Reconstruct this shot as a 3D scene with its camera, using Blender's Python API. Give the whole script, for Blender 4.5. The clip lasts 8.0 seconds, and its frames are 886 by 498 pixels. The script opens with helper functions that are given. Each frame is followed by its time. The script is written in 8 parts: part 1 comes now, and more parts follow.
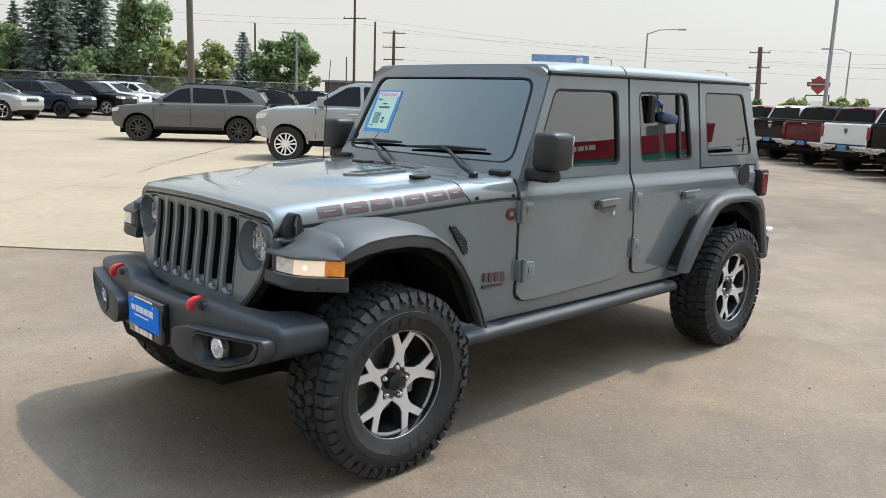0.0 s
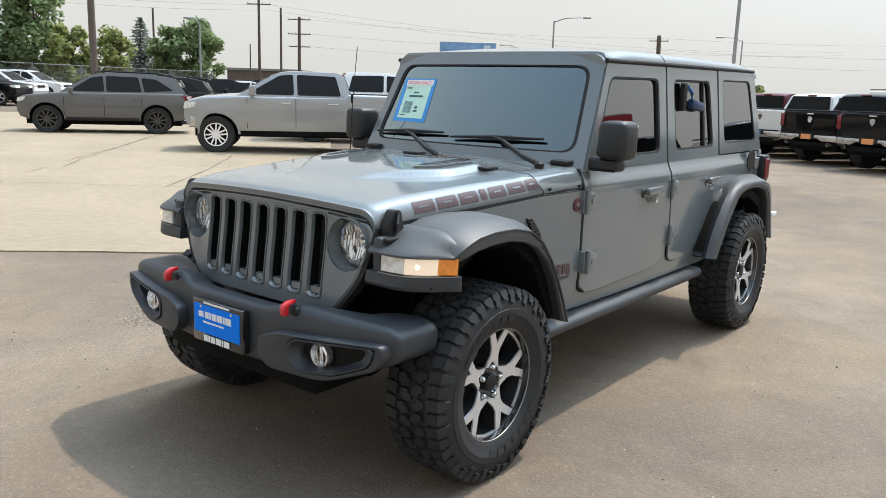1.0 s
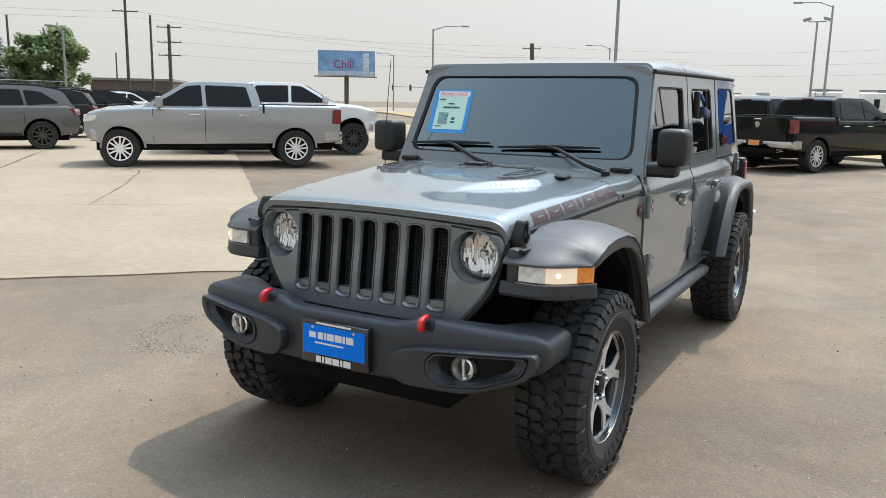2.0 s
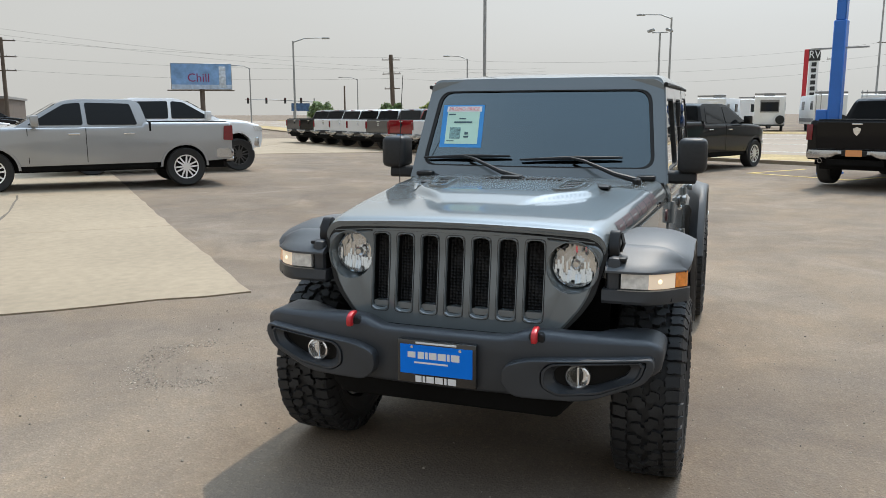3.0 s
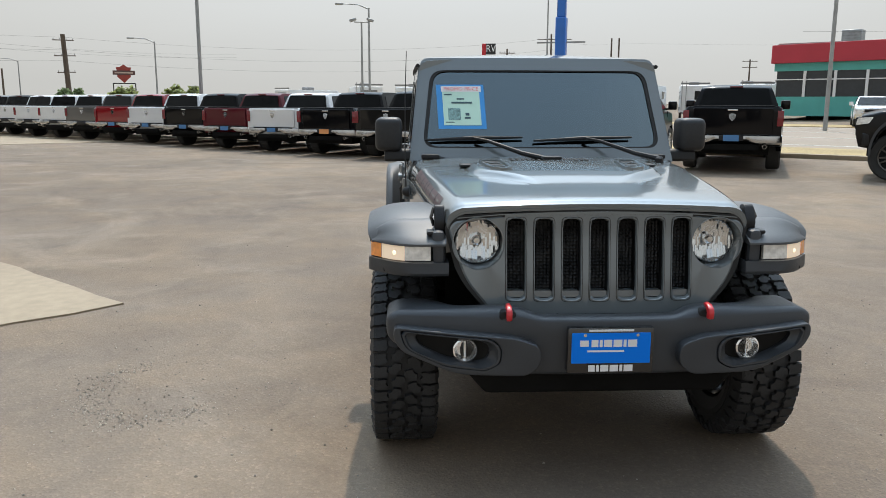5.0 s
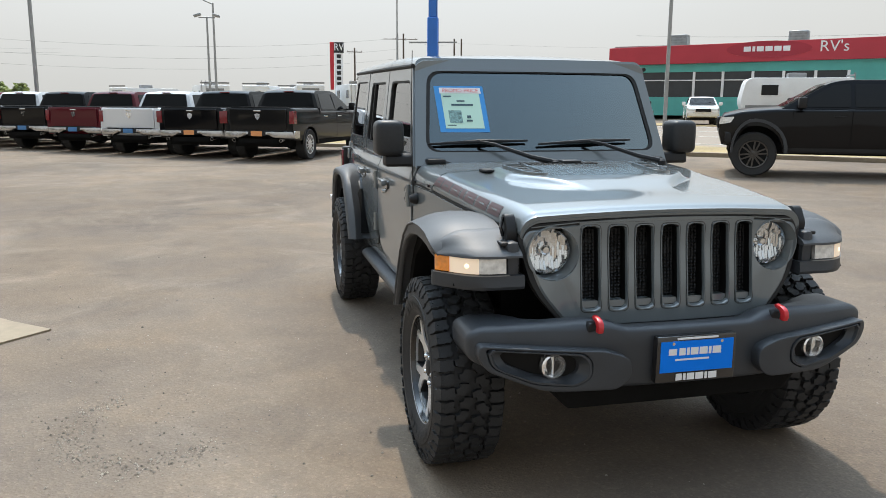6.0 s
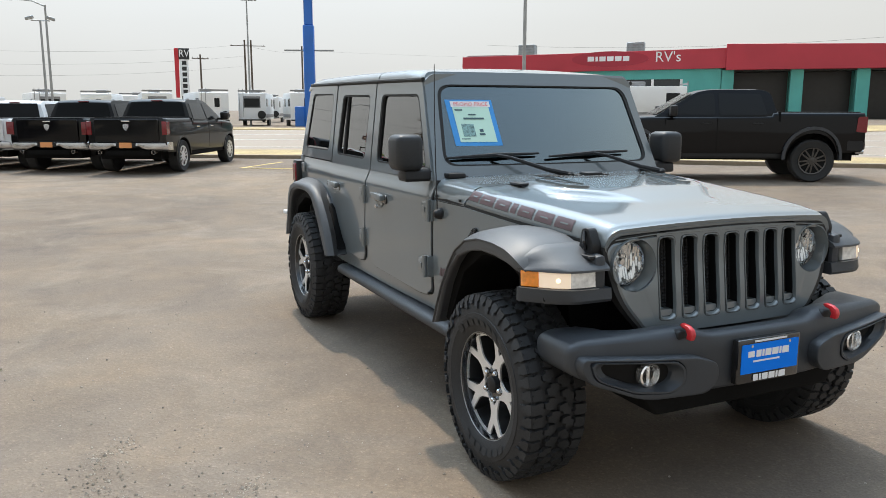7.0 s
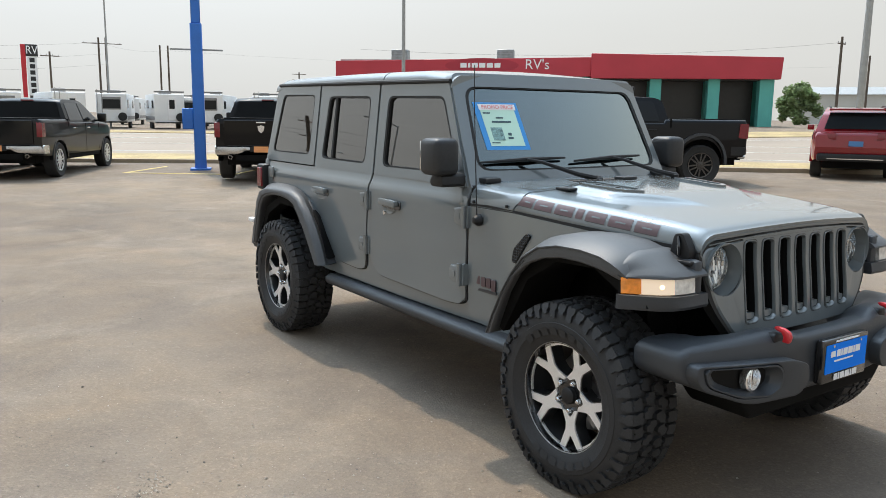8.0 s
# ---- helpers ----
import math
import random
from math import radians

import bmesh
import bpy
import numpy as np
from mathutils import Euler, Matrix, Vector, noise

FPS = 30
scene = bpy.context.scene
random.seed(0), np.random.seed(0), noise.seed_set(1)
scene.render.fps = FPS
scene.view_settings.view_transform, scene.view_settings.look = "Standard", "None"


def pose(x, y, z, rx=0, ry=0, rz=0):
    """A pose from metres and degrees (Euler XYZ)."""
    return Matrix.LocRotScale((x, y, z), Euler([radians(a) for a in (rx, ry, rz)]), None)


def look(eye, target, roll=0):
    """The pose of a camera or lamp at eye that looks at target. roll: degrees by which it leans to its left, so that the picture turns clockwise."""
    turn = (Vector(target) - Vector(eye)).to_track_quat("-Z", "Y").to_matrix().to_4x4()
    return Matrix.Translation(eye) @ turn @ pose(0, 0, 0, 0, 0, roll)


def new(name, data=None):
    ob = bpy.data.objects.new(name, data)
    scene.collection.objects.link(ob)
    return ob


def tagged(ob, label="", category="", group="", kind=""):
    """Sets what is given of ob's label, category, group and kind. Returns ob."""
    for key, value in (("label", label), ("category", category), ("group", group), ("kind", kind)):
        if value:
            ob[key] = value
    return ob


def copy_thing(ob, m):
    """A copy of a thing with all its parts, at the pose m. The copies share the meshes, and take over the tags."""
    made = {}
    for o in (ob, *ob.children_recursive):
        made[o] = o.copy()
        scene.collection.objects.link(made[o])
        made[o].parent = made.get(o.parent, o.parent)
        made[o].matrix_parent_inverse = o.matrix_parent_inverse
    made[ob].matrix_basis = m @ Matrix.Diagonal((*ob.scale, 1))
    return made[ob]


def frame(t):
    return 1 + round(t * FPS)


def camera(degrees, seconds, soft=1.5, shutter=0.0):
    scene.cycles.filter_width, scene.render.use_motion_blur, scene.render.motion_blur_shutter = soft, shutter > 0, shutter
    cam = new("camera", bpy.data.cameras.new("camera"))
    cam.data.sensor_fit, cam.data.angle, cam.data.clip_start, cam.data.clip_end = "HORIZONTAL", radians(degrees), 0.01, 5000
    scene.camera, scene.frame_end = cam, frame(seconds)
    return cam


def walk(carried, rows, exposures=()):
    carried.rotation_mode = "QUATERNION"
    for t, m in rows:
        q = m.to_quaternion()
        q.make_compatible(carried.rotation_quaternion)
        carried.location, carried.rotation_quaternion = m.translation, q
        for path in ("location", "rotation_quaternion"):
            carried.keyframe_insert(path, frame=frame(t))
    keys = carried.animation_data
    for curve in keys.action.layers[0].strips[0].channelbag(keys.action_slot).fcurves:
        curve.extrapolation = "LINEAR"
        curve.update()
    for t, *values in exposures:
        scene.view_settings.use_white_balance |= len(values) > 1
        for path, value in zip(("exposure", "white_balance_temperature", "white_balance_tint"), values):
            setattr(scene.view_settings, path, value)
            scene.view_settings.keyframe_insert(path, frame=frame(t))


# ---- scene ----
cam = camera(58.5, 8.0, soft=0.85)
PATH = [
    (0, (2.104, 3.283, 1.579), (0.729, 1.879, 1.211), 2.0),
    (0.5, (2.239, 2.949, 1.561), (0.79, 1.625, 1.179), 2.0),
    (1, (2.529, 2.628, 1.559), (0.997, 1.402, 1.169), 1.8),
    (1.5, (2.815, 2.272, 1.558), (1.194, 1.163, 1.178), 1.6),
    (1.7, (2.924, 2.108, 1.552), (1.268, 1.051, 1.18), 1.4),
    (2.8, (3.45, 1.218, 1.576), (1.62, 0.49, 1.232), 0.2),
    (3, (3.507, 1.043, 1.574), (1.649, 0.383, 1.239), -0.1),
    (3.5, (3.659, 0.582, 1.588), (1.744, 0.109, 1.254), -0.2),
    (4, (3.638, 0.141, 1.557), (1.688, -0.143, 1.214), -0.1),
    (4.5, (3.632, -0.326, 1.555), (1.665, -0.42, 1.203), -0.0),
    (5, (3.538, -0.757, 1.527), (1.573, -0.66, 1.164), 0.2),
    (5.2, (3.43, -0.897, 1.522), (1.471, -0.726, 1.157), 0.3),
    (6.3, (3.146, -1.847, 1.544), (1.267, -1.261, 1.187), 0.2),
    (6.5, (3.073, -2.007, 1.542), (1.216, -1.352, 1.191), 0.1),
    (7, (2.888, -2.416, 1.57), (1.101, -1.587, 1.226), 0.1),
    (7.5, (2.596, -2.744, 1.554), (0.889, -1.757, 1.218), 0.4),
    (8, (2.323, -3.091, 1.555), (0.7, -1.97, 1.224), 0.7),
]
walk(cam, [(t, look(eye, target, roll)) for t, eye, target, roll in PATH], exposures=((0.0, 0.31), (1.5, 0.30), (3.2, -0.05), (5.0, -0.03), (6.5, 0.19), (8.0, 0.21)))

# ---- world, sun, exposure ----
SUN_TO = Vector((0.56, -0.085, -1.0)).normalized()      # the way the sunlight travels
world = bpy.data.worlds.new("hazy_sky")
scene.world = world
world.use_nodes = True
wn, wl = world.node_tree.nodes, world.node_tree.links
sky = wn.new("ShaderNodeTexSky")
sky.sky_type = "NISHITA"
sky.sun_disc = False
sky.sun_elevation = math.asin(-SUN_TO.z)
sky.sun_rotation = math.atan2(-SUN_TO.x, -SUN_TO.y)
sky.air_density, sky.dust_density, sky.ozone_density = 1.0, 6.0, 0.6
haze_bw = wn.new("ShaderNodeHueSaturation")             # smoke haze takes the blue out of the sky
haze_bw.inputs["Saturation"].default_value = 0.12
haze = wn.new("ShaderNodeMix")
haze.data_type = "RGBA"
haze.inputs["Factor"].default_value = 0.80
hz_tc, hz_sep, hz_ramp = wn.new("ShaderNodeTexCoord"), wn.new("ShaderNodeSeparateXYZ"), wn.new("ShaderNodeValToRGB")
hz_ramp.color_ramp.elements[0].position, hz_ramp.color_ramp.elements[0].color = 0.0, (0.86, 0.855, 0.815, 1)
hz_ramp.color_ramp.elements[1].position, hz_ramp.color_ramp.elements[1].color = 0.80, (0.68, 0.92, 1.22, 1)
hz_mid = hz_ramp.color_ramp.elements.new(0.42)
hz_mid.color = (0.82, 0.858, 0.852, 1)
hz_scale = wn.new("ShaderNodeVectorMath")
hz_scale.operation = "SCALE"
hz_scale.inputs["Scale"].default_value = 8.7
wl.new(hz_tc.outputs["Generated"], hz_sep.inputs[0])
wl.new(hz_sep.outputs["Z"], hz_ramp.inputs["Fac"])
wl.new(hz_ramp.outputs["Color"], hz_scale.inputs[0])
# the haze glows more towards the sun
au_dot, au_pow, au_add = wn.new("ShaderNodeVectorMath"), wn.new("ShaderNodeMath"), wn.new("ShaderNodeVectorMath")
au_dot.operation, au_pow.operation, au_add.operation = "DOT_PRODUCT", "POWER", "MULTIPLY_ADD"
au_dot.inputs[1].default_value = -SUN_TO
au_pow.inputs[1].default_value, au_pow.use_clamp = 7.0, True
au_add.inputs[1].default_value = (38.5, 50.0, 61.5)
wl.new(hz_tc.outputs["Generated"], au_dot.inputs[0]), wl.new(au_dot.outputs["Value"], au_pow.inputs[0])
wl.new(au_pow.outputs[0], au_add.inputs[0]), wl.new(hz_scale.outputs["Vector"], au_add.inputs[2])
wl.new(au_add.outputs["Vector"], haze.inputs["B"])
wtc, wmap, wnoise, wramp, wmul = (wn.new(k) for k in ("ShaderNodeTexCoord", "ShaderNodeMapping", "ShaderNodeTexNoise", "ShaderNodeMapRange", "ShaderNodeMix"))
wmap.inputs["Scale"].default_value = (1, 1, 5)
wnoise.inputs["Scale"].default_value, wnoise.inputs["Detail"].default_value = 1.6, 4
wramp.inputs["To Min"].default_value, wramp.inputs["To Max"].default_value = 0.93, 1.05
wmul.data_type, wmul.blend_type = "RGBA", "MULTIPLY"
wmul.inputs["Factor"].default_value = 1
wl.new(wtc.outputs["Generated"], wmap.inputs["Vector"])
wl.new(wmap.outputs["Vector"], wnoise.inputs["Vector"])
wl.new(wnoise.outputs["Fac"], wramp.inputs["Value"])
wl.new(sky.outputs["Color"], haze_bw.inputs["Color"])
wl.new(haze_bw.outputs["Color"], haze.inputs["A"])
wl.new(haze.outputs["Result"], wmul.inputs["A"])
wl.new(wramp.outputs["Result"], wmul.inputs["B"])
wl.new(wmul.outputs["Result"], wn["Background"].inputs["Color"])
wn["Background"].inputs["Strength"].default_value = 0.098
sun = new("sun", bpy.data.lights.new("sun", "SUN"))
sun.data.energy, sun.data.angle, sun.data.color = 2.7, radians(0.9), (1.0, 0.87, 0.71)
sun.rotation_euler = SUN_TO.to_track_quat("-Z", "Y").to_euler()
scene.view_settings.exposure = 0.0

# ---- materials ----
def surface(name, color, rough=0.5, metal=0.0, coat=0.0, vary=0.12, scale=3.0, fine=0.08, fine_scale=60.0, bump=0.0, bump_scale=120.0, rough_vary=0.0, flakes=0.0, island=0.0, spec=0.5):
    """A principled material with blotches, fine grain and relief in object space."""
    m = bpy.data.materials.new(name)
    m.use_nodes = True
    n, l = m.node_tree.nodes, m.node_tree.links
    b = n["Principled BSDF"]
    b.inputs["Metallic"].default_value = metal
    b.inputs["Roughness"].default_value = rough
    b.inputs["Coat Weight"].default_value = coat
    b.inputs["Coat Roughness"].default_value = 0.04
    b.inputs["Coat IOR"].default_value = 1.65
    b.inputs["Specular IOR Level"].default_value = spec
    tc = n.new("ShaderNodeTexCoord")
    mix = None
    last = None
    for k, (amount, sc) in enumerate(((vary, scale), (fine, fine_scale))):
        if amount <= 0:
            continue
        t = n.new("ShaderNodeTexNoise")
        t.inputs["Scale"].default_value, t.inputs["Detail"].default_value = sc, 5
        l.new(tc.outputs["Object"], t.inputs["Vector"])
        r = n.new("ShaderNodeMapRange")
        r.inputs["From Min"].default_value, r.inputs["From Max"].default_value = 0.3, 0.7
        r.inputs["To Min"].default_value, r.inputs["To Max"].default_value = 1 - amount, 1 + amount
        l.new(t.outputs["Fac"], r.inputs["Value"])
        if last is None:
            last = r.outputs["Result"]
        else:
            mu = n.new("ShaderNodeMath")
            mu.operation = "MULTIPLY"
            l.new(last, mu.inputs[0]), l.new(r.outputs["Result"], mu.inputs[1])
            last = mu.outputs[0]
        if k == 0 and rough_vary > 0:
            rr = n.new("ShaderNodeMapRange")
            rr.inputs["From Min"].default_value, rr.inputs["From Max"].default_value = 0.3, 0.7
            rr.inputs["To Min"].default_value, rr.inputs["To Max"].default_value = max(0.02, rough - rough_vary), rough + rough_vary
            l.new(t.outputs["Fac"], rr.inputs["Value"])
            l.new(rr.outputs["Result"], b.inputs["Roughness"])
    if island > 0:
        g = n.new("ShaderNodeNewGeometry")
        r = n.new("ShaderNodeMapRange")
        r.inputs["To Min"].default_value, r.inputs["To Max"].default_value = 1 - island, 1 + island
        l.new(g.outputs["Random Per Island"], r.inputs["Value"])
        mu = n.new("ShaderNodeMath")
        mu.operation = "MULTIPLY"
        l.new(r.outputs["Result"], mu.inputs[0])
        if last is None:
            mu.inputs[1].default_value = 1
        else:
            l.new(last, mu.inputs[1])
        last = mu.outputs[0]
    if last is None:
        b.inputs["Base Color"].default_value = (*color, 1)
    else:
        v = n.new("ShaderNodeVectorMath")
        v.operation = "SCALE"
        v.inputs[0].default_value = color
        l.new(last, v.inputs["Scale"])
        l.new(v.outputs["Vector"], b.inputs["Base Color"])
    if bump > 0:
        t = n.new("ShaderNodeTexNoise")
        t.inputs["Scale"].default_value, t.inputs["Detail"].default_value = bump_scale, 4
        l.new(tc.outputs["Object"], t.inputs["Vector"])
        bp = n.new("ShaderNodeBump")
        bp.inputs["Strength"].default_value, bp.inputs["Distance"].default_value = bump, 0.004
        l.new(t.outputs["Fac"], bp.inputs["Height"])
        l.new(bp.outputs["Normal"], b.inputs["Normal"])
    return m


def glass(name, tint, gloss=1.0, shine=(1.0, 1.0, 1.0), rise=5.0):
    """Clear or tinted pane: lets light through, and mirrors more the flatter it is seen."""
    m = bpy.data.materials.new(name)
    m.use_nodes = True
    n, l = m.node_tree.nodes, m.node_tree.links
    n.remove(n["Principled BSDF"])
    tr, gl, mx, lw, pw, mr = (n.new(k) for k in ("ShaderNodeBsdfTransparent", "ShaderNodeBsdfGlossy", "ShaderNodeMixShader", "ShaderNodeLayerWeight", "ShaderNodeMath", "ShaderNodeMapRange"))
    tr.inputs["Color"].default_value = (*tint, 1)
    gl.inputs["Roughness"].default_value = 0.01
    gl.inputs["Color"].default_value = (*shine, 1)
    lw.inputs["Blend"].default_value = 0.5
    pw.operation = "POWER"
    pw.inputs[1].default_value = rise
    mr.inputs["To Min"].default_value, mr.inputs["To Max"].default_value = 0.045 * gloss, 1.0
    l.new(lw.outputs["Facing"], pw.inputs[0]), l.new(pw.outputs[0], mr.inputs["Value"]), l.new(mr.outputs["Result"], mx.inputs["Fac"])
    l.new(tr.outputs[0], mx.inputs[1]), l.new(gl.outputs[0], mx.inputs[2]), l.new(mx.outputs[0], n["Material Output"].inputs["Surface"])
    return m


def leaves(name, color):
    """Leaf surface that also lets light through from behind."""
    m = surface(name, color, 0.6, vary=0.2, scale=0.6, fine=0, island=0.4)
    n, l = m.node_tree.nodes, m.node_tree.links
    b, tl, mx = n["Principled BSDF"], n.new("ShaderNodeBsdfTranslucent"), n.new("ShaderNodeMixShader")
    mx.inputs["Fac"].default_value = 0.55
    l.new(b.inputs["Base Color"].links[0].from_socket, tl.inputs["Color"])
    l.new(b.outputs[0], mx.inputs[1]), l.new(tl.outputs[0], mx.inputs[2]), l.new(mx.outputs[0], n["Material Output"].inputs["Surface"])
    return m


def glow(name, color, strength):
    m = surface(name, color, 0.3, vary=0, fine=0)
    b = m.node_tree.nodes["Principled BSDF"]
    b.inputs["Emission Color"].default_value = (*color, 1)
    b.inputs["Emission Strength"].default_value = strength
    return m


def paint(name, color, rough=0.32, metal=0.0, coat=1.0):
    return surface(name, color, rough, metal, coat=coat, vary=0.03, scale=1.3, fine=0.05, fine_scale=900, spec=0.04)


GREY_PAINT = paint("grey_car_paint", (0.135, 0.153, 0.160), 0.30)
GREY_PAINT.node_tree.nodes["Principled BSDF"].inputs["Coat IOR"].default_value = 1.85
GREY_PAINT.node_tree.nodes["Principled BSDF"].inputs["Coat Roughness"].default_value = 0.08
FLARE_TOP = surface("dusty_moulded_plastic", (0.060, 0.063, 0.067), 0.50, vary=0.16, scale=5, fine=0.10, fine_scale=300, bump=0.10, bump_scale=500, rough_vary=0.05)
FLARE = surface("moulded_black_plastic", (0.034, 0.038, 0.044), 0.46, vary=0.10, scale=4, fine=0.10, fine_scale=300, bump=0.10, bump_scale=500, rough_vary=0.05)
MIRROR_SHELL = surface("mirror_shell_plastic", (0.022, 0.023, 0.025), 0.45, vary=0.1, fine=0.1, bump=0.06, bump_scale=400, spec=0.4)
BLACK_PLASTIC = surface("black_plastic", (0.013, 0.013, 0.014), 0.5, vary=0.15, fine=0.1, spec=0.35, bump=0.08, bump_scale=400)
GLOSS_BLACK = surface("gloss_black", (0.010, 0.010, 0.011), 0.18, coat=0.6, vary=0.05, fine=0)
RUBBER = surface("tyre_rubber", (0.015, 0.0155, 0.017), 0.62, vary=0.22, scale=9, fine=0.18, fine_scale=140, bump=0.25, bump_scale=220)
DUSTY_RUBBER = surface("tyre_tread_rubber", (0.019, 0.0195, 0.021), 0.66, vary=0.25, scale=12, fine=0.2, fine_scale=160, bump=0.2, bump_scale=260, island=0.18)
MACHINED = surface("machined_aluminium", (0.86, 0.86, 0.87), 0.34, 0.7, vary=0.04, fine=0.05, fine_scale=250)
CHROME = surface("chrome", (0.78, 0.79, 0.80), 0.10, 1.0, vary=0.03, fine=0)
DULL_METAL = surface("dull_metal", (0.30, 0.30, 0.30), 0.5, 0.8, vary=0.2, fine=0.1)
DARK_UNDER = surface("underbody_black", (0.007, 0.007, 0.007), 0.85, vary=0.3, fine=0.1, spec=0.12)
RED_HOOK = surface("red_enamel", (0.55, 0.018, 0.025), 0.35, coat=0.3, vary=0.06, fine=0)
BLUE_PLATE = surface("blue_printed_plate", (0.002, 0.20, 0.86), 0.6, spec=0.15, vary=0.04, fine=0)
WHITE_INK = surface("white_print", (0.80, 0.80, 0.80), 0.5, vary=0.02, fine=0)
DECAL = surface("dark_red_decal", (0.085, 0.050, 0.054), 0.45, vary=0.12, fine=0)
DECAL_EDGE = surface("charcoal_decal", (0.035, 0.035, 0.038), 0.45, vary=0.1, fine=0)
AMBER = surface("amber_lens", (0.85, 0.26, 0.02), 0.2, coat=0.8, vary=0.12, scale=30, fine=0.1, bump=0.3, bump_scale=90)
CLEAR_LENS = surface("clear_lamp_lens", (0.72, 0.72, 0.70), 0.14, 0.35, coat=1.0, vary=0.28, scale=28, fine=0.1, bump=0.5, bump_scale=60)
WARM_BULB = glow("lit_parking_lamp", (1.0, 0.80, 0.52), 1.3)
LIT_LENS = glow("lit_lamp_lens", (0.90, 0.72, 0.54), 0.30)
REFLECTOR = surface("lamp_reflector", (0.93, 0.93, 0.93), 0.14, 0.85, vary=0.10, scale=40, fine=0, bump=0.4, bump_scale=45)
RIM_GREY = surface("rim_grey_paint", (0.020, 0.021, 0.023), 0.3, 0.2, coat=0.5, vary=0.1, fine=0)
FAR_CHROME = surface("dusty_chrome", (0.50, 0.50, 0.50), 0.24, 1.0, vary=0.08, fine=0)
RED_LENS = surface("red_lamp_lens", (0.17, 0.006, 0.012), 0.2, coat=0.35, vary=0.15, scale=20, fine=0)
LENS_GLASS = glass("lamp_glass", (0.97, 0.98, 0.98))
SCREEN_GLASS = glass("windscreen_glass", (0.16, 0.21, 0.22), 3.6, (0.84, 0.97, 1.0), 1.6)
SIDE_GLASS = glass("tinted_side_glass", (0.22, 0.23, 0.23), 4.2)
SEAT_CLOTH = surface("dark_seat_cloth", (0.03, 0.03, 0.032), 0.9, vary=0.15, fine=0.2)
MESH_BLACK = surface("black_mesh", (0.006, 0.006, 0.006), 0.6, vary=0.1, fine=0, spec=0.2)


# ---- building helpers ----
def part(name, bm, material, parent=None, label="", sharp=38, mirror=False):
    """Links a bmesh as one mesh object under a thing or a part."""
    if mirror:
        bmesh.ops.scale(bm, vec=(1, -1, 1), verts=bm.verts)
    bmesh.ops.recalc_face_normals(bm, faces=bm.faces)
    me = bpy.data.meshes.new(name)
    bm.to_mesh(me)
    bm.free()
    me.materials.append(material)
    if sharp:
        me.polygons.foreach_set("use_smooth", [True] * len(me.polygons))
        me.set_sharp_from_angle(angle=radians(sharp))
    ob = new(name, me)
    if parent is not None:
        ob.parent = parent
    if label:
        tagged(ob, label)
    return ob


def thing(name, label, category, m=None, group="", kind=""):
    ob = new(name)
    ob.empty_display_size = 0.2
    if m is not None:
        ob.matrix_basis = m
    return tagged(ob, label, category, group, kind)


def box(x0, x1, y0, y1, z0, z1, bm=None):
    bm = bm or bmesh.new()
    v = [bm.verts.new(p) for p in ((x0, y0, z0), (x1, y0, z0), (x1, y1, z0), (x0, y1, z0), (x0, y0, z1), (x1, y0, z1), (x1, y1, z1), (x0, y1, z1))]
    for f in ((3, 2, 1, 0), (4, 5, 6, 7), (0, 1, 5, 4), (1, 2, 6, 5), (2, 3, 7, 6), (3, 0, 4, 7)):
        bm.faces.new([v[i] for i in f])
    return bm


def place(axis, a, b, c):
    """(a, b) in the plane across the axis and c along it."""
    return {"x": (c, a, b), "y": (a, c, b), "z": (a, b, c)}[axis]


def prism(pts, axis, lo, hi, bm=None):
    bm = bm or bmesh.new()
    p = [bm.verts.new(place(axis, a, b, lo)) for a, b in pts]
    q = [bm.verts.new(place(axis, a, b, hi)) for a, b in pts]
    bm.faces.new(p), bm.faces.new(q[::-1])
    for i in range(len(p)):
        j = (i + 1) % len(p)
        bm.faces.new((p[i], q[i], q[j], p[j]))
    return bm


def bevel(bm, width, seg=2, angle=30):
    bm.normal_update()
    es = [e for e in bm.edges if len(e.link_faces) == 2 and e.calc_face_angle(0) > radians(angle)]
    bmesh.ops.bevel(bm, geom=es, offset=width, offset_type="OFFSET", segments=seg, profile=0.5, affect="EDGES", clamp_overlap=True)
    return bm


def cuts(bm, axis, values):
    no = {"x": (1, 0, 0), "y": (0, 1, 0), "z": (0, 0, 1)}[axis]
    for v in values:
        bmesh.ops.bisect_plane(bm, geom=bm.verts[:] + bm.edges[:] + bm.faces[:], plane_co=[v * k for k in no], plane_no=no)
    return bm


def warp(bm, fn):
    for v in bm.verts:
        v.co = fn(*v.co)
    return bm


def round_poly(pts, r, seg=4):
    """The polygon with its corners rounded; r one radius or one a corner."""
    out = []
    n = len(pts)
    for i in range(n):
        p, a, b = Vector(pts[i]), Vector(pts[i - 1]), Vector(pts[(i + 1) % n])
        rr = r[i] if isinstance(r, (list, tuple)) else r
        da, db = a - p, b - p
        t = min(rr, da.length * 0.48, db.length * 0.48)
        if t < 1e-4:
            out.append(tuple(p))
            continue
        s, e = p + da.normalized() * t, p + db.normalized() * t
        for k in range(seg + 1):
            u = k / seg
            out.append(tuple((1 - u) ** 2 * s + 2 * u * (1 - u) * p + u * u * e))
    return out


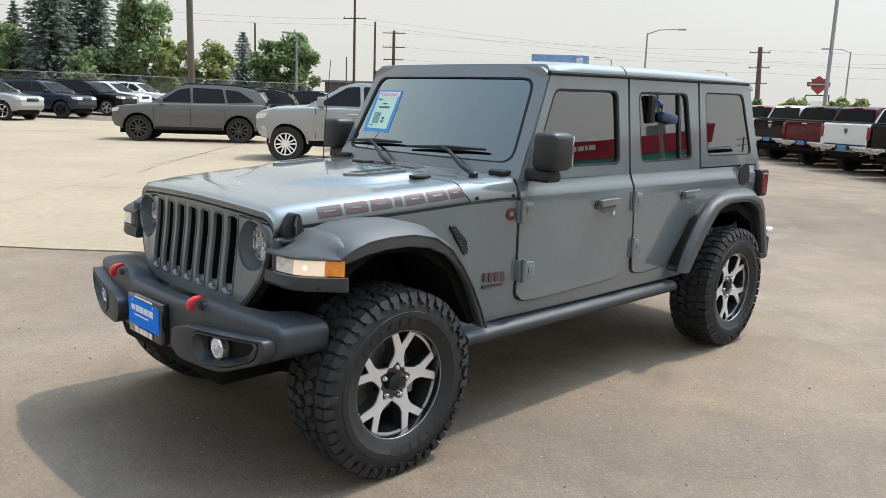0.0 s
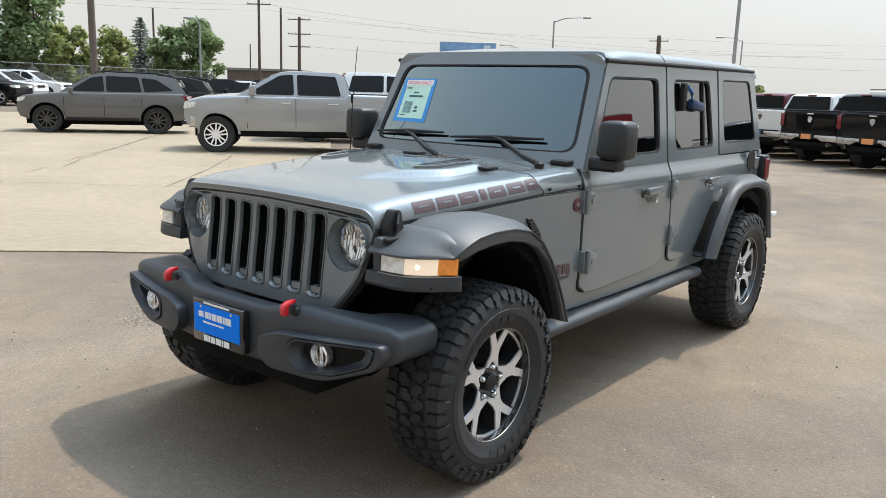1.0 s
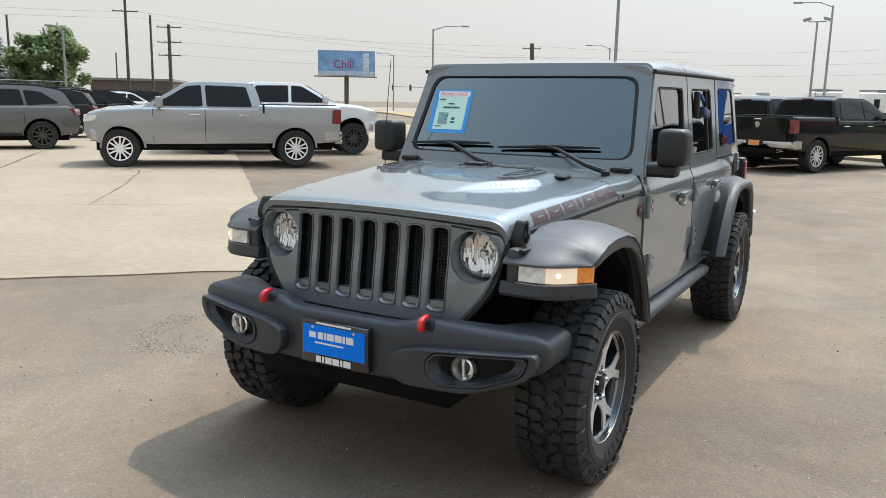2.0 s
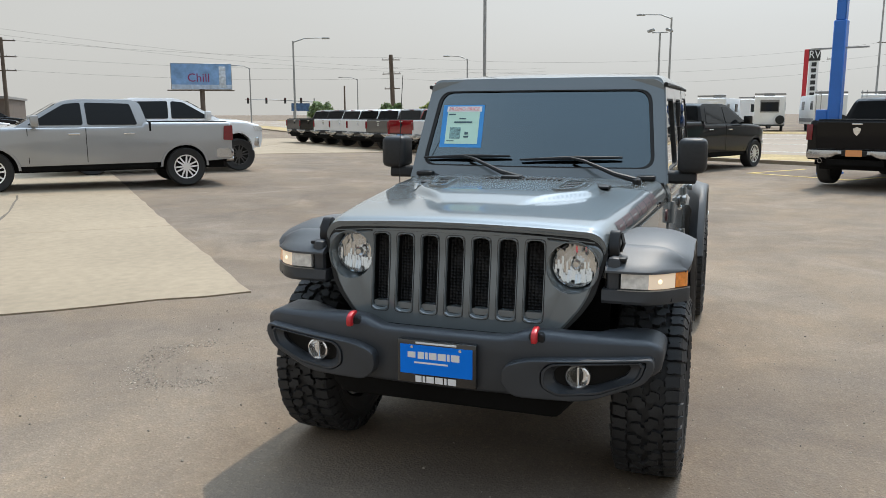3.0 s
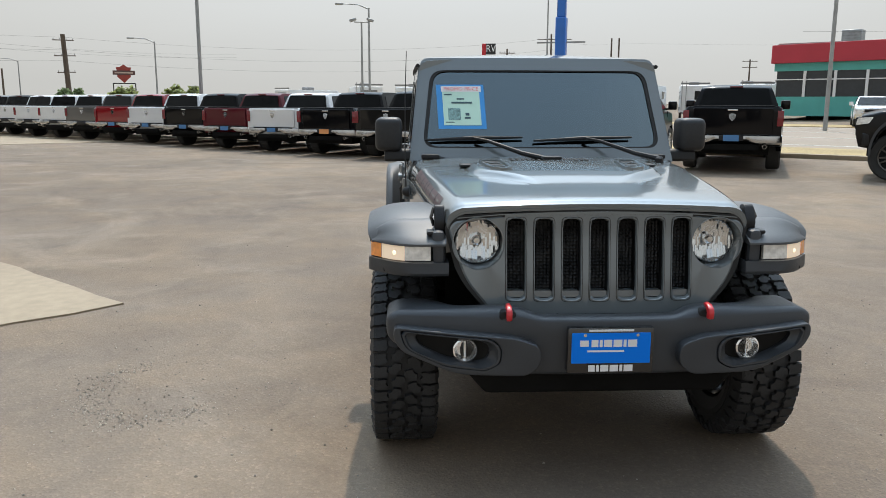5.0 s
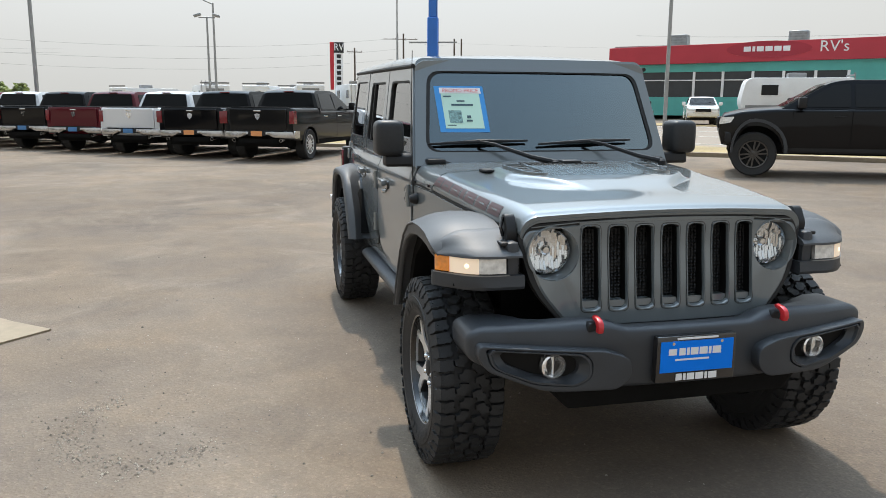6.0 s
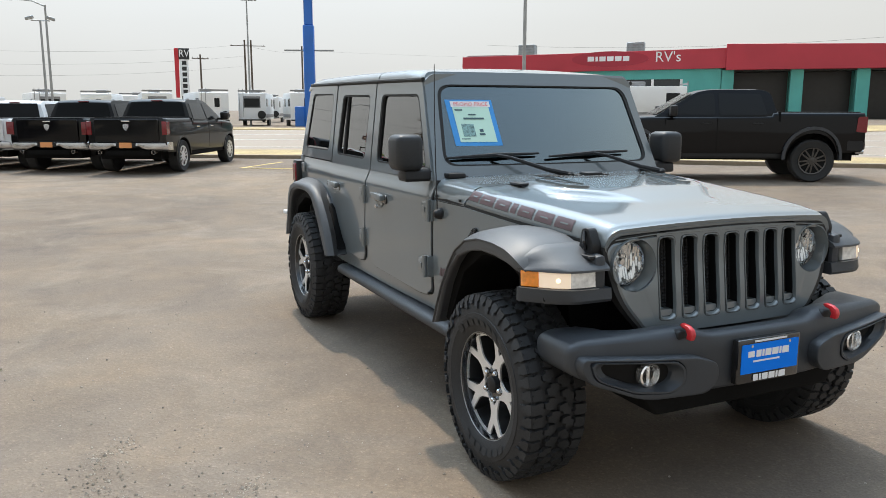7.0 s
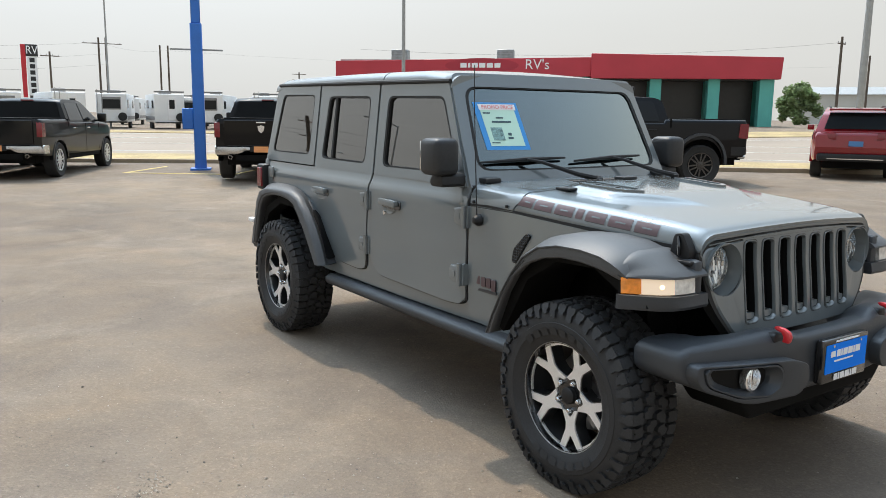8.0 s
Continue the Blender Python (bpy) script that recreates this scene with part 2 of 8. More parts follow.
def sample_ray(poly, c, ang):
    """Where the ray from c meets the polygon's outline."""
    d = Vector((math.cos(ang), math.sin(ang)))
    best = None
    for i in range(len(poly)):
        a, b = Vector(poly[i - 1]), Vector(poly[i])
        e = b - a
        den = d.x * e.y - d.y * e.x
        if abs(den) < 1e-12:
            continue
        w = a - Vector(c)
        t = (w.x * e.y - w.y * e.x) / den
        s = (w.x * d.y - w.y * d.x) / den
        if t > 0 and -1e-6 <= s <= 1 + 1e-6 and (best is None or t > best):
            best = t
    best = best or 0.001
    return (c[0] + d.x * best, c[1] + d.y * best)


def ring(outer, inner, axis, lo, hi, bm=None, n=64):
    """A plate with a hole in it, both outlines star-shaped about the hole's middle."""
    bm = bm or bmesh.new()
    c = (sum(p[0] for p in inner) / len(inner), sum(p[1] for p in inner) / len(inner))
    ang = sorted({round(math.atan2(p[1] - c[1], p[0] - c[0]), 5) for p in list(outer) + list(inner)} | {round(-math.pi + 2 * math.pi * k / n, 5) for k in range(n)})
    keep = []
    for a in ang:
        if not keep or a - keep[-1] > 0.004:
            keep.append(a)
    loops = []
    for poly in (outer, inner):
        pp = [sample_ray(poly, c, a) for a in keep]
        loops.append([[bm.verts.new(place(axis, a, b, w)) for a, b in pp] for w in (lo, hi)])
    (o0, o1), (i0, i1) = loops
    m = len(keep)
    for i in range(m):
        j = (i + 1) % m
        bm.faces.new((o0[i], o0[j], i0[j], i0[i]))
        bm.faces.new((o1[j], o1[i], i1[i], i1[j]))
        bm.faces.new((o0[j], o0[i], o1[i], o1[j]))
        bm.faces.new((i0[i], i0[j], i1[j], i1[i]))
    return bm


def loft(rings, bm=None, closed=True, caps=True):
    bm = bm or bmesh.new()
    vs = [[bm.verts.new(p) for p in r] for r in rings]
    n = len(vs[0])
    for a, b in zip(vs, vs[1:]):
        for i in range(n if closed else n - 1):
            j = (i + 1) % n
            bm.faces.new((a[i], a[j], b[j], b[i]))
    if caps and closed:
        bm.faces.new(vs[0][::-1]), bm.faces.new(vs[-1])
    return bm


def stages(steps, axis, c, n=40, bm=None):
    """Lofts from outline to outline: (polygon, place along the axis), all star-shaped about c."""
    ang = [2 * math.pi * k / n for k in range(n)]
    return loft([[place(axis, *sample_ray(poly, c, a), w) for a in ang] for poly, w in steps], bm, True, False)


def tube(pts, r, n=8, bm=None):
    """A round bar along the points; r one radius or one a point."""
    pts = [Vector(p) for p in pts]
    rings = []
    for i, p in enumerate(pts):
        d = (pts[min(i + 1, len(pts) - 1)] - pts[max(i - 1, 0)]).normalized()
        up = Vector((0, 0, 1)) if abs(d.z) < 0.9 else Vector((1, 0, 0))
        a = d.cross(up).normalized()
        b = a.cross(d)
        rr = r[i] if isinstance(r, (list, tuple)) else r
        rings.append([p + rr * (math.cos(2 * math.pi * k / n) * a + math.sin(2 * math.pi * k / n) * b) for k in range(n)])
    return loft(rings, bm)


def lathe(profile, n=40, axis="y", c=(0, 0, 0), bm=None, caps=True):
    """profile: (radius, place along the axis)."""
    rings = []
    for r, h in profile:
        rg = []
        for k in range(n):
            a = 2 * math.pi * k / n
            u, w = r * math.cos(a), r * math.sin(a)
            p = {"y": (u, h, w), "x": (h, u, w), "z": (u, w, h)}[axis]
            rg.append((p[0] + c[0], p[1] + c[1], p[2] + c[2]))
        rings.append(rg)
    return loft(rings, bm, True, caps)


def words(text, size, depth, m, material, name, parent=None, label="", align="CENTER"):
    """Lettering in the built-in font, as a mesh; it reads along local x, up along local y."""
    cu = bpy.data.curves.new(name, "FONT")
    cu.body, cu.size, cu.extrude, cu.align_x, cu.align_y = text, size, depth, align, "CENTER"
    cu.resolution_u = 3
    tmp = new("letters", cu)
    bpy.context.view_layer.update()
    me = bpy.data.meshes.new_from_object(tmp.evaluated_get(bpy.context.evaluated_depsgraph_get()))
    bpy.data.objects.remove(tmp)
    me.name = name
    me.materials.clear()
    me.materials.append(material)
    me.transform(m)
    ob = new(name, me)
    if parent is not None:
        ob.parent = parent
    return tagged(ob, label) if label else ob


def smooth01(a, b, x):
    u = min(1.0, max(0.0, (x - a) / (b - a)))
    return u * u * (3 - 2 * u)


def ground_z(x, y):
    """The lot falls a little towards the parked car, and the land rises across the road."""
    near = 0.19 * smooth01(5, 20, math.hypot(x + 1.2, y)) * smooth01(-4, 12, y)
    side = 0.09 * smooth01(6, 14, -y) * (1 - smooth01(20, 32, -x)) + 0.3 * smooth01(30, 50, -y)
    return near + side + 0.85 * smooth01(22, 66, -0.73 * x + 0.68 * y) * smooth01(28, 50, y)

# ---- ground ----
def asphalt_material():
    m = bpy.data.materials.new("worn_asphalt")
    m.use_nodes = True
    n, l = m.node_tree.nodes, m.node_tree.links
    b = n["Principled BSDF"]
    tc = n.new("ShaderNodeTexCoord")

    def noise_tex(scale, detail=6, rough=0.6, dist=0.0):
        t = n.new("ShaderNodeTexNoise")
        t.inputs["Scale"].default_value, t.inputs["Detail"].default_value, t.inputs["Roughness"].default_value = scale, detail, rough
        t.inputs["Distortion"].default_value = dist
        l.new(tc.outputs["Object"], t.inputs["Vector"])
        return t.outputs["Fac"]

    def ramp(src, stops):
        r = n.new("ShaderNodeValToRGB")
        while len(r.color_ramp.elements) < len(stops):
            r.color_ramp.elements.new(0.5)
        for e, (p, c) in zip(r.color_ramp.elements, stops):
            e.position, e.color = p, (*c, 1)
        l.new(src, r.inputs["Fac"])
        return r.outputs["Color"]

    def mixed(kind, fac, a, b2):
        x = n.new("ShaderNodeMix")
        x.data_type, x.blend_type = "RGBA", kind
        if isinstance(fac, float):
            x.inputs["Factor"].default_value = fac
        else:
            l.new(fac, x.inputs["Factor"])
        for s, k in ((a, "A"), (b2, "B")):
            if isinstance(s, tuple):
                x.inputs[k].default_value = (*s, 1)
            else:
                l.new(s, x.inputs[k])
        return x.outputs["Result"]

    big = ramp(noise_tex(0.16, 5, 0.55, 0.4), ((0.30, (0.146, 0.115, 0.089)), (0.5, (0.184, 0.146, 0.112)), (0.70, (0.240, 0.189, 0.140))))
    mid = ramp(noise_tex(1.3, 6, 0.65, 0.8), ((0.28, (0.82, 0.82, 0.83)), (0.5, (1, 1, 1)), (0.72, (1.17, 1.15, 1.11))))
    col = mixed("MULTIPLY", 1.0, big, mid)
    dust = ramp(noise_tex(0.55, 7, 0.7, 1.2), ((0.52, (0, 0, 0)), (0.75, (1, 1, 1))))
    dmul = n.new("ShaderNodeMath")
    dmul.operation = "MULTIPLY"
    dmul.inputs[1].default_value = 0.45
    l.new(dust, dmul.inputs[0])
    col = mixed("MIX", dmul.outputs[0], col, (0.33, 0.272, 0.212))
    warm = ramp(noise_tex(0.7, 5, 0.65, 0.6), ((0.42, (0.97, 1.0, 1.05)), (0.62, (1.08, 1.02, 0.93))))
    col = mixed("MULTIPLY", 0.45, col, warm)
    # uneven light painted in: colour up to 5% paler towards the road
    sep, wob, rng, scl = (n.new(k) for k in ("ShaderNodeSeparateXYZ", "ShaderNodeMath", "ShaderNodeMapRange", "ShaderNodeVectorMath"))
    wob.operation, scl.operation = "MULTIPLY_ADD", "SCALE"
    wob.inputs[1].default_value = 4.0
    drift = n.new("ShaderNodeMath")
    drift.operation = "MULTIPLY_ADD"
    drift.inputs[1].default_value = -0.8
    l.new(sep.outputs["X"], drift.inputs[0]), l.new(sep.outputs["Y"], drift.inputs[2])
    l.new(tc.outputs["Object"], sep.inputs[0]), l.new(noise_tex(0.45, 4, 0.6), wob.inputs[0]), l.new(drift.outputs[0], wob.inputs[2])
    rng.inputs["From Min"].default_value, rng.inputs["From Max"].default_value = -1.5, 5.0
    rng.inputs["To Min"].default_value, rng.inputs["To Max"].default_value = 1.0, 1.05
    l.new(wob.outputs[0], rng.inputs["Value"]), l.new(col, scl.inputs[0]), l.new(rng.outputs["Result"], scl.inputs["Scale"])
    col = scl.outputs["Vector"]
    vor = n.new("ShaderNodeTexVoronoi")
    vor.inputs["Scale"].default_value = 85
    l.new(tc.outputs["Object"], vor.inputs["Vector"])
    chips = ramp(vor.outputs["Color"], ((0.0, (0.72, 0.72, 0.72)), (0.75, (1.02, 1.02, 1.02)), (1.0, (1.5, 1.46, 1.38))))
    col = mixed("MULTIPLY", 0.55, col, chips)
    grain = ramp(noise_tex(170, 3, 0.7), ((0.3, (0.80, 0.80, 0.80)), (0.7, (1.2, 1.2, 1.2))))
    col = mixed("MULTIPLY", 0.6, col, grain)
    dark = ramp(noise_tex(2.2, 5, 0.75, 1.5), ((0.66, (0, 0, 0)), (0.78, (1, 1, 1))))
    k2 = n.new("ShaderNodeMath")
    k2.operation = "MULTIPLY"
    k2.inputs[1].default_value = 0.30
    l.new(dark, k2.inputs[0])
    col = mixed("MIX", k2.outputs[0], col, (0.09, 0.08, 0.072))
    l.new(col, b.inputs["Base Color"])
    b.inputs["Roughness"].default_value = 0.92
    b.inputs["Specular IOR Level"].default_value = 0.18
    add = n.new("ShaderNodeMath")
    add.operation = "ADD"
    l.new(vor.outputs["Distance"], add.inputs[0]), l.new(noise_tex(40, 5, 0.7), add.inputs[1])
    bp = n.new("ShaderNodeBump")
    bp.inputs["Strength"].default_value, bp.inputs["Distance"].default_value = 0.5, 0.006
    l.new(add.outputs[0], bp.inputs["Height"])
    l.new(bp.outputs["Normal"], b.inputs["Normal"])
    return m


ASPHALT = asphalt_material()
CONCRETE = surface("pale_concrete", (0.295, 0.234, 0.160), 0.85, vary=0.10, scale=0.45, fine=0.10, fine_scale=9, bump=0.25, bump_scale=90)
ROAD_GREY = surface("road_asphalt", (0.27, 0.218, 0.168), 0.85, vary=0.10, scale=0.15, fine=0.10, fine_scale=6, bump=0.2, bump_scale=60)
DRY_GRASS = surface("dry_grass", (0.36, 0.27, 0.13), 0.95, vary=0.25, scale=0.6, fine=0.30, fine_scale=14, bump=0.6, bump_scale=30)
LINE_WHITE = surface("worn_white_line", (0.62, 0.60, 0.55), 0.8, vary=0.2, fine=0.2, fine_scale=30)
LINE_YELLOW = surface("worn_yellow_line", (0.62, 0.46, 0.16), 0.8, vary=0.25, fine=0.3, fine_scale=25)
DARK_CRACK = surface("crack_shadow", (0.135, 0.110, 0.085), 0.95, vary=0.2, fine=0.1)


def ground_sheet():
    radii = [0.0] + [0.7 * k for k in range(1, 40)] + [28 * 1.16 ** k for k in range(1, 32)]
    n = 128
    verts, faces = [(-1.2, 0, 0)], []
    for r in radii[1:]:
        for k in range(n):
            x, y = -1.2 + r * math.cos(2 * math.pi * k / n), r * math.sin(2 * math.pi * k / n)
            verts.append((x, y, ground_z(x, y)))
    for k in range(n):
        faces.append((0, 1 + k, 1 + (k + 1) % n))
    for i in range(len(radii) - 2):
        a, b = 1 + i * n, 1 + (i + 1) * n
        for k in range(n):
            j = (k + 1) % n
            faces.append((a + k, b + k, b + j, a + j))
    me = bpy.data.meshes.new("ground")
    me.from_pydata(verts, [], faces)
    me.materials.append(ASPHALT)
    me.polygons.foreach_set("use_smooth", [True] * len(me.polygons))
    return tagged(new("ground", me), "worn tan-grey asphalt of the car lot, dusty and patched", "ground", kind="structure")


ground_sheet()
TIP, E1, E2 = Vector((-2.46, -2.91)), Vector((0.70, -0.714)), Vector((-0.69, -0.724))


def sheet(name, origin, ea, eb, a0, a1, b0, b1, lift, material, thick=0.05, na=1, nb=1, wobble=0.0):
    """A flat piece of ground cover in the frame (ea, eb), following the ground, as a mesh."""
    bm = bmesh.new()
    rows = []
    for i in range(na + 1):
        row = []
        for j in range(nb + 1):
            a, b = a0 + (a1 - a0) * i / na, b0 + (b1 - b0) * j / nb
            if wobble and (i in (0, na) or j in (0, nb)):
                a += wobble * noise.noise(Vector((a * 1.7, b * 1.7, 3)))
                b += wobble * noise.noise(Vector((a * 1.7, b * 1.7, 9)))
            p = origin + ea * a + eb * b
            row.append(bm.verts.new((p.x, p.y, ground_z(p.x, p.y) + lift)))
        rows.append(row)
    for i in range(na):
        for j in range(nb):
            bm.faces.new((rows[i][j], rows[i + 1][j], rows[i + 1][j + 1], rows[i][j + 1]))
    edge = [e for e in bm.edges if e.is_boundary]
    ex = bmesh.ops.extrude_edge_only(bm, edges=edge)
    bmesh.ops.translate(bm, vec=(0, 0, -thick), verts=[v for v in ex["geom"] if isinstance(v, bmesh.types.BMVert)])
    return bm


slab = thing("concrete_apron", "pale beige concrete slab panels let into the lot", "pavement", kind="structure")
PANEL = 4.8
for i in range(9):
    for j in range(6):
        a0, b0 = i * PANEL, j * PANEL
        part("slab_panel", sheet("slab", TIP, E1, E2, a0, a0 + PANEL - 0.012, b0, b0 + PANEL - 0.012, 0.012 + 0.002 * random.random(), CONCRETE, 0.05, 12, 12, 0.05 if i == 0 or j == 0 else 0.0), CONCRETE, slab, sharp=30)
for i in range(3):
    for j in range(5):
        a0, b0 = -13.5 + i * 4.5, 24 + j * 4.5
        part("slab_panel", sheet("slab", TIP, E1, E2, a0, a0 + 4.48, b0, b0 + 4.48, 0.012, CONCRETE, 0.05, 3, 3), CONCRETE, slab, sharp=30)

# the road beyond the lot, in a frame along the road (RU) and across it (RN)
RU, RN, R0 = Vector((0.682, 0.731)), Vector((-0.731, 0.682)), Vector((0, 0))
verge = thing("grass_verge", "strip of dry yellow grass between lot and road", "verge", kind="structure")
part("verge_strip", sheet("verge", R0, RU, RN, -90, 60, 18.6, 21.6, 0.09, DRY_GRASS, 0.2, 60, 3), DRY_GRASS, verge, sharp=60)
kerb = part("kerb", sheet("kerb", R0, RU, RN, -90, 60, 18.3, 18.6, 0.11, CONCRETE, 0.2, 60, 1), CONCRETE)
tagged(kerb, "low worn concrete kerb along the dry verge", "kerb", kind="structure")
road = part("road", sheet("road", R0, RU, RN, -160, 120, 21.6, 47, 0.02, ROAD_GREY, 0.05, 80, 12), ROAD_GREY)
tagged(road, "wide pale asphalt road with worn lane lines", "road", kind="structure")
for k, d in enumerate((24.3, 30.8, 37.5, 44.5)):
    ln = part("lane_line", sheet("lane_line", R0, RU, RN, -150, 110, d, d + 0.16, 0.03, LINE_WHITE, 0.01, 80, 1), LINE_WHITE)
    tagged(ln, "worn white lane line painted along the road", "road marking", kind="structure")
far_verge = part("far_verge", sheet("far_verge", R0, RU, RN, -170, 120, 47, 52, 0.06, DRY_GRASS, 0.1, 60, 4), DRY_GRASS)
tagged(far_verge, "yellow dry grass strip along the far side of the road", "verge", kind="structure")

# cracks, tar spots and loose grit on the asphalt
cracks = thing("ground_crack", "thin dark cracks running over the worn asphalt", "crack", kind="structure")


def crack(points, width, seed):
    rnd = random.Random(seed)
    pts = []
    for a, b in zip(points, points[1:]):
        a, b = Vector(a), Vector(b)
        n = max(2, int((b - a).length / (0.07 if width < 0.05 else 0.6)))
        side = Vector((a.y - b.y, b.x - a.x)).normalized()
        pts += [a.lerp(b, k / n) + side * rnd.gauss(0, 0.016) for k in range(n)]
    pts.append(Vector(points[-1]))
    bm = bmesh.new()
    last = None
    for i, p in enumerate(pts):
        d = (pts[min(i + 1, len(pts) - 1)] - pts[max(0, i - 1)]).normalized()
        side = Vector((-d.y, d.x)) * width * (0.3 + 0.9 * rnd.random()) / 2
        z = ground_z(p.x, p.y) + (0.0025 if width < 0.05 else 0.018)
        pair = [bm.verts.new((q.x, q.y, z)) for q in (p + side, p - side)]
        if last:
            bm.faces.new((last[0], last[1], pair[1], pair[0]))
        last = pair
    part("crack_line", bm, DARK_CRACK, cracks, sharp=0)


crack([(-2.45, -0.44), (-2.2, -0.62), (-1.94, -0.85)], 0.012, 1)
crack([(-1.94, -0.85), (-1.72, -0.93)], 0.006, 2)
crack([(-9.98, -17.9), (-6.07, -13.51), (-4.03, -11.14)], 0.052, 7)
crack([(-7.81, -11.5), (-5.98, -9.68), (-4.12, -8.07)], 0.051, 8)

GRIT = surface("loose_grit", (0.26, 0.225, 0.185), 0.9, vary=0.2, fine=0.1, island=0.65)
grit_rnd = random.Random(11)
verts, faces = [], []
spots = [(-0.5, -2.1, 0.45, 420), (-1.6, -2.2, 1.2, 420), (-1.0, 1.6, 0.9, 420), (-2.4, 2.0, 1.3, 380), (0.4, 1.6, 0.8, 260), (0.6, -1.9, 0.9, 260), (-3.4, -2.6, 1.5, 260), (1.2, 0.4, 0.9, 160)]
for _ in range(900):
    # crumbled aggregate round a shallow worn patch
    a, r = grit_rnd.uniform(-2.6, 0.9), abs(grit_rnd.gauss(0, 0.0028)) + 0.0015
    x, y = -0.62 + (0.46 + grit_rnd.gauss(0, 0.07)) * math.cos(a), -2.08 + (0.36 + grit_rnd.gauss(0, 0.07)) * math.sin(a)
    z, k = ground_z(x, y) + r * 0.3, len(verts)
    verts += [(x + r * 1.3, y, z), (x, y + r, z), (x - r * 1.2, y, z), (x, y - r, z), (x, y, z + r * 0.8), (x, y, z - r)]
    faces += [(k, k + 1, k + 4), (k + 1, k + 2, k + 4), (k + 2, k + 3, k + 4), (k + 3, k, k + 4), (k + 1, k, k + 5), (k + 2, k + 1, k + 5), (k + 3, k + 2, k + 5), (k, k + 3, k + 5)]
for cx, cy, sd, count in spots:
    for _ in range(count):
        x, y = grit_rnd.gauss(cx, sd), grit_rnd.gauss(cy, sd)
        r = min(0.0075, 0.0022 * math.exp(grit_rnd.gauss(0.0, 0.55)))
        z, k, a = ground_z(x, y) + r * 0.4, len(verts), grit_rnd.random() * 3
        ca, sa = math.cos(a) * r, math.sin(a) * r
        verts += [(x + ca * 1.3, y + sa * 1.3, z), (x - sa, y + ca, z), (x - ca * 1.2, y - sa * 1.2, z), (x + sa, y - ca, z), (x, y, z + r * 0.9), (x, y, z - r)]
        faces += [(k, k + 1, k + 4), (k + 1, k + 2, k + 4), (k + 2, k + 3, k + 4), (k + 3, k, k + 4), (k + 1, k, k + 5), (k + 2, k + 1, k + 5), (k + 3, k + 2, k + 5), (k, k + 3, k + 5)]
me = bpy.data.meshes.new("loose_grit")
me.from_pydata(verts, [], faces)
me.materials.append(GRIT)
tagged(new("loose_grit", me), "fine loose grit scattered over the asphalt", "gravel", kind="stuff")

# ---- the grey off-road car ----
car = thing("off_road_car", "grey four-door off-road car with black fender flares and chunky tyres", "car", pose(0.006, 0.018, 0))
RUBBER_SEAL = surface("rubber_seal", (0.012, 0.012, 0.012), 0.7, vary=0.1, fine=0)


def half_w(x, z):
    """Half the body's width at a place along and up its flank."""
    w = 0.768 if x < -0.90 else 0.752 - 0.062 * (x + 0.9) - 0.03 * (x + 0.9) ** 2
    w -= 0.020 * max(0.0, (0.80 - z) / 0.28) ** 2
    w -= 0.026 * smooth01(1.12, 1.20, z)
    w -= 0.105 * max(0.0, z - 1.20) * (1 if x < -0.8 else 0.4)
    w -= 0.012 * smooth01(-3.2, -3.55, x)
    return w


def skin(bm, out, depth, s, zc=(0.6, 0.7, 0.8, 0.95, 1.08, 1.12, 1.14, 1.16, 1.18, 1.2, 1.3, 1.4, 1.5, 1.6, 1.7), xc=()):
    """Bends a plate, built with y from 0 (inside) to 1 (outside), onto the flank on side s."""
    lo = min(v.co.z for v in bm.verts)
    hi = max(v.co.z for v in bm.verts)
    cuts(bm, "z", [z for z in zc if lo + 0.004 < z < hi - 0.004])
    cuts(bm, "x", xc)
    return warp(bm, lambda x, y, z: (x, s * (half_w(x, z) + out - depth * (1 - y)), z))


def offset_poly(pts, d):
    c = Vector((sum(p[0] for p in pts) / len(pts), sum(p[1] for p in pts) / len(pts)))
    return [tuple(Vector(p) + (Vector(p) - c).normalized() * d) for p in pts]


# dark joint under the bonnet's edge
for s in (1, -1):
    part("bonnet_gap", skin(prism([(0.38, 1.035), (-0.875, 1.095), (-0.875, 1.135), (0.38, 1.065)], "y", 0, 1), -0.006, 0.03, s, xc=(-0.7, -0.4, -0.15, 0.1)), RUBBER_SEAL, car)
# tub and inner block
FR_ARCH = [(-0.53, 0.50), (-0.47, 0.66), (-0.37, 0.86), (-0.22, 0.98), (0.0, 1.03), (0.20, 1.01), (0.36, 0.92)]
for s in (1, -1):
    pts = [(0.36, 1.047), (-0.56, 1.1065), (-0.872, 1.111), (-0.872, 0.52)] + FR_ARCH
    part("front_side_panel", skin(prism(pts, "y", 0, 1), 0, 0.05, s, xc=(-0.7, -0.4, -0.15, 0.1)), GREY_PAINT, car)
    pts = [(-0.876, 0.515), (-0.876, 1.203), (-3.52, 1.203), (-3.55, 0.70), (-3.46, 0.62)] + [(-3.008 + 0.50 * math.cos(radians(a)), 0.42 + 0.50 * math.sin(radians(a))) for a in range(160, 20, -14)][::-1] + [(-2.48, 0.52)]
    part("body_side", skin(prism(pts, "y", 0, 1), -0.004, 0.06, s, xc=(-1.5, -2.2, -2.8, -3.2)), GREY_PAINT, car)
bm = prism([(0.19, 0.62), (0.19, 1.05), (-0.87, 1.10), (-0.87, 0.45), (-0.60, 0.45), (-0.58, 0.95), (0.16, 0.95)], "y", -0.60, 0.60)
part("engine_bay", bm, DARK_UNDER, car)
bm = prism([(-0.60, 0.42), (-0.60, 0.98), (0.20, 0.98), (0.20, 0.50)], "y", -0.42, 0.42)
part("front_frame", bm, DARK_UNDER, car)
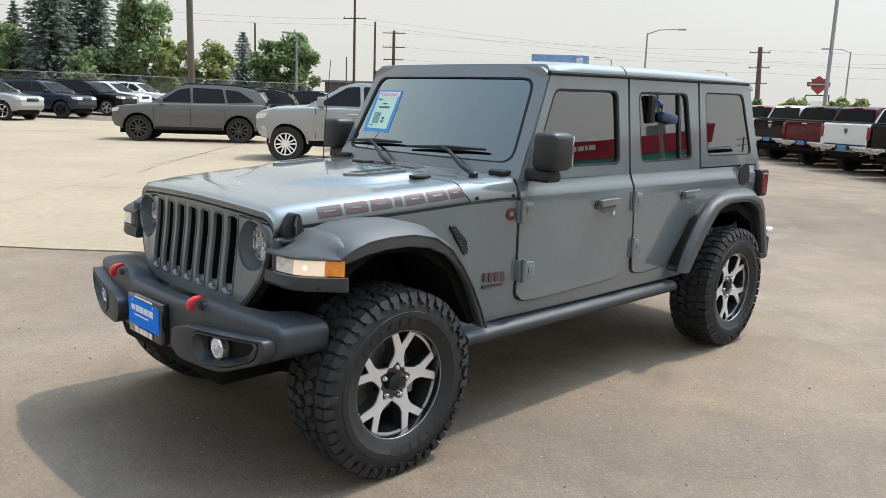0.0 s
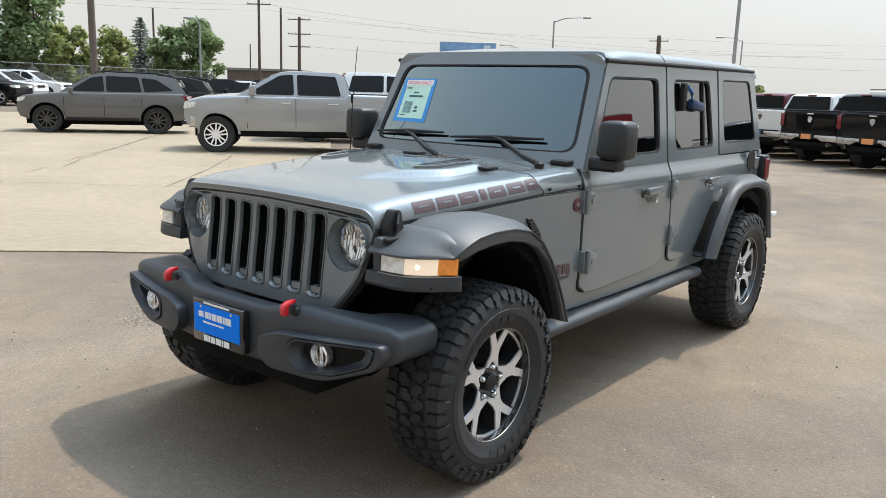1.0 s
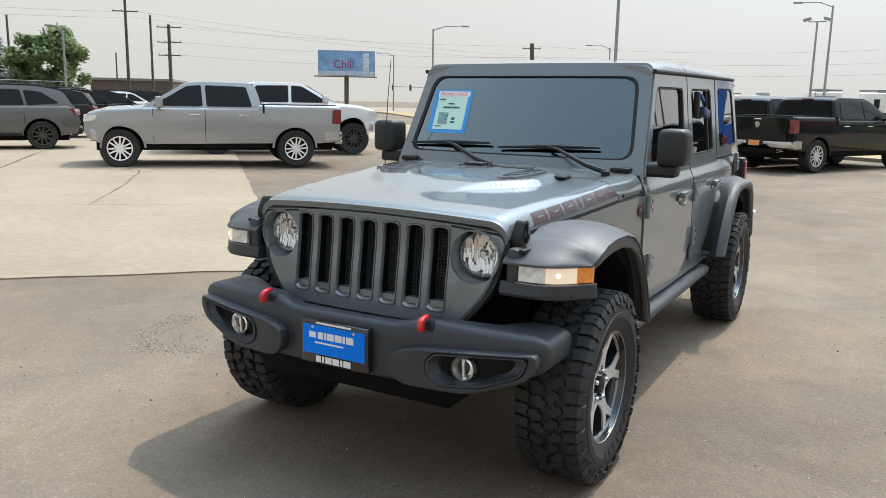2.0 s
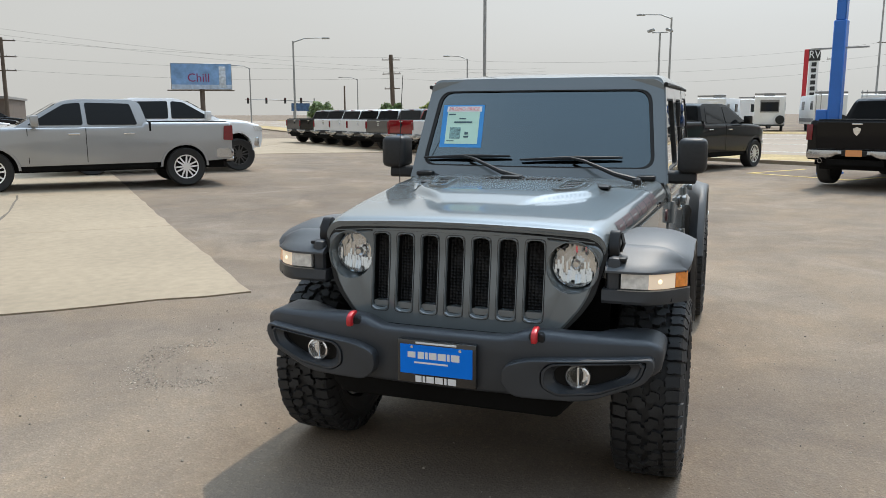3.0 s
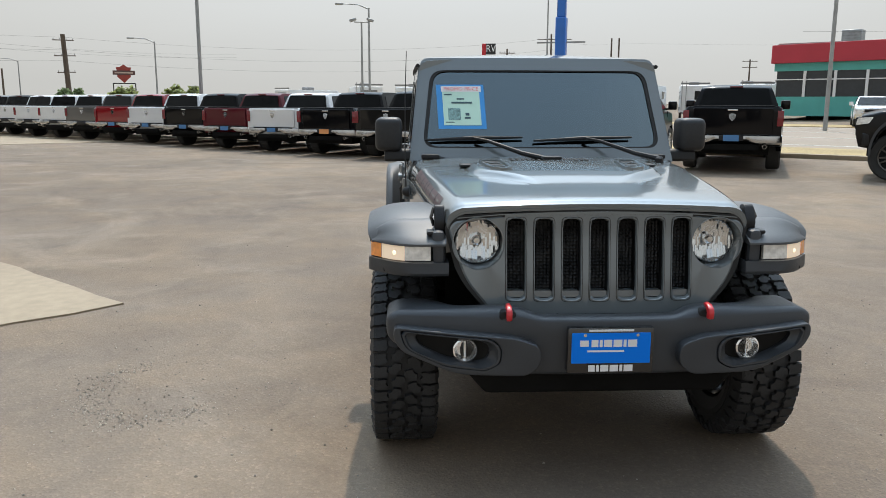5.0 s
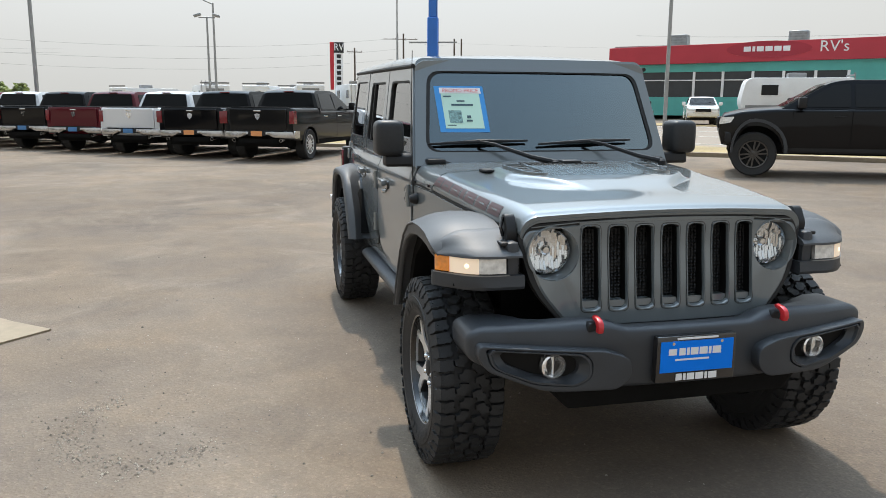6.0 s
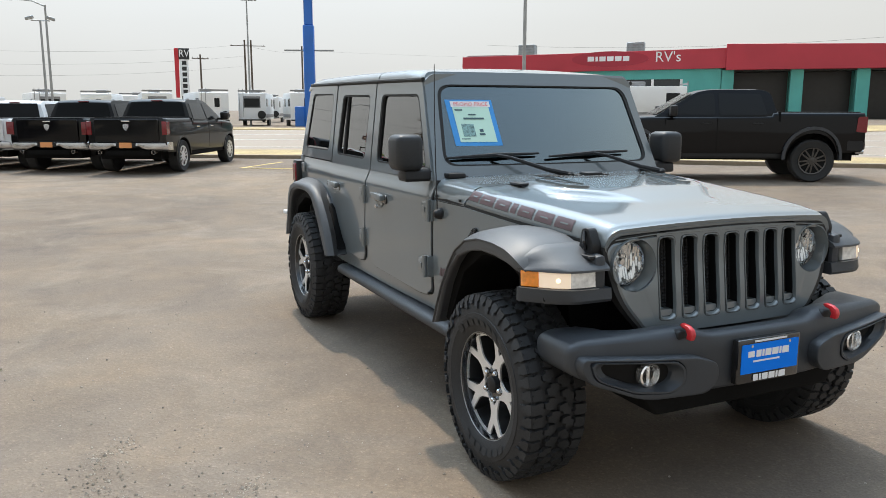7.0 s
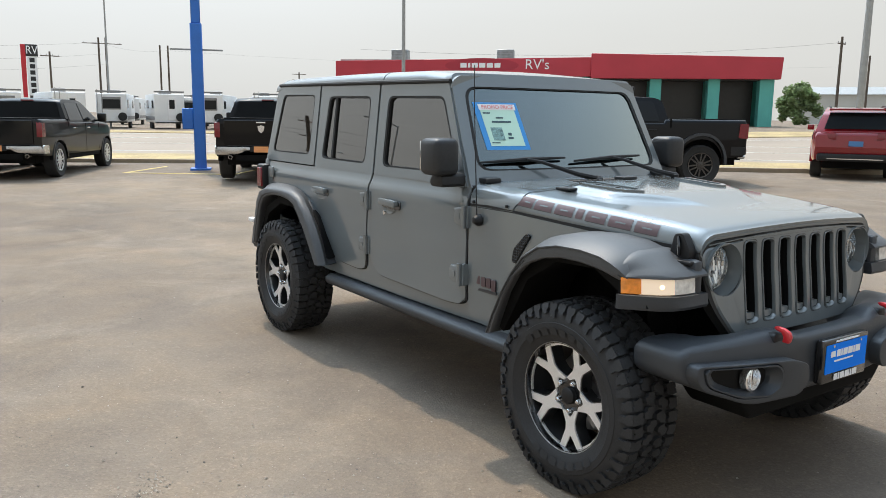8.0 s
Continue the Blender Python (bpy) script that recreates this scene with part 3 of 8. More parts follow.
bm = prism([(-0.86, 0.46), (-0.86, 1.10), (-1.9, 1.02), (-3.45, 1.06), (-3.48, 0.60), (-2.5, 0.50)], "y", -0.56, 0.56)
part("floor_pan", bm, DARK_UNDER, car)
bm = prism([(-0.86, 0.46), (-0.86, 1.08), (-2.40, 1.08), (-2.36, 0.50)], "y", -0.71, 0.71)
part("cabin_floor", bm, SEAT_CLOTH, car)
part("rear_panel", bevel(box(-3.56, -3.50, -0.745, 0.745, 0.60, 1.22), 0.02), GREY_PAINT, car)
part("rear_upper_panel", warp(box(-3.55, -3.50, -0.72, 0.72, 1.20, 1.76), lambda x, y, z: (x + 0.285 * (z - 1.2), y * (1 - 0.08 * (z - 1.2) / 0.56), z)), GREY_PAINT, car)


# doors, with their window frames and panes
def door(name, low, frame_out, frame_in, s, hinge_x, handle_x, divider=None):
    root = part(name, bevel_skin(low, s), GREY_PAINT, car)
    part("door_gap", skin(prism(offset_poly(low, 0.009), "y", 0, 1), 0.0008, 0.02, s), RUBBER_SEAL, root)
    part("window_frame", skin(ring(frame_out, frame_in, "y", 0, 1), 0.004, 0.05, s), GREY_PAINT, root)
    seal_in = offset_poly(frame_in, -0.016)
    part("window_seal", skin(ring(frame_in, seal_in, "y", 0, 1), 0.0015, 0.03, s), RUBBER_SEAL, root)
    pane = skin(prism(offset_poly(frame_in, -0.008), "y", 0, 1), -0.012, 0.004, s)
    g = part("window_pane", pane, SIDE_GLASS, root, "dark tinted glass")
    if divider:
        part("window_divider", skin(prism([(divider - 0.014, 1.262), (divider - 0.002, 1.672), (divider + 0.018, 1.672), (divider + 0.008, 1.262)], "y", 0, 1), 0.0, 0.03, s), RUBBER_SEAL, root)
    for hx, hz in hinge_x:
        y0 = half_w(hx, hz)
        bm = prism(round_poly([(hx - 0.075, hz - 0.038), (hx + 0.004, hz - 0.05), (hx + 0.008, hz + 0.05), (hx - 0.075, hz + 0.042)], 0.012, 2), "y", y0 - 0.004, y0 + 0.026)
        bevel(bm, 0.008, 2)
        prism(round_poly([(hx + 0.004, hz - 0.056), (hx + 0.034, hz - 0.056), (hx + 0.034, hz + 0.056), (hx + 0.004, hz + 0.056)], 0.008, 2), "y", y0 - 0.02, y0 + 0.012, bm)
        tube([(hx + 0.006, y0 + 0.020, hz - 0.058), (hx + 0.006, y0 + 0.020, hz + 0.058)], 0.013, 10, bm)
        box(hx - 0.055, hx - 0.02, y0 + 0.024, y0 + 0.030, hz - 0.012, hz + 0.016, bm)
        part("hinge", bm, GREY_PAINT, root, "exposed body-coloured hinge", mirror=s < 0)
    y0 = half_w(handle_x, 1.05)
    cup = lathe([(0.001, 0.0), (0.035, 0.0), (0.044, 0.003), (0.042, 0.005), (0.03, 0.002), (0.001, 0.002)], 24, "y", (handle_x - 0.01, y0 + 0.004, 1.035), caps=False)
    part("handle_cup", warp(cup, lambda x, y, z: (handle_x + (x - handle_x) * 1.5, y, z)), GREY_PAINT, root, mirror=s < 0)
    bm = prism(round_poly([(handle_x - 0.085, 1.045), (handle_x + 0.095, 1.040), (handle_x + 0.095, 1.078), (handle_x - 0.085, 1.083)], 0.014, 3), "y", y0 + 0.02, y0 + 0.045)
    bevel(bm, 0.006, 2)
    for dx in (-0.07, 0.075):
        box(handle_x + dx - 0.012, handle_x + dx + 0.012, y0 - 0.005, y0 + 0.03, 1.046, 1.076, bm)
    # black plate stands in for the shade behind the grab handle
    part("handle_gasket", bevel(prism(round_poly([(handle_x - 0.095, 1.026), (handle_x + 0.103, 1.022), (handle_x + 0.103, 1.074), (handle_x - 0.095, 1.079)], 0.016, 3), "y", y0 - 0.004, y0 + 0.0115), 0.003, 1), GLOSS_BLACK, root, "black plate in place of shade behind the handle", mirror=s < 0)
    part("door_handle", bm, GREY_PAINT, root, "body-coloured grab handle", mirror=s < 0)
    return root


def bevel_skin(low, s):
    bm = prism(low, "y", 0, 1)
    skin(bm, 0.007, 0.03, s)
    return bm


FD_LOW = round_poly([(-0.880, 1.208), (-1.846, 1.208), (-1.885, 0.80), (-1.80, 0.61), (-1.05, 0.588), (-0.888, 0.60)], [0.01, 0.01, 0.10, 0.16, 0.05, 0.06], 6)
FD_OUT = [(-0.900, 1.206), (-1.150, 1.735), (-1.846, 1.748), (-1.846, 1.206)]
FD_IN = round_poly([(-0.985, 1.262), (-1.178, 1.662), (-1.752, 1.668), (-1.760, 1.258)], 0.05, 5)
RD_LOW = round_poly([(-1.866, 1.208), (-2.665, 1.208), (-2.655, 1.10), (-2.50, 0.86), (-2.34, 0.66), (-2.26, 0.615), (-2.02, 0.602), (-1.915, 0.62)], [0.01, 0.01, 0.08, 0.1, 0.06, 0.05, 0.04, 0.07], 6)
RD_OUT = [(-1.866, 1.206), (-1.866, 1.748), (-2.645, 1.756), (-2.665, 1.206)]
RD_IN = round_poly([(-1.972, 1.262), (-1.955, 1.670), (-2.520, 1.677), (-2.575, 1.266)], 0.05, 5)
Q_OUT = [(-2.685, 1.212), (-2.665, 1.756), (-3.385, 1.770), (-3.545, 1.212)]
Q_IN = round_poly([(-2.765, 1.280), (-2.735, 1.690), (-3.275, 1.697), (-3.425, 1.280)], 0.05, 5)
for s in (1, -1):
    front_door = door("front_door", FD_LOW, FD_OUT, FD_IN, s, ((-0.895, 1.055), (-0.905, 0.757)), -1.60)
    door("rear_door", RD_LOW, RD_OUT, RD_IN, s, ((-1.868, 1.05), (-1.885, 0.775)), -2.50, -2.43)
    y0 = half_w(-1.66, 1.0)
    part("door_lock", lathe([(0.001, 0.012), (0.012, 0.012), (0.014, 0.0)], 14, "y", (-1.665, y0 + 0.004, 0.995), caps=False), CHROME, front_door, mirror=s < 0)
    q = part("hardtop_side", skin(ring(Q_OUT, Q_IN, "y", 0, 1), 0.006, 0.05, s), GREY_PAINT, car)
    part("window_seal", skin(ring(Q_IN, offset_poly(Q_IN, -0.014), "y", 0, 1), 0.003, 0.03, s), RUBBER_SEAL, q)
    part("window_pane", skin(prism(offset_poly(Q_IN, -0.007), "y", 0, 1), -0.002, 0.004, s), SIDE_GLASS, q, "dark tinted glass")
    # mirror on its arm
    bm = box(-1.062, -0.898, 0.785, 0.935, 1.262, 1.448)
    bevel(bm, 0.035, 3)
    warp(bm, lambda x, y, z: (x - 0.012 * (z - 1.3), y, z))
    mir = part("side_mirror", bm, MIRROR_SHELL, car, "black plastic door mirror", mirror=s < 0)
    bm = prism(round_poly([(-0.915, 1.205), (-1.03, 1.205), (-1.035, 1.24), (-1.0, 1.275), (-0.925, 1.27)], 0.015, 2), "y", 0.725, 0.885)
    part("mirror_arm", bevel(bm, 0.012, 2), BLACK_PLASTIC, mir, mirror=s < 0)
    part("mirror_glass", bevel(box(-1.073, -1.065, 0.805, 0.918, 1.282, 1.43), 0.002), CHROME, mir, mirror=s < 0)

# roof in two pieces, with the drip rail
def roof_piece(x0, x1):
    bm = prism(round_poly([(-0.690, 1.735), (0.690, 1.735), (0.682, 1.775), (0.645, 1.800), (-0.645, 1.800), (-0.682, 1.775)], [0, 0, 0.02, 0.04, 0.04, 0.02], 4), "x", x0, x1)
    cuts(bm, "y", (-0.4, -0.2, 0, 0.2, 0.4))
    cuts(bm, "x", (-1.2, -1.4, -2.2, -2.6, -3.0, -3.3, -3.42))
    return warp(bm, lambda x, y, z: (x, y, z + (0.018 * (1 - (y / 0.65) ** 2) * smooth01(1.76, 1.80, z) + 0.012 * smooth01(-1.1, -2.4, x) - 0.045 * max(0, (-x - 3.2) / 0.3) ** 2 - 0.034 * max(0, (x + 1.45) / 0.32) ** 2)))


part("roof_panel", roof_piece(-1.825, -1.125), GREY_PAINT, car)
part("hardtop_roof", roof_piece(-3.43, -1.837), GREY_PAINT, car)
for s in (1, -1):
    part("drip_rail", tube([(-1.13, s * 0.694, 1.738), (-1.8, s * 0.696, 1.748), (-2.6, s * 0.694, 1.757), (-3.36, s * 0.685, 1.765)], 0.012, 8), RUBBER_SEAL, car)

# windscreen
def screen_x(y, z):
    return -0.822 - 0.508 * (z - 1.24) - 0.050 * (y / 0.6) ** 2


def screen_bend(bm):
    cuts(bm, "y", [0.08 * k for k in range(-8, 9)])
    cuts(bm, "z", [1.24 + 0.06 * k for k in range(9)])
    return warp(bm, lambda x, y, z: (screen_x(y, z) + x, y, z))


WS_OUT = round_poly([(-0.735, 1.20), (0.735, 1.20), (0.678, 1.782), (-0.678, 1.782)], [0.01, 0.01, 0.05, 0.05], 5)
WS_IN = round_poly([(-0.672, 1.282), (0.672, 1.282), (0.622, 1.712), (-0.622, 1.712)], 0.075, 6)
wsf = part("windscreen_frame", screen_bend(ring(WS_OUT, WS_IN, "x", -0.055, 0.0, n=96)), GREY_PAINT, car)
part("windscreen_seal", screen_bend(ring(WS_IN, offset_poly(WS_IN, -0.02), "x", -0.03, -0.004, n=96)), RUBBER_SEAL, wsf)
part("windscreen", screen_bend(prism(offset_poly(WS_IN, -0.012), "x", -0.016, -0.011)), SCREEN_GLASS, wsf, "green-tinted windscreen glass")
part("header_strip", screen_bend(prism([(-0.60, 1.695), (0.60, 1.695), (0.60, 1.708), (-0.60, 1.708)], "x", -0.018, -0.017)), RUBBER_SEAL, wsf)
for s in (1, -1):
    # windscreen hinge blocks on the cowl
    bm = bevel(box(screen_x(0.62, 1.24) - 0.03, screen_x(0.62, 1.24) + 0.05, s * 0.63 - 0.05, s * 0.63 + 0.05, 1.222, 1.25), 0.01, 2)
    part("screen_hinge", bm, BLACK_PLASTIC, wsf)

# sales sheet inside the glass, on the passenger's side
STICK_BLUE = surface("blue_sticker", (0.045, 0.28, 0.66), 0.5, vary=0.04, fine=0)
STICK_PALE = surface("pale_green_paper", (0.52, 0.74, 0.62), 0.6, vary=0.05, fine=0)
STICK_RED = surface("salmon_band", (0.75, 0.22, 0.20), 0.6, vary=0.05, fine=0)
INK = surface("dark_ink", (0.05, 0.10, 0.12), 0.6, vary=0.05, fine=0)
sheet_ob = thing("price_sheet", "blue-bordered price sheet stuck inside the windscreen", "sign", pose(0.006, 0.018, 0))


def on_screen(pts, d0, d1):
    bm = prism(pts, "x", d0, d1)
    return warp(bm, lambda x, y, z: (screen_x(y, z) + x, y, z))


def sheet_pt(u, v):
    """u from the car's right edge (0) to its left (1), v from the foot (0) to the head (1)."""
    return (-0.592 + 0.268 * u + 0.012 * (1 - v), 1.385 + 0.245 * v)


def sheet_rect(u0, v0, u1, v1):
    return [sheet_pt(u0, v0), sheet_pt(u1, v0), sheet_pt(u1, v1), sheet_pt(u0, v1)]


part("sheet_backing", on_screen(sheet_rect(0, 0, 1, 1), -0.0095, -0.0085), STICK_BLUE, sheet_ob)
part("sheet_paper", on_screen(sheet_rect(0.12, 0.08, 0.9, 0.86), -0.0084, -0.0074), STICK_PALE, sheet_ob)
part("sheet_band", on_screen(sheet_rect(0.10, 0.84, 0.94, 0.965), -0.0074, -0.0066), WHITE_INK, sheet_ob)
for u0, v0, u1, v1 in ((0.16, 0.76, 0.32, 0.79), (0.42, 0.66, 0.58, 0.69), (0.30, 0.57, 0.74, 0.61), (0.58, 0.30, 0.66, 0.36), (0.56, 0.23, 0.68, 0.27), (0.16, 0.14, 0.34, 0.16)):
    part("print_bar", on_screen(sheet_rect(u0, v0, u1, v1), -0.0074, -0.0068), INK, sheet_ob)
part("print_block", on_screen(sheet_rect(0.22, 0.20, 0.48, 0.47), -0.0074, -0.0068), surface("grey_print", (0.20, 0.34, 0.33), 0.6, vary=0.5, scale=90, fine=0.4, fine_scale=300), sheet_ob)
cx, cz = sheet_pt(0.52, 0.902)
tilt = math.degrees(math.atan(0.508))
words("PROMO PRICE", 0.031, 0.0004, Matrix.Translation((screen_x(cx, cz) - 0.0030, cx, cz)) @ pose(0, 0, 0, 0, 0, -7) @ pose(0, 0, 0, 0, -tilt, 0) @ pose(0, 0, 0, 90, 0, 90), STICK_RED, "sheet_heading", sheet_ob, "red PROMO PRICE heading")

# cowl, wipers, washer cover
def cowl_ring(x):
    """The bonnet's section carried on behind its seam, which leans forward at the top."""
    w = half_w(x, 1.05) - 0.006
    zs, zt = 1.112, 1.222 - 0.058 * (x + 0.55)
    zc = zt - 0.018
    H = zc - zs
    half = [(w, zs), (w - 0.001, zs + 0.15 * H), (w - 0.005, zs + 0.35 * H), (w - 0.012, zs + 0.55 * H), (w - 0.024, zs + 0.74 * H), (w - 0.042, zs + 0.90 * H), (w - 0.065, zs + H)]
    half += [((w - 0.065) * k / 12, zc + (zt - zc) * (1 - (k / 12) ** 2)) for k in range(11, 0, -1)]
    pts = half + [(0.0, zt)] + [(-y, z) for y, z in half[::-1]]
    lean = 0.0405 * smooth01(-0.72, -0.565, x)
    top = [(x + lean * smooth01(1.12, 1.17, z), y, z) for y, z in pts]
    return top + [(px, y * 0.985, z - 0.014) for px, y, z in top[::-1]]


cowl = part("cowl", loft([cowl_ring(-0.565 - 0.025 * k) for k in range(16)]), GREY_PAINT, car, sharp=50)
for k in range(15):
    y = -0.20 + 0.0286 * k
    part("cowl_slot", bevel(box(-0.755, -0.66, y - 0.008, y + 0.008, 1.222, 1.2335), 0.003, 1), BLACK_PLASTIC, cowl)
for y0, y1 in ((0.12, 0.66), (-0.50, 0.06)):
    arm = tube([(-0.70, y0 - 0.10, 1.235), (-0.74, y0 + 0.02, 1.262), (screen_x(y0 + 0.20, 1.325) + 0.055, y0 + 0.20, 1.325), (screen_x(y0 + 0.27, 1.34) + 0.04, y0 + 0.27, 1.338)], [0.016, 0.013, 0.009, 0.007], 8)
    bmesh.ops.scale(arm, vec=(1, -1, 1), verts=arm.verts)
    w = part("wiper", arm, BLACK_PLASTIC, car)
    bl = tube([(screen_x(y1 + 0.02, 1.325) + 0.018, y1, 1.324), (screen_x(y0 + 0.26, 1.34) + 0.022, y0 + 0.26, 1.338), (screen_x(y0 + 0.02, 1.345) + 0.018, y0, 1.342)], [0.006, 0.012, 0.006], 8)
    bmesh.ops.scale(bl, vec=(1, -1, 1), verts=bl.verts)
    part("wiper_blade", bl, BLACK_PLASTIC, w)
    part("wiper_pivot", lathe([(0.022, 1.215), (0.024, 1.238), (0.012, 1.25), (0.001, 1.25)], 14, "z", (-0.70, -(y0 - 0.10), 0)), BLACK_PLASTIC, w)

# bonnet
def top_z(x):
    return 1.222 - 0.058 * (x + 0.55) - 0.034 * max(0, x + 0.1) ** 2 - 0.013 * smooth01(0.392, 0.430, x) - 0.006 * smooth01(0.27, 0.42, x)


def dome(x, y):
    """The raised middle of the bonnet, ending in two darts."""
    a = abs(y)
    dw = 0.20 + 0.245 * smooth01(0.14, -0.26, x)
    return 0.028 * (1 - smooth01(dw - 0.016, dw + 0.016, a)) * (1 - smooth01(-0.10, 0.20, x)) * smooth01(-0.57, -0.44, x)


def hood_z(x, y):
    """Height of the bonnet's skin."""
    w = half_w(x, 1.05) - 0.073
    k = min(1.0, abs(y) / w)
    return top_z(x) - 0.018 * k * k + dome(x, y)


def bonnet_ring(x):
    w = half_w(x, 1.05) - 0.008
    zs = 1.054 + (1.122 - 1.054) * (0.40 - x) / 0.96
    zt = top_z(x)
    zc = zt - 0.024
    H = zc + 0.006 - zs
    half = [(w, zs), (w - 0.001, zs + 0.15 * H), (w - 0.005, zs + 0.35 * H), (w - 0.012, zs + 0.55 * H), (w - 0.024, zs + 0.74 * H), (w - 0.042, zs + 0.90 * H), (w - 0.065, zs + H)]
    u = [1 - 0.025 * k for k in range(1, 40)]
    half += [((w - 0.065) * k, zc + 0.006 + (zt - zc - 0.006) * (1 - k * k) + dome(x, (w - 0.065) * k)) for k in u]
    pts = half + [(0.0, zt + dome(x, 0))] + [(-y, z) for y, z in half[::-1]]
    bulge = 0.030 * smooth01(0.1, 0.42, x)
    back = -0.045 * smooth01(-0.40, -0.56, x)
    out = []
    for y, z in pts:
        dx = bulge * (1 - (y / w) ** 2) - back * smooth01(1.12, 1.17, z) * 0.9
        out.append((x + dx, y, z))
    return out


XS = [0.429, 0.428, 0.426, 0.423, 0.419, 0.414, 0.409] + [0.404 - 0.01918 * k for k in range(51)]
rings = [bonnet_ring(x) for x in XS]
rings[0] = [(p[0] - 0.004, p[1] * 0.998, p[2] - 0.010) for p in rings[0]]
rings = [r + [(x, y * 0.985, z - 0.014) for x, y, z in r[::-1]] for r in rings]
bm = loft(rings)
bonnet = part("bonnet", bm, GREY_PAINT, car, "grey bonnet with raised centre and vents", sharp=50)
for s in (1, -1):
    # louvred bonnet vent
    def on_bonnet(x, y, up):
        return (x, y, hood_z(x, y) + up)

    v_out = round_poly([(-0.46, 0.285), (-0.17, 0.262), (-0.13, 0.30), (-0.20, 0.372), (-0.45, 0.405)], 0.03, 4)
    v_in = round_poly([(-0.44, 0.302), (-0.19, 0.280), (-0.165, 0.303), (-0.215, 0.355), (-0.435, 0.386)], 0.02, 4)
    bm = ring(v_out, v_in, "z", -0.012, 0.010, n=40)
    vent = part("bonnet_vent", warp(bm, lambda x, y, z: on_bonnet(x, s * y, z)), GREY_PAINT, bonnet)
    bm = prism(offset_poly(v_in, 0.004), "z", -0.01, 0.0035)
    cuts(bm, "y", (0.30, 0.32, 0.34, 0.36)), cuts(bm, "x", (-0.40, -0.35, -0.30, -0.25, -0.20))
    part("vent_floor", warp(bm, lambda x, y, z: on_bonnet(x, s * y, z)), GREY_PAINT, vent)
    for k in range(4):
        x0 = -0.415 + 0.058 * k
        y_in, y_out = 0.310 - 0.005 * k, 0.377 - 0.009 * k
        slot = prism(round_poly([(x0, y_in), (x0 + 0.020, y_in - 0.002), (x0 + 0.020, y_out - 0.003), (x0, y_out)], 0.004, 2), "z", 0.0, 0.0056)
        part("vent_slot", warp(slot, lambda x, y, z: on_bonnet(x, s * y, z)), BLACK_PLASTIC, vent)
    # catch
    y0 = half_w(0.36, 1.06)
    bm = prism(round_poly([(0.315, 1.035), (0.405, 1.015), (0.412, 1.06), (0.375, 1.125), (0.335, 1.12)], 0.015, 3), "y", y0 - 0.012, y0 + 0.028)
    bevel(bm, 0.008, 2)
    cl = part("bonnet_catch", bm, BLACK_PLASTIC, bonnet, "black rubber bonnet catch", mirror=s < 0)
    bm = tube([(0.365, y0 + 0.03, 1.04), (0.37, y0 + 0.042, 1.075), (0.358, y0 + 0.03, 1.11)], 0.007, 8)
    part("catch_loop", bm, GLOSS_BLACK, cl, mirror=s < 0)
    part("catch_foot", bevel(box(0.29, 0.44, y0 - 0.005, y0 + 0.06, 1.010, 1.026), 0.006), BLACK_PLASTIC, cl, mirror=s < 0)
    # model name along the bonnet: seven plain block shapes
    widths = (1.0, 1.0, 0.95, 0.35, 0.95, 1.05, 1.0)
    total = sum(widths) + 0.16 * 6
    x_a, x_b = (0.232, -0.560)
    run = 0.0
    for wd in widths:
        xa = x_a + (x_b - x_a) * run / total if s > 0 else x_b + (x_a - x_b) * run / total
        xb = x_a + (x_b - x_a) * (run + wd) / total if s > 0 else x_b + (x_a - x_b) * (run + wd) / total
        run += wd + 0.16
        xl, xr = min(xa, xb), max(xa, xb)
        rows = []
        for x in (xl, xr):
            zs = 1.054 + (1.122 - 1.054) * (0.40 - x) / 0.96
            rows.append((x, zs + 0.026, zs + 0.068))
        (x0, l0, h0), (x1, l1, h1) = rows

        def stamp(f0, f1, g0, g1, lift):
            bm = bmesh.new()
            v = []
            n = 5
            grid = []
            for i in range(n + 1):
                x = x0 + (x1 - x0) * (f0 + (f1 - f0) * i / n)
                prof = bonnet_ring(x)[:14]
                line = []
                for j in range(n + 1):
                    t = (x - x0) / (x1 - x0)
                    z = (l0 + (l1 - l0) * t) + ((h0 + (h1 - h0) * t) - (l0 + (l1 - l0) * t)) * (g0 + (g1 - g0) * j / n)
                    for (xa_, ya, za), (xb_, yb, zb) in zip(prof, prof[1:]):
                        if za <= z <= zb + 1e-6:
                            k = (z - za) / max(1e-6, zb - za)
                            px, y = xa_ + (xb_ - xa_) * k, ya + (yb - ya) * k
                            break
                    else:
                        px, y = prof[5][0], prof[5][1]
                    line.append(bm.verts.new((px, (y + lift) * s, z + lift * 0.2)))
                grid.append(line)
            for i in range(n):
                for j in range(n):
                    bm.faces.new((grid[i][j], grid[i + 1][j], grid[i + 1][j + 1], grid[i][j + 1]))
            return bm

        block = part("name_block", stamp(0, 1, 0, 1, 0.0020), DECAL, bonnet, "dark red block of the model name", sharp=60)
        if wd > 0.5:
            part("name_slit", stamp(0.30, 0.74, 0.44, 0.58, 0.0030), GREY_PAINT, block, sharp=60)
            part("name_edge", stamp(0, 1, -0.06, 0.0, 0.0020), DECAL_EDGE, block, sharp=60)

for y in (-0.30, 0.30, -0.02):
    part("bonnet_pad", bevel(box(-0.545, -0.47, y - 0.05, y + 0.05, 1.245, 1.262) if abs(y) < 0.1 else box(-0.52, -0.42, y * 1.55 - 0.03, y * 1.55 + 0.03, 1.212, 1.226), 0.008, 2), BLACK_PLASTIC, bonnet)

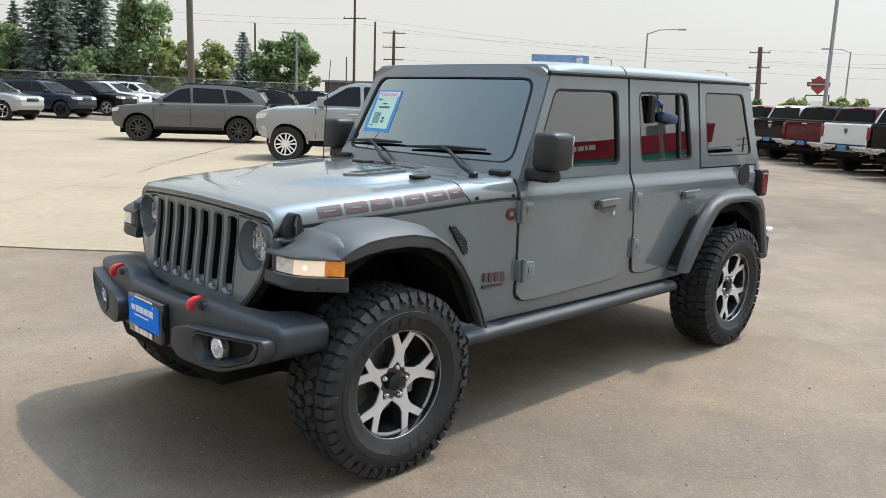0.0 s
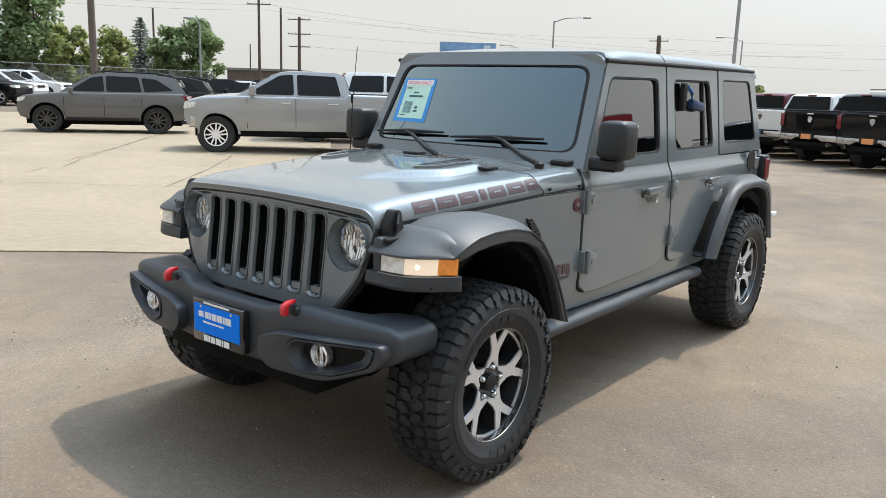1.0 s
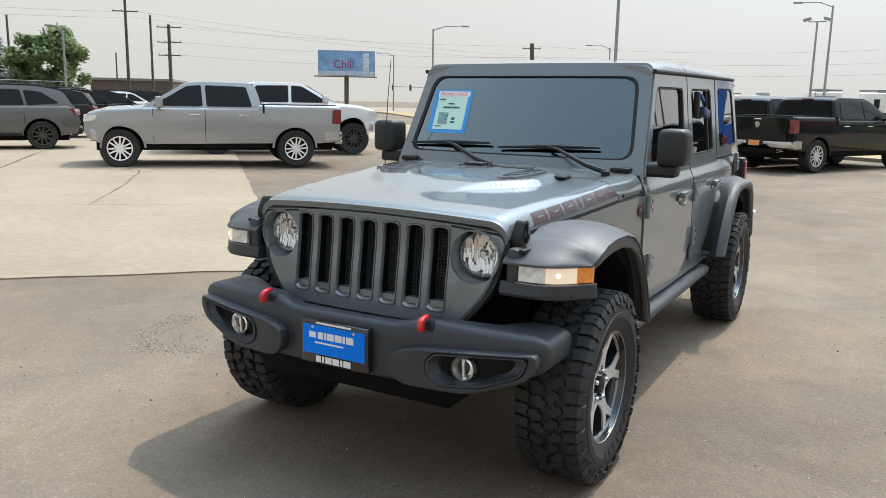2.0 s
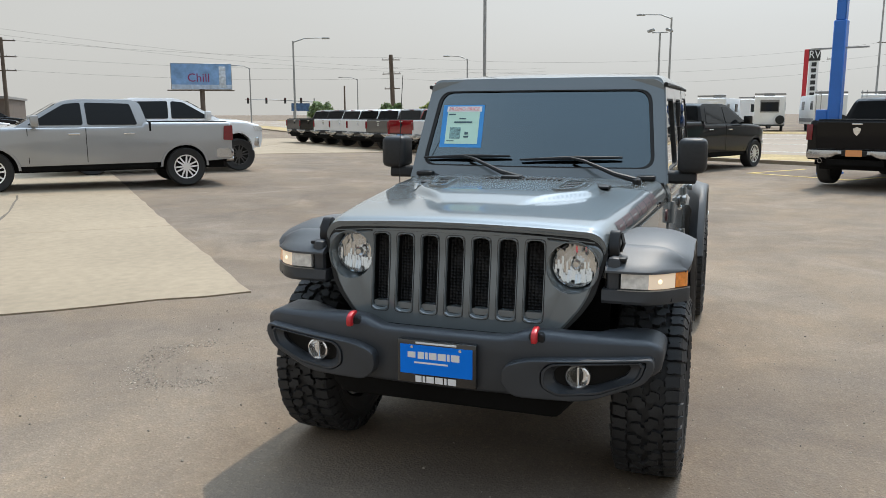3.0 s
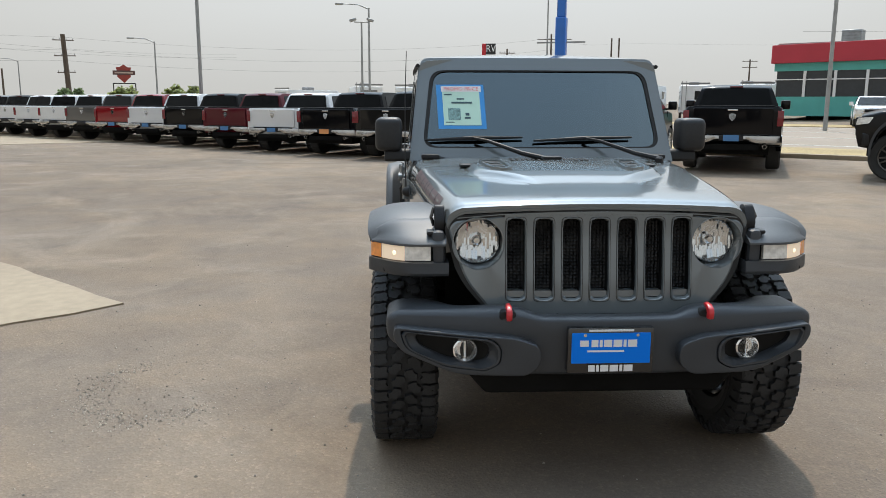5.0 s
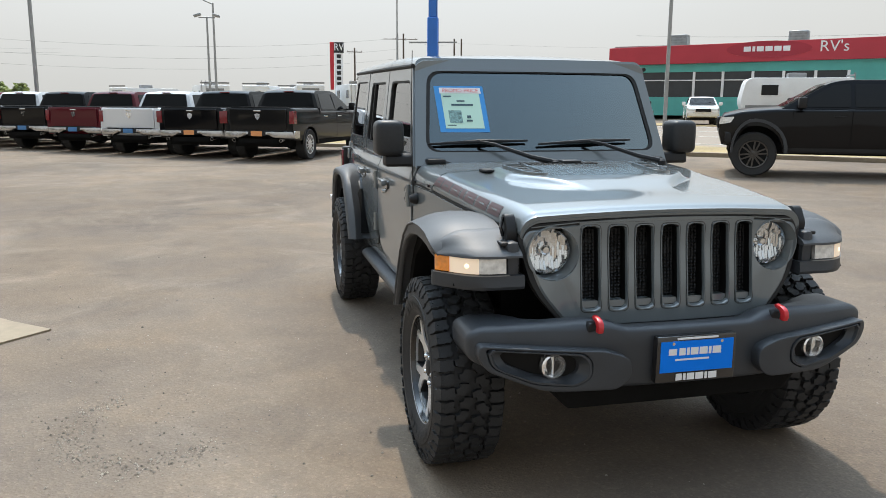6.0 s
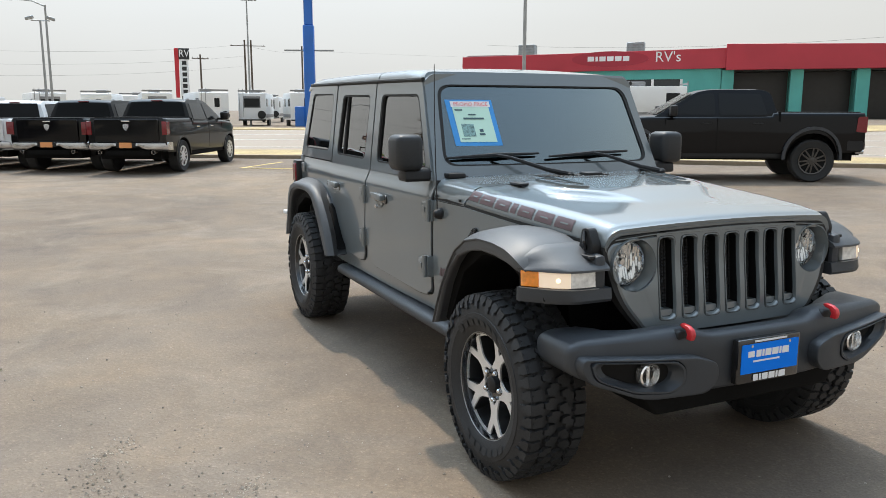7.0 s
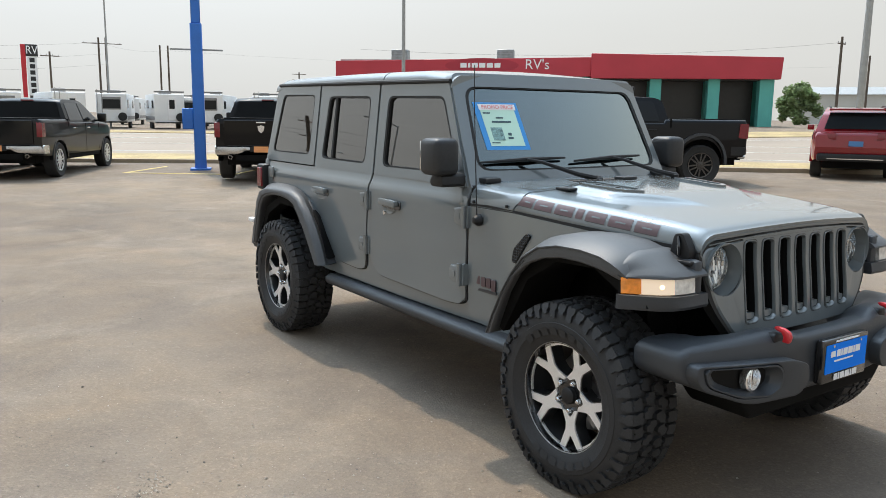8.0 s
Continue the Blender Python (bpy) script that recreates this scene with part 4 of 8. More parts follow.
# grille
def gx(bm, shift=0.0):
    return warp(bm, lambda x, y, z: (x + 0.428 + shift + 0.034 * (1 - (y / 0.62) ** 2) + 0.034 * smooth01(1.08, 0.72, z), y, z))


HEAD_Y, HEAD_Z = 0.482, 0.978
SLOT = 0.111
CELL = SLOT / 2


def slot_outline(y, hw, z0, z1, r=0.022):
    return round_poly([(y - hw, z0), (y + hw, z0), (y + hw, z1), (y - hw, z1)], r, 5)


# one face plate pierced by the seven slots
plate_bm = bmesh.new()
for k in range(7):
    y = (k - 3) * SLOT
    ya, yb = y - CELL, y + CELL
    if k == 0:
        ya = -0.3775
    if k == 6:
        yb = 0.3775
    ring([(ya, 0.700), (yb, 0.700), (yb, 1.093), (ya, 1.093)], slot_outline(y, 0.0400, 0.752, 1.082), "x", -0.045, 0.0, plate_bm, n=48)
bmesh.ops.remove_doubles(plate_bm, verts=plate_bm.verts, dist=0.0004)
inner = [f for f in plate_bm.faces if abs(f.normal.y) > 0.98 and all(abs(abs(v.co.y / SLOT) % 1 - 0.5) < 0.01 for v in f.verts)]
bmesh.ops.delete(plate_bm, geom=inner, context="FACES_ONLY")
grille = part("grille", gx(plate_bm), GREY_PAINT, car, "grey grille with seven upright slots")
for k in range(7):
    y = (k - 3) * SLOT
    bm = stages([(slot_outline(y, 0.0415, 0.750, 1.084), -0.002), (slot_outline(y, 0.0405, 0.751, 1.083), 0.0045), (slot_outline(y, 0.0380, 0.755, 1.080), 0.0045), (slot_outline(y, 0.0355, 0.760, 1.078), -0.002), (slot_outline(y, 0.0350, 0.762, 1.077), -0.012)], "x", (y, 0.92), 56)
    slot = part("slot_rim", gx(bm), GREY_PAINT, grille)
    part("slot_groove", gx(ring(slot_outline(y, 0.0435, 0.748, 1.086, 0.024), slot_outline(y, 0.0414, 0.750, 1.084), "x", -0.004, 0.0007, n=48)), RUBBER_SEAL, slot)
    part("slot_sleeve", gx(stages([(slot_outline(y, 0.0352, 0.762, 1.077), -0.012), (slot_outline(y, 0.0345, 0.764, 1.076), -0.055)], "x", (y, 0.92), 56)), MESH_BLACK, slot)
    part("slot_sill", gx(prism(slot_outline(y, 0.0335, 0.7645, 0.790, 0.004), "x", -0.052, -0.014)), GREY_PAINT, slot)
def lip_rise(x, y, z):
    """Bends a strip along the bonnet's front edge; it follows the cheeks downwards at its ends."""
    low = 1.0935 - 0.0915 * max(0.0, abs(y) - 0.3775)
    high = 1.1075 - 0.030 * (y / 0.6) ** 2 - 0.010 * smooth01(0.40, 0.56, abs(y))
    return (x, y, low + (max(high, low + 0.004) - low) * z)


ys = [0.05 * k for k in range(-11, 12)]
part("grille_lip", gx(warp(cuts(box(-0.05, 0.0, -0.565, 0.565, 0, 1), "y", ys), lip_rise)), GREY_PAINT, grille)
part("bonnet_seal", gx(warp(cuts(box(-0.05, -0.006, -0.565, 0.565, 1.02, 1.5), "y", ys), lip_rise)), RUBBER_SEAL, grille)
MESH_HEX = surface("honeycomb_mesh", (0.003, 0.003, 0.003), 0.5, vary=0, fine=0)
nd, lk = MESH_HEX.node_tree.nodes, MESH_HEX.node_tree.links
vv = nd.new("ShaderNodeTexVoronoi")
vv.inputs["Scale"].default_value, vv.inputs["Randomness"].default_value = 75, 0.25
tcn = nd.new("ShaderNodeTexCoord")
bpn = nd.new("ShaderNodeBump")
bpn.inputs["Strength"].default_value, bpn.inputs["Distance"].default_value = 1.0, 0.01
lk.new(tcn.outputs["Object"], vv.inputs["Vector"]), lk.new(vv.outputs["Distance"], bpn.inputs["Height"]), lk.new(bpn.outputs["Normal"], nd["Principled BSDF"].inputs["Normal"])
part("grille_mesh", gx(cuts(box(-0.062, -0.052, -0.372, 0.372, 0.74, 1.09), "y", [0.1 * k for k in range(-3, 4)])), MESH_HEX, grille, "black honeycomb mesh")
for s in (1, -1):
    rim = 0.016
    edge = [(0.3775, 0.700), (0.440, 0.706), (0.545, 0.83), (0.612, 1.03), (0.585, 1.074), (0.3775, 1.093)]
    cheek = round_poly(edge, [0.0, 0.05, 0.06, 0.05, 0.04, 0.0], 5)
    low = round_poly([(0.3775, 0.700 + rim), (0.432, 0.706 + rim), (0.528, 0.838), (0.594, 1.03), (0.572, 1.060), (0.3775, 1.093 - rim * 0.6)], [0.0, 0.045, 0.055, 0.045, 0.035, 0.0], 5)
    circ = [(HEAD_Y + 0.1035 * math.cos(2 * math.pi * k / 48), HEAD_Z + 0.1035 * math.sin(2 * math.pi * k / 48)) for k in range(48)]
    bm = ring(low, circ, "x", -0.05, 0.0, n=96)
    stages([(low, 0.0), (cheek, -0.014), (cheek, -0.05)], "x", (HEAD_Y, 0.95), 96, bm)
    part("grille_cheek", gx(bm), GREY_PAINT, grille, mirror=s < 0)
    seam = offset_poly(cheek, 0.012)
    part("panel_gap", gx(ring(seam, circ, "x", -0.056, -0.006, n=72)), RUBBER_SEAL, grille, mirror=s < 0)
    hx = 0.434 + 0.034 * (1 - (HEAD_Y / 0.62) ** 2)
    bz = lathe([(0.1050, -0.012), (0.1050, 0.004), (0.1025, 0.0045), (0.1005, -0.003), (0.0985, -0.020), (0.0915, -0.090), (0.0935, -0.120)], 64, "x", (hx, HEAD_Y, HEAD_Z), caps=False)
    hl = part("headlight", bz, GREY_PAINT, car, "round headlight in a dished surround", mirror=s < 0)
    hx -= 0.046
    c = (hx, HEAD_Y, HEAD_Z)
    part("headlight_ring", lathe([(0.0925, -0.030), (0.0915, -0.008), (0.0885, -0.004), (0.086, -0.03)], 48, "x", c, caps=False), CHROME, hl, mirror=s < 0)
    bowl = lathe([(0.088, -0.015), (0.080, -0.045), (0.06, -0.075), (0.035, -0.09), (0.001, -0.095)], 40, "x", c, caps=False)
    part("reflector", bowl, REFLECTOR, hl, mirror=s < 0)
    # cut facets over the reflector, each tilted a little its own way
    fac = random.Random(3)
    verts, faces = [], []
    for i in range(-10, 11):
        z = -0.080 + fac.uniform(0.0, 0.012)
        while z < 0.078:
            tall = fac.uniform(0.018, 0.060)
            y = 0.0079 * i
            zc = z + tall / 2
            rr = math.hypot(y, zc)
            if 0.020 < rr < 0.083:
                x0 = hx - 0.066 + 0.050 * (rr / 0.085) ** 2
                ty, tz = 0.40 * y / 0.085 + fac.uniform(-0.10, 0.10), 0.42 * zc / 0.085 + fac.uniform(-0.16, 0.05)
                k = len(verts)
                for dy, dz in ((-0.0039, -tall * 0.49), (0.0039, -tall * 0.49), (0.0039, tall * 0.49), (-0.0039, tall * 0.49)):
                    verts.append((x0 + ty * dy + tz * dz, HEAD_Y + y + dy, HEAD_Z + zc + dz))
                verts += [(vx - 0.005, vy, vz) for vx, vy, vz in verts[k:k + 4]]
                faces += [(k, k + 1, k + 2, k + 3)] + [(k + a, k + 4 + a, k + 4 + (a + 1) % 4, k + (a + 1) % 4) for a in range(4)]
            z += tall
    bm = bmesh.new()
    made = [bm.verts.new(v) for v in verts]
    for f in faces:
        bm.faces.new([made[i] for i in f])
    part("reflector_facets", bm, CHROME, hl, "bright cut reflector facets", sharp=5, mirror=s < 0)
    part("bulb_hood", lathe([(0.020, -0.07), (0.021, -0.035), (0.012, -0.026), (0.001, -0.025)], 16, "x", c), CHROME, hl, mirror=s < 0)
    part("headlight_lens", lathe([(0.0895, -0.012), (0.075, 0.000), (0.05, 0.008), (0.025, 0.012), (0.001, 0.013)], 40, "x", c, caps=False), LENS_GLASS, hl, mirror=s < 0).visible_shadow = False

# front fender flares: stations of crease (x, z) and lip (x, z)
F_ST = [(-0.535, 0.555, -0.460, 0.575), (-0.490, 0.660, -0.415, 0.680), (-0.435, 0.775, -0.368, 0.780), (-0.368, 0.890, -0.300, 0.870), (-0.285, 0.990, -0.222, 0.935), (-0.180, 1.055, -0.122, 0.975), (-0.05, 1.085, -0.010, 0.993), (0.09, 1.090, 0.110, 0.992), (0.20, 1.080, 0.212, 0.980), (0.27, 1.062, 0.262, 0.968), (0.320, 1.040, 0.296, 0.958), (0.355, 1.010, 0.325, 0.950)]
# rear: crease, lip, and where the flare meets the flank
R_ST = [(-3.470, 0.575, -3.385, 0.595, -3.53, 0.60), (-3.430, 0.690, -3.350, 0.700, -3.53, 0.72), (-3.385, 0.820, -3.310, 0.800, -3.53, 0.84), (-3.345, 0.930, -3.270, 0.893, -3.52, 0.96), (-3.290, 0.995, -3.210, 0.950, -3.48, 1.030), (-3.180, 1.030, -3.120, 0.975, -3.35, 1.050), (-3.020, 1.040, -3.000, 0.985, -3.18, 1.053), (-2.860, 1.041, -2.870, 0.986, -3.01, 1.046), (-2.720, 1.032, -2.760, 0.972, -2.88, 1.022), (-2.610, 0.998, -2.680, 0.945, -2.785, 0.985), (-2.520, 0.930, -2.610, 0.880, -2.695, 0.915), (-2.430, 0.835, -2.530, 0.800, -2.60, 0.815), (-2.340, 0.715, -2.450, 0.700, -2.51, 0.700), (-2.275, 0.590, -2.360, 0.585, -2.42, 0.560)]


def nose_y(x):
    """How far out the flare reaches near its rounded nose."""
    return 0.928 if x < 0.312 else 0.70 + 0.215 * (max(0.0, 0.50 - x) / 0.165) ** (1 / 2.6) * 1.005


def flare(stations, front):
    """A moulded arch: top face, rounded shoulder, upright band and rolled lip."""
    rings = []
    for st in stations:
        xc, zc, xl, zl = st[:4]
        wid = min(0.928, nose_y(xc)) if front else 0.912
        e = Vector((xl - xc, zl - zc)).normalized()
        d = Vector((xl - xc, zl - zc)).length

        def along(k, y):
            return (xc + e.x * k, y, zc + e.y * k)

        if front:
            inn = 0.640
            ring = [(xc, inn, zc - 0.004), along(0.0, 0.76), along(0.006, wid - 0.105), along(0.017, wid - 0.062), along(0.030, wid - 0.030), along(0.041, wid - 0.008), along(0.045, wid), along(0.050, wid), along(0.053, wid - 0.007)]
            k0 = 0.053
        else:
            inn = 0.735
            xi, zi = st[4:]
            mid = (xc + (xi - xc) * 0.42, zc + (zi - zc) * 0.42)
            ring = [(xi, inn, zi), (mid[0], 0.815, mid[1] + 0.006), along(-0.004, wid - 0.048), along(0.004, wid - 0.018), along(0.014, wid - 0.004), along(0.022, wid)]
            k0 = 0.022
        ring += [along(max(k0 + 0.006, d - 0.022), wid - (0.004 if front else -0.001)), along(d - 0.017, wid - 0.006), along(d - 0.006, wid - 0.006), (xl, wid - 0.012, zl), (xl, wid - 0.028, zl), along(d - 0.02, wid - 0.034), along(d - 0.02, inn)]
        rings.append(ring)
    return loft(rings)


for s in (1, -1):
    fl = part("front_flare", flare(F_ST, True), FLARE_TOP, car, "moulded black plastic fender flare", sharp=42, mirror=s < 0)
    part("rear_flare", flare(R_ST, False), FLARE_TOP, car, "moulded black plastic fender flare", sharp=42, mirror=s < 0)
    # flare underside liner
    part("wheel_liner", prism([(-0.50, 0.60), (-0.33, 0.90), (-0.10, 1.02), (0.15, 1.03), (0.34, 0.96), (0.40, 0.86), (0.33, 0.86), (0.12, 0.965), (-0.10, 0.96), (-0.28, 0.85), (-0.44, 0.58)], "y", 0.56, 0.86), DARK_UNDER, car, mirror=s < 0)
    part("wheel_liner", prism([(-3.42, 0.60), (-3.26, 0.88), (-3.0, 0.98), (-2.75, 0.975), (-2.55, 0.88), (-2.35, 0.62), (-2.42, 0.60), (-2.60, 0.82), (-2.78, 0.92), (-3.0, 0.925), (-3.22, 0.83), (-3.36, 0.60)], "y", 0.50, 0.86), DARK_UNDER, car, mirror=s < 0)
    # corner lamp: clear front, amber corner, in the flare's nose
    def lamp_bend(x, y, z):
        return (x - 0.165 * max(0.0, (y - 0.70) / 0.215) ** 2.6, y, z)

    ys = [0.672, 0.70, 0.74, 0.775]
    yl = [0.7752, 0.80, 0.82, 0.835, 0.855, 0.868]
    lamp = part("corner_lamp", loft([[lamp_bend(0.478, y, 0.907), lamp_bend(0.498, y, 0.912), lamp_bend(0.494, y, 0.968), lamp_bend(0.472, y, 0.972)] for y in ys]), CLEAR_LENS, fl, "lit clear and amber corner lamp", mirror=s < 0)
    part("lit_lens", loft([[lamp_bend(0.478, y, 0.907), lamp_bend(0.498, y, 0.912), lamp_bend(0.494, y, 0.968), lamp_bend(0.472, y, 0.972)] for y in yl]), LIT_LENS, lamp, "warm lit part of the lamp lens", mirror=s < 0)
    ya = [0.8695, 0.880, 0.891, 0.902, 0.912]
    part("amber_lens", loft([[lamp_bend(0.478, y, 0.907), lamp_bend(0.498, y, 0.912), lamp_bend(0.494, y, 0.968), lamp_bend(0.472, y, 0.972)] for y in ya]), AMBER, lamp, mirror=s < 0)
    part("lamp_bulb", lathe([(0.001, 0.500), (0.006, 0.4985), (0.011, 0.494), (0.013, 0.484)], 16, "x", (-0.032, 0.812, 0.940), caps=False), WARM_BULB, lamp, mirror=s < 0)
    nose = loft([[(0.30, y, 0.850), (0.500 - 0.165 * max(0.0, (y - 0.70) / 0.215) ** 2.6, y, 0.850), (0.507 - 0.165 * max(0.0, (y - 0.70) / 0.215) ** 2.6, y, 0.862), (0.500 - 0.165 * max(0.0, (y - 0.70) / 0.215) ** 2.6, y, 0.903), (0.30, y, 0.905)] for y in (0.60, 0.64, 0.67, 0.70, 0.74, 0.78, 0.82, 0.85, 0.875, 0.895, 0.91, 0.922)])
    part("flare_nose", nose, FLARE, fl, mirror=s < 0)
    part("lamp_trim", loft([[(0.48 - 0.165 * max(0.0, (y - 0.70) / 0.215) ** 2.6, y, 0.9035), (0.504 - 0.165 * max(0.0, (y - 0.70) / 0.215) ** 2.6, y, 0.9035), (0.504 - 0.165 * max(0.0, (y - 0.70) / 0.215) ** 2.6, y, 0.9065), (0.48 - 0.165 * max(0.0, (y - 0.70) / 0.215) ** 2.6, y, 0.9065)] for y in (0.66, 0.70, 0.74, 0.78, 0.82, 0.85, 0.875, 0.895, 0.91, 0.918)]), DULL_METAL, fl, mirror=s < 0)
    part("flare_inner", bevel(box(0.34, 0.49, 0.615, 0.668, 0.86, 1.03), 0.02, 2), FLARE, fl, mirror=s < 0)
    YB = (0.61, 0.64, 0.67, 0.70, 0.74, 0.78, 0.82, 0.85, 0.875, 0.895, 0.91)
    part("flare_brow", loft([[(px - (0.165 * max(0.0, (y - 0.70) / 0.215) ** 2.6 if px > 0.31 else 0.0) * min(1.0, (px - 0.30) / 0.16), y, pz - 0.050 * max(0.0, (y - 0.78) / 0.13) ** 2 * max(0.0, (pz - 0.972) / 0.085)) for px, pz in ((0.30, 0.970), (0.504, 0.971), (0.503, 0.979), (0.490, 0.990), (0.460, 1.005), (0.420, 1.021), (0.380, 1.035), (0.34, 1.047), (0.30, 1.056), (0.24, 1.058))] for y in YB]), FLARE_TOP, fl, mirror=s < 0)
    part("lamp_box", loft([[(0.30, y, 0.90), (0.470 - 0.165 * max(0.0, (y - 0.70) / 0.215) ** 2.6, y, 0.90), (0.470 - 0.165 * max(0.0, (y - 0.70) / 0.215) ** 2.6, y, 0.975), (0.30, y, 0.975)] for y in YB]), DARK_UNDER, fl, mirror=s < 0)
    # the nose tucks in behind the bumper
    for ob in (lamp, *lamp.children, *(o for o in fl.children if o is not lamp)):
        for v in ob.data.vertices:
            v.co.x -= 0.036 * smooth01(0.28, 0.42, v.co.x)
    # vent behind the front wheel
    y0 = half_w(-0.52, 0.98)
    bm = prism(round_poly([(-0.425, 1.015), (-0.455, 1.022), (-0.545, 0.935), (-0.553, 0.875), (-0.525, 0.868)], 0.015, 3), "y", y0 - 0.01, y0 + 0.006)
    part("fender_vent", bevel(bm, 0.003, 1), MESH_HEX, car, "black honeycomb fender vent", mirror=s < 0)
    # round badge (left), antenna foot (right)
    # name plate bars on the lower front panel
    if s > 0:
        y0 = half_w(-0.83, 1.04)
        bd = part("round_badge", lathe([(0.0325, -0.002), (0.0325, 0.004), (0.028, 0.006), (0.001, 0.006)], 28, "y", (-0.825, y0, 1.045)), surface("badge_red", (0.09, 0.022, 0.028), 0.4, vary=0.1, fine=0), car, "round red trail badge")
        part("badge_bars", bevel(box(-0.84, -0.81, y0 + 0.006, y0 + 0.008, 1.035, 1.056), 0.0008, 1), DULL_METAL, bd)
    y0 = half_w(-0.72, 0.74)
    xs = ((-0.655, -0.685, 0.0), (-0.692, -0.727, -0.006), (-0.733, -0.768, -0.006), (-0.774, -0.808, -0.016))
    for xa, xb, dz in xs:
        if s < 0:
            xa, xb = -1.463 - xa, -1.463 - xb
        zt = 0.768 + dz * 0.3
        part("name_letter", bevel(prism(round_poly([(min(xa, xb), 0.722 + dz), (max(xa, xb), 0.722 + dz), (max(xa, xb), zt), (min(xa, xb), zt)], 0.008, 2), "y", y0 - 0.003, y0 + 0.005), 0.001, 1), DECAL, car, mirror=s < 0)
    part("name_bar", box(-0.815, -0.650, y0 - 0.002, y0 + 0.003, 0.690, 0.704), DECAL_EDGE, car, mirror=s < 0)
    for bx, bz in ((-0.60, 1.135), (-0.84, 1.135)):
        part("cowl_bolt", lathe([(0.008, -0.004), (0.008, 0.004), (0.001, 0.006)], 10, "y", (bx, half_w(bx, 1.1) - 0.002, bz)), BLACK_PLASTIC, car, mirror=s < 0)
    # rock rail under the doors
    bm = prism(round_poly([(0.66, 0.430), (0.775, 0.432), (0.805, 0.455), (0.805, 0.485), (0.775, 0.506), (0.66, 0.508)], 0.018, 4), "x", -2.40, -0.50)
    part("rock_rail", bm, FLARE, car, "black steel rock rail", mirror=s < 0)
    # near-black box added in place of the shade under the sill
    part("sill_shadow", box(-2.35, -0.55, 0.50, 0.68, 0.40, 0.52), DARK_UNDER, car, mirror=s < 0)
    # tail lamp and rear corner
    tl = part("tail_lamp", bevel(box(-3.60, -3.47, 0.70, 0.80, 0.98, 1.175), 0.02, 2), BLACK_PLASTIC, car, "square tail lamp with red lens", mirror=s < 0)
    part("lamp_lens", bevel(box(-3.565, -3.485, 0.790, 0.810, 1.005, 1.150), 0.006, 1), RED_LENS, tl, mirror=s < 0)
    part("rear_reflector", bevel(box(-3.49, -3.40, 0.875, 0.918, 0.745, 0.775), 0.006, 1), WHITE_INK, car, mirror=s < 0)
    part("tie_down", bevel(box(-3.42, -3.33, half_w(-3.3, 1.12) - 0.004, half_w(-3.3, 1.12) + 0.012, 1.085, 1.165), 0.012, 2), GREY_PAINT, car, mirror=s < 0)
part("rear_bumper", bevel(box(-3.74, -3.50, -0.80, 0.80, 0.50, 0.68), 0.03, 2), BLACK_PLASTIC, car)
part("fuel_flap", lathe([(0.001, 0.006), (0.075, 0.006), (0.08, 0.0)], 28, "y", (-3.26, half_w(-3.1, 1.1) - 0.002, 1.15), caps=False), BLACK_PLASTIC, car)
# antenna on the right of the cowl
an = part("antenna", tube([(-0.785, -0.765, 1.055), (-0.795, -0.770, 1.30), (-0.815, -0.768, 1.56), (-0.835, -0.760, 1.80)], [0.0035, 0.003, 0.0025, 0.002], 6), BLACK_PLASTIC, car)
part("antenna_base", lathe([(0.030, -0.748), (0.028, -0.765), (0.016, -0.785), (0.001, -0.79)], 16, "y", (-0.785, 0, 1.050)), BLACK_PLASTIC, an)

# front bumper
def bump_bend(bm, extra=0.0):
    return warp(bm, lambda x, y, z: (x + extra - 0.115 * (abs(y) / 0.84) ** 2.2 - 0.05 * max(0, (z - 0.70) / 0.07) ** 2 * (1 if x > 0.55 else 0), y, z - 0.075 * smooth01(0.62, 0.45, x) * smooth01(0.66, 0.74, z) * (1 - smooth01(0.42, 0.72, abs(y)))))


B_OUT = round_poly([(-0.845, 0.618), (-0.79, 0.588), (-0.58, 0.512), (-0.30, 0.500), (0.30, 0.500), (0.58, 0.512), (0.79, 0.588), (0.845, 0.618), (0.850, 0.708), (0.80, 0.735), (0.42, 0.757), (0.33, 0.753), (0.265, 0.728), (-0.265, 0.728), (-0.33, 0.753), (-0.42, 0.757), (-0.80, 0.735), (-0.850, 0.708)], 0.03, 3)
bm = prism(B_OUT, "x", 0.44, 0.665)
bevel(bm, 0.022, 3, 50)
cuts(bm, "y", [0.1 * k for k in range(-8, 9)])
cuts(bm, "z", (0.58, 0.66, 0.72, 0.745))
cuts(bm, "x", (0.50, 0.55, 0.60, 0.64))
bumper = part("front_bumper", bump_bend(bm), FLARE, car, "black plastic front bumper with fog lamp pods", sharp=40)
part("bumper_skid", bevel(prism([(-0.56, 0.52), (0.56, 0.52), (0.46, 0.405), (-0.46, 0.405)], "x", 0.30, 0.60), 0.02, 2), DARK_UNDER, bumper)
part("bumper_beam", bevel(box(0.36, 0.50, -0.62, 0.62, 0.60, 0.665), 0.02, 2), BLACK_PLASTIC, bumper)
FOG_Y, FOG_Z = 0.548, 0.602
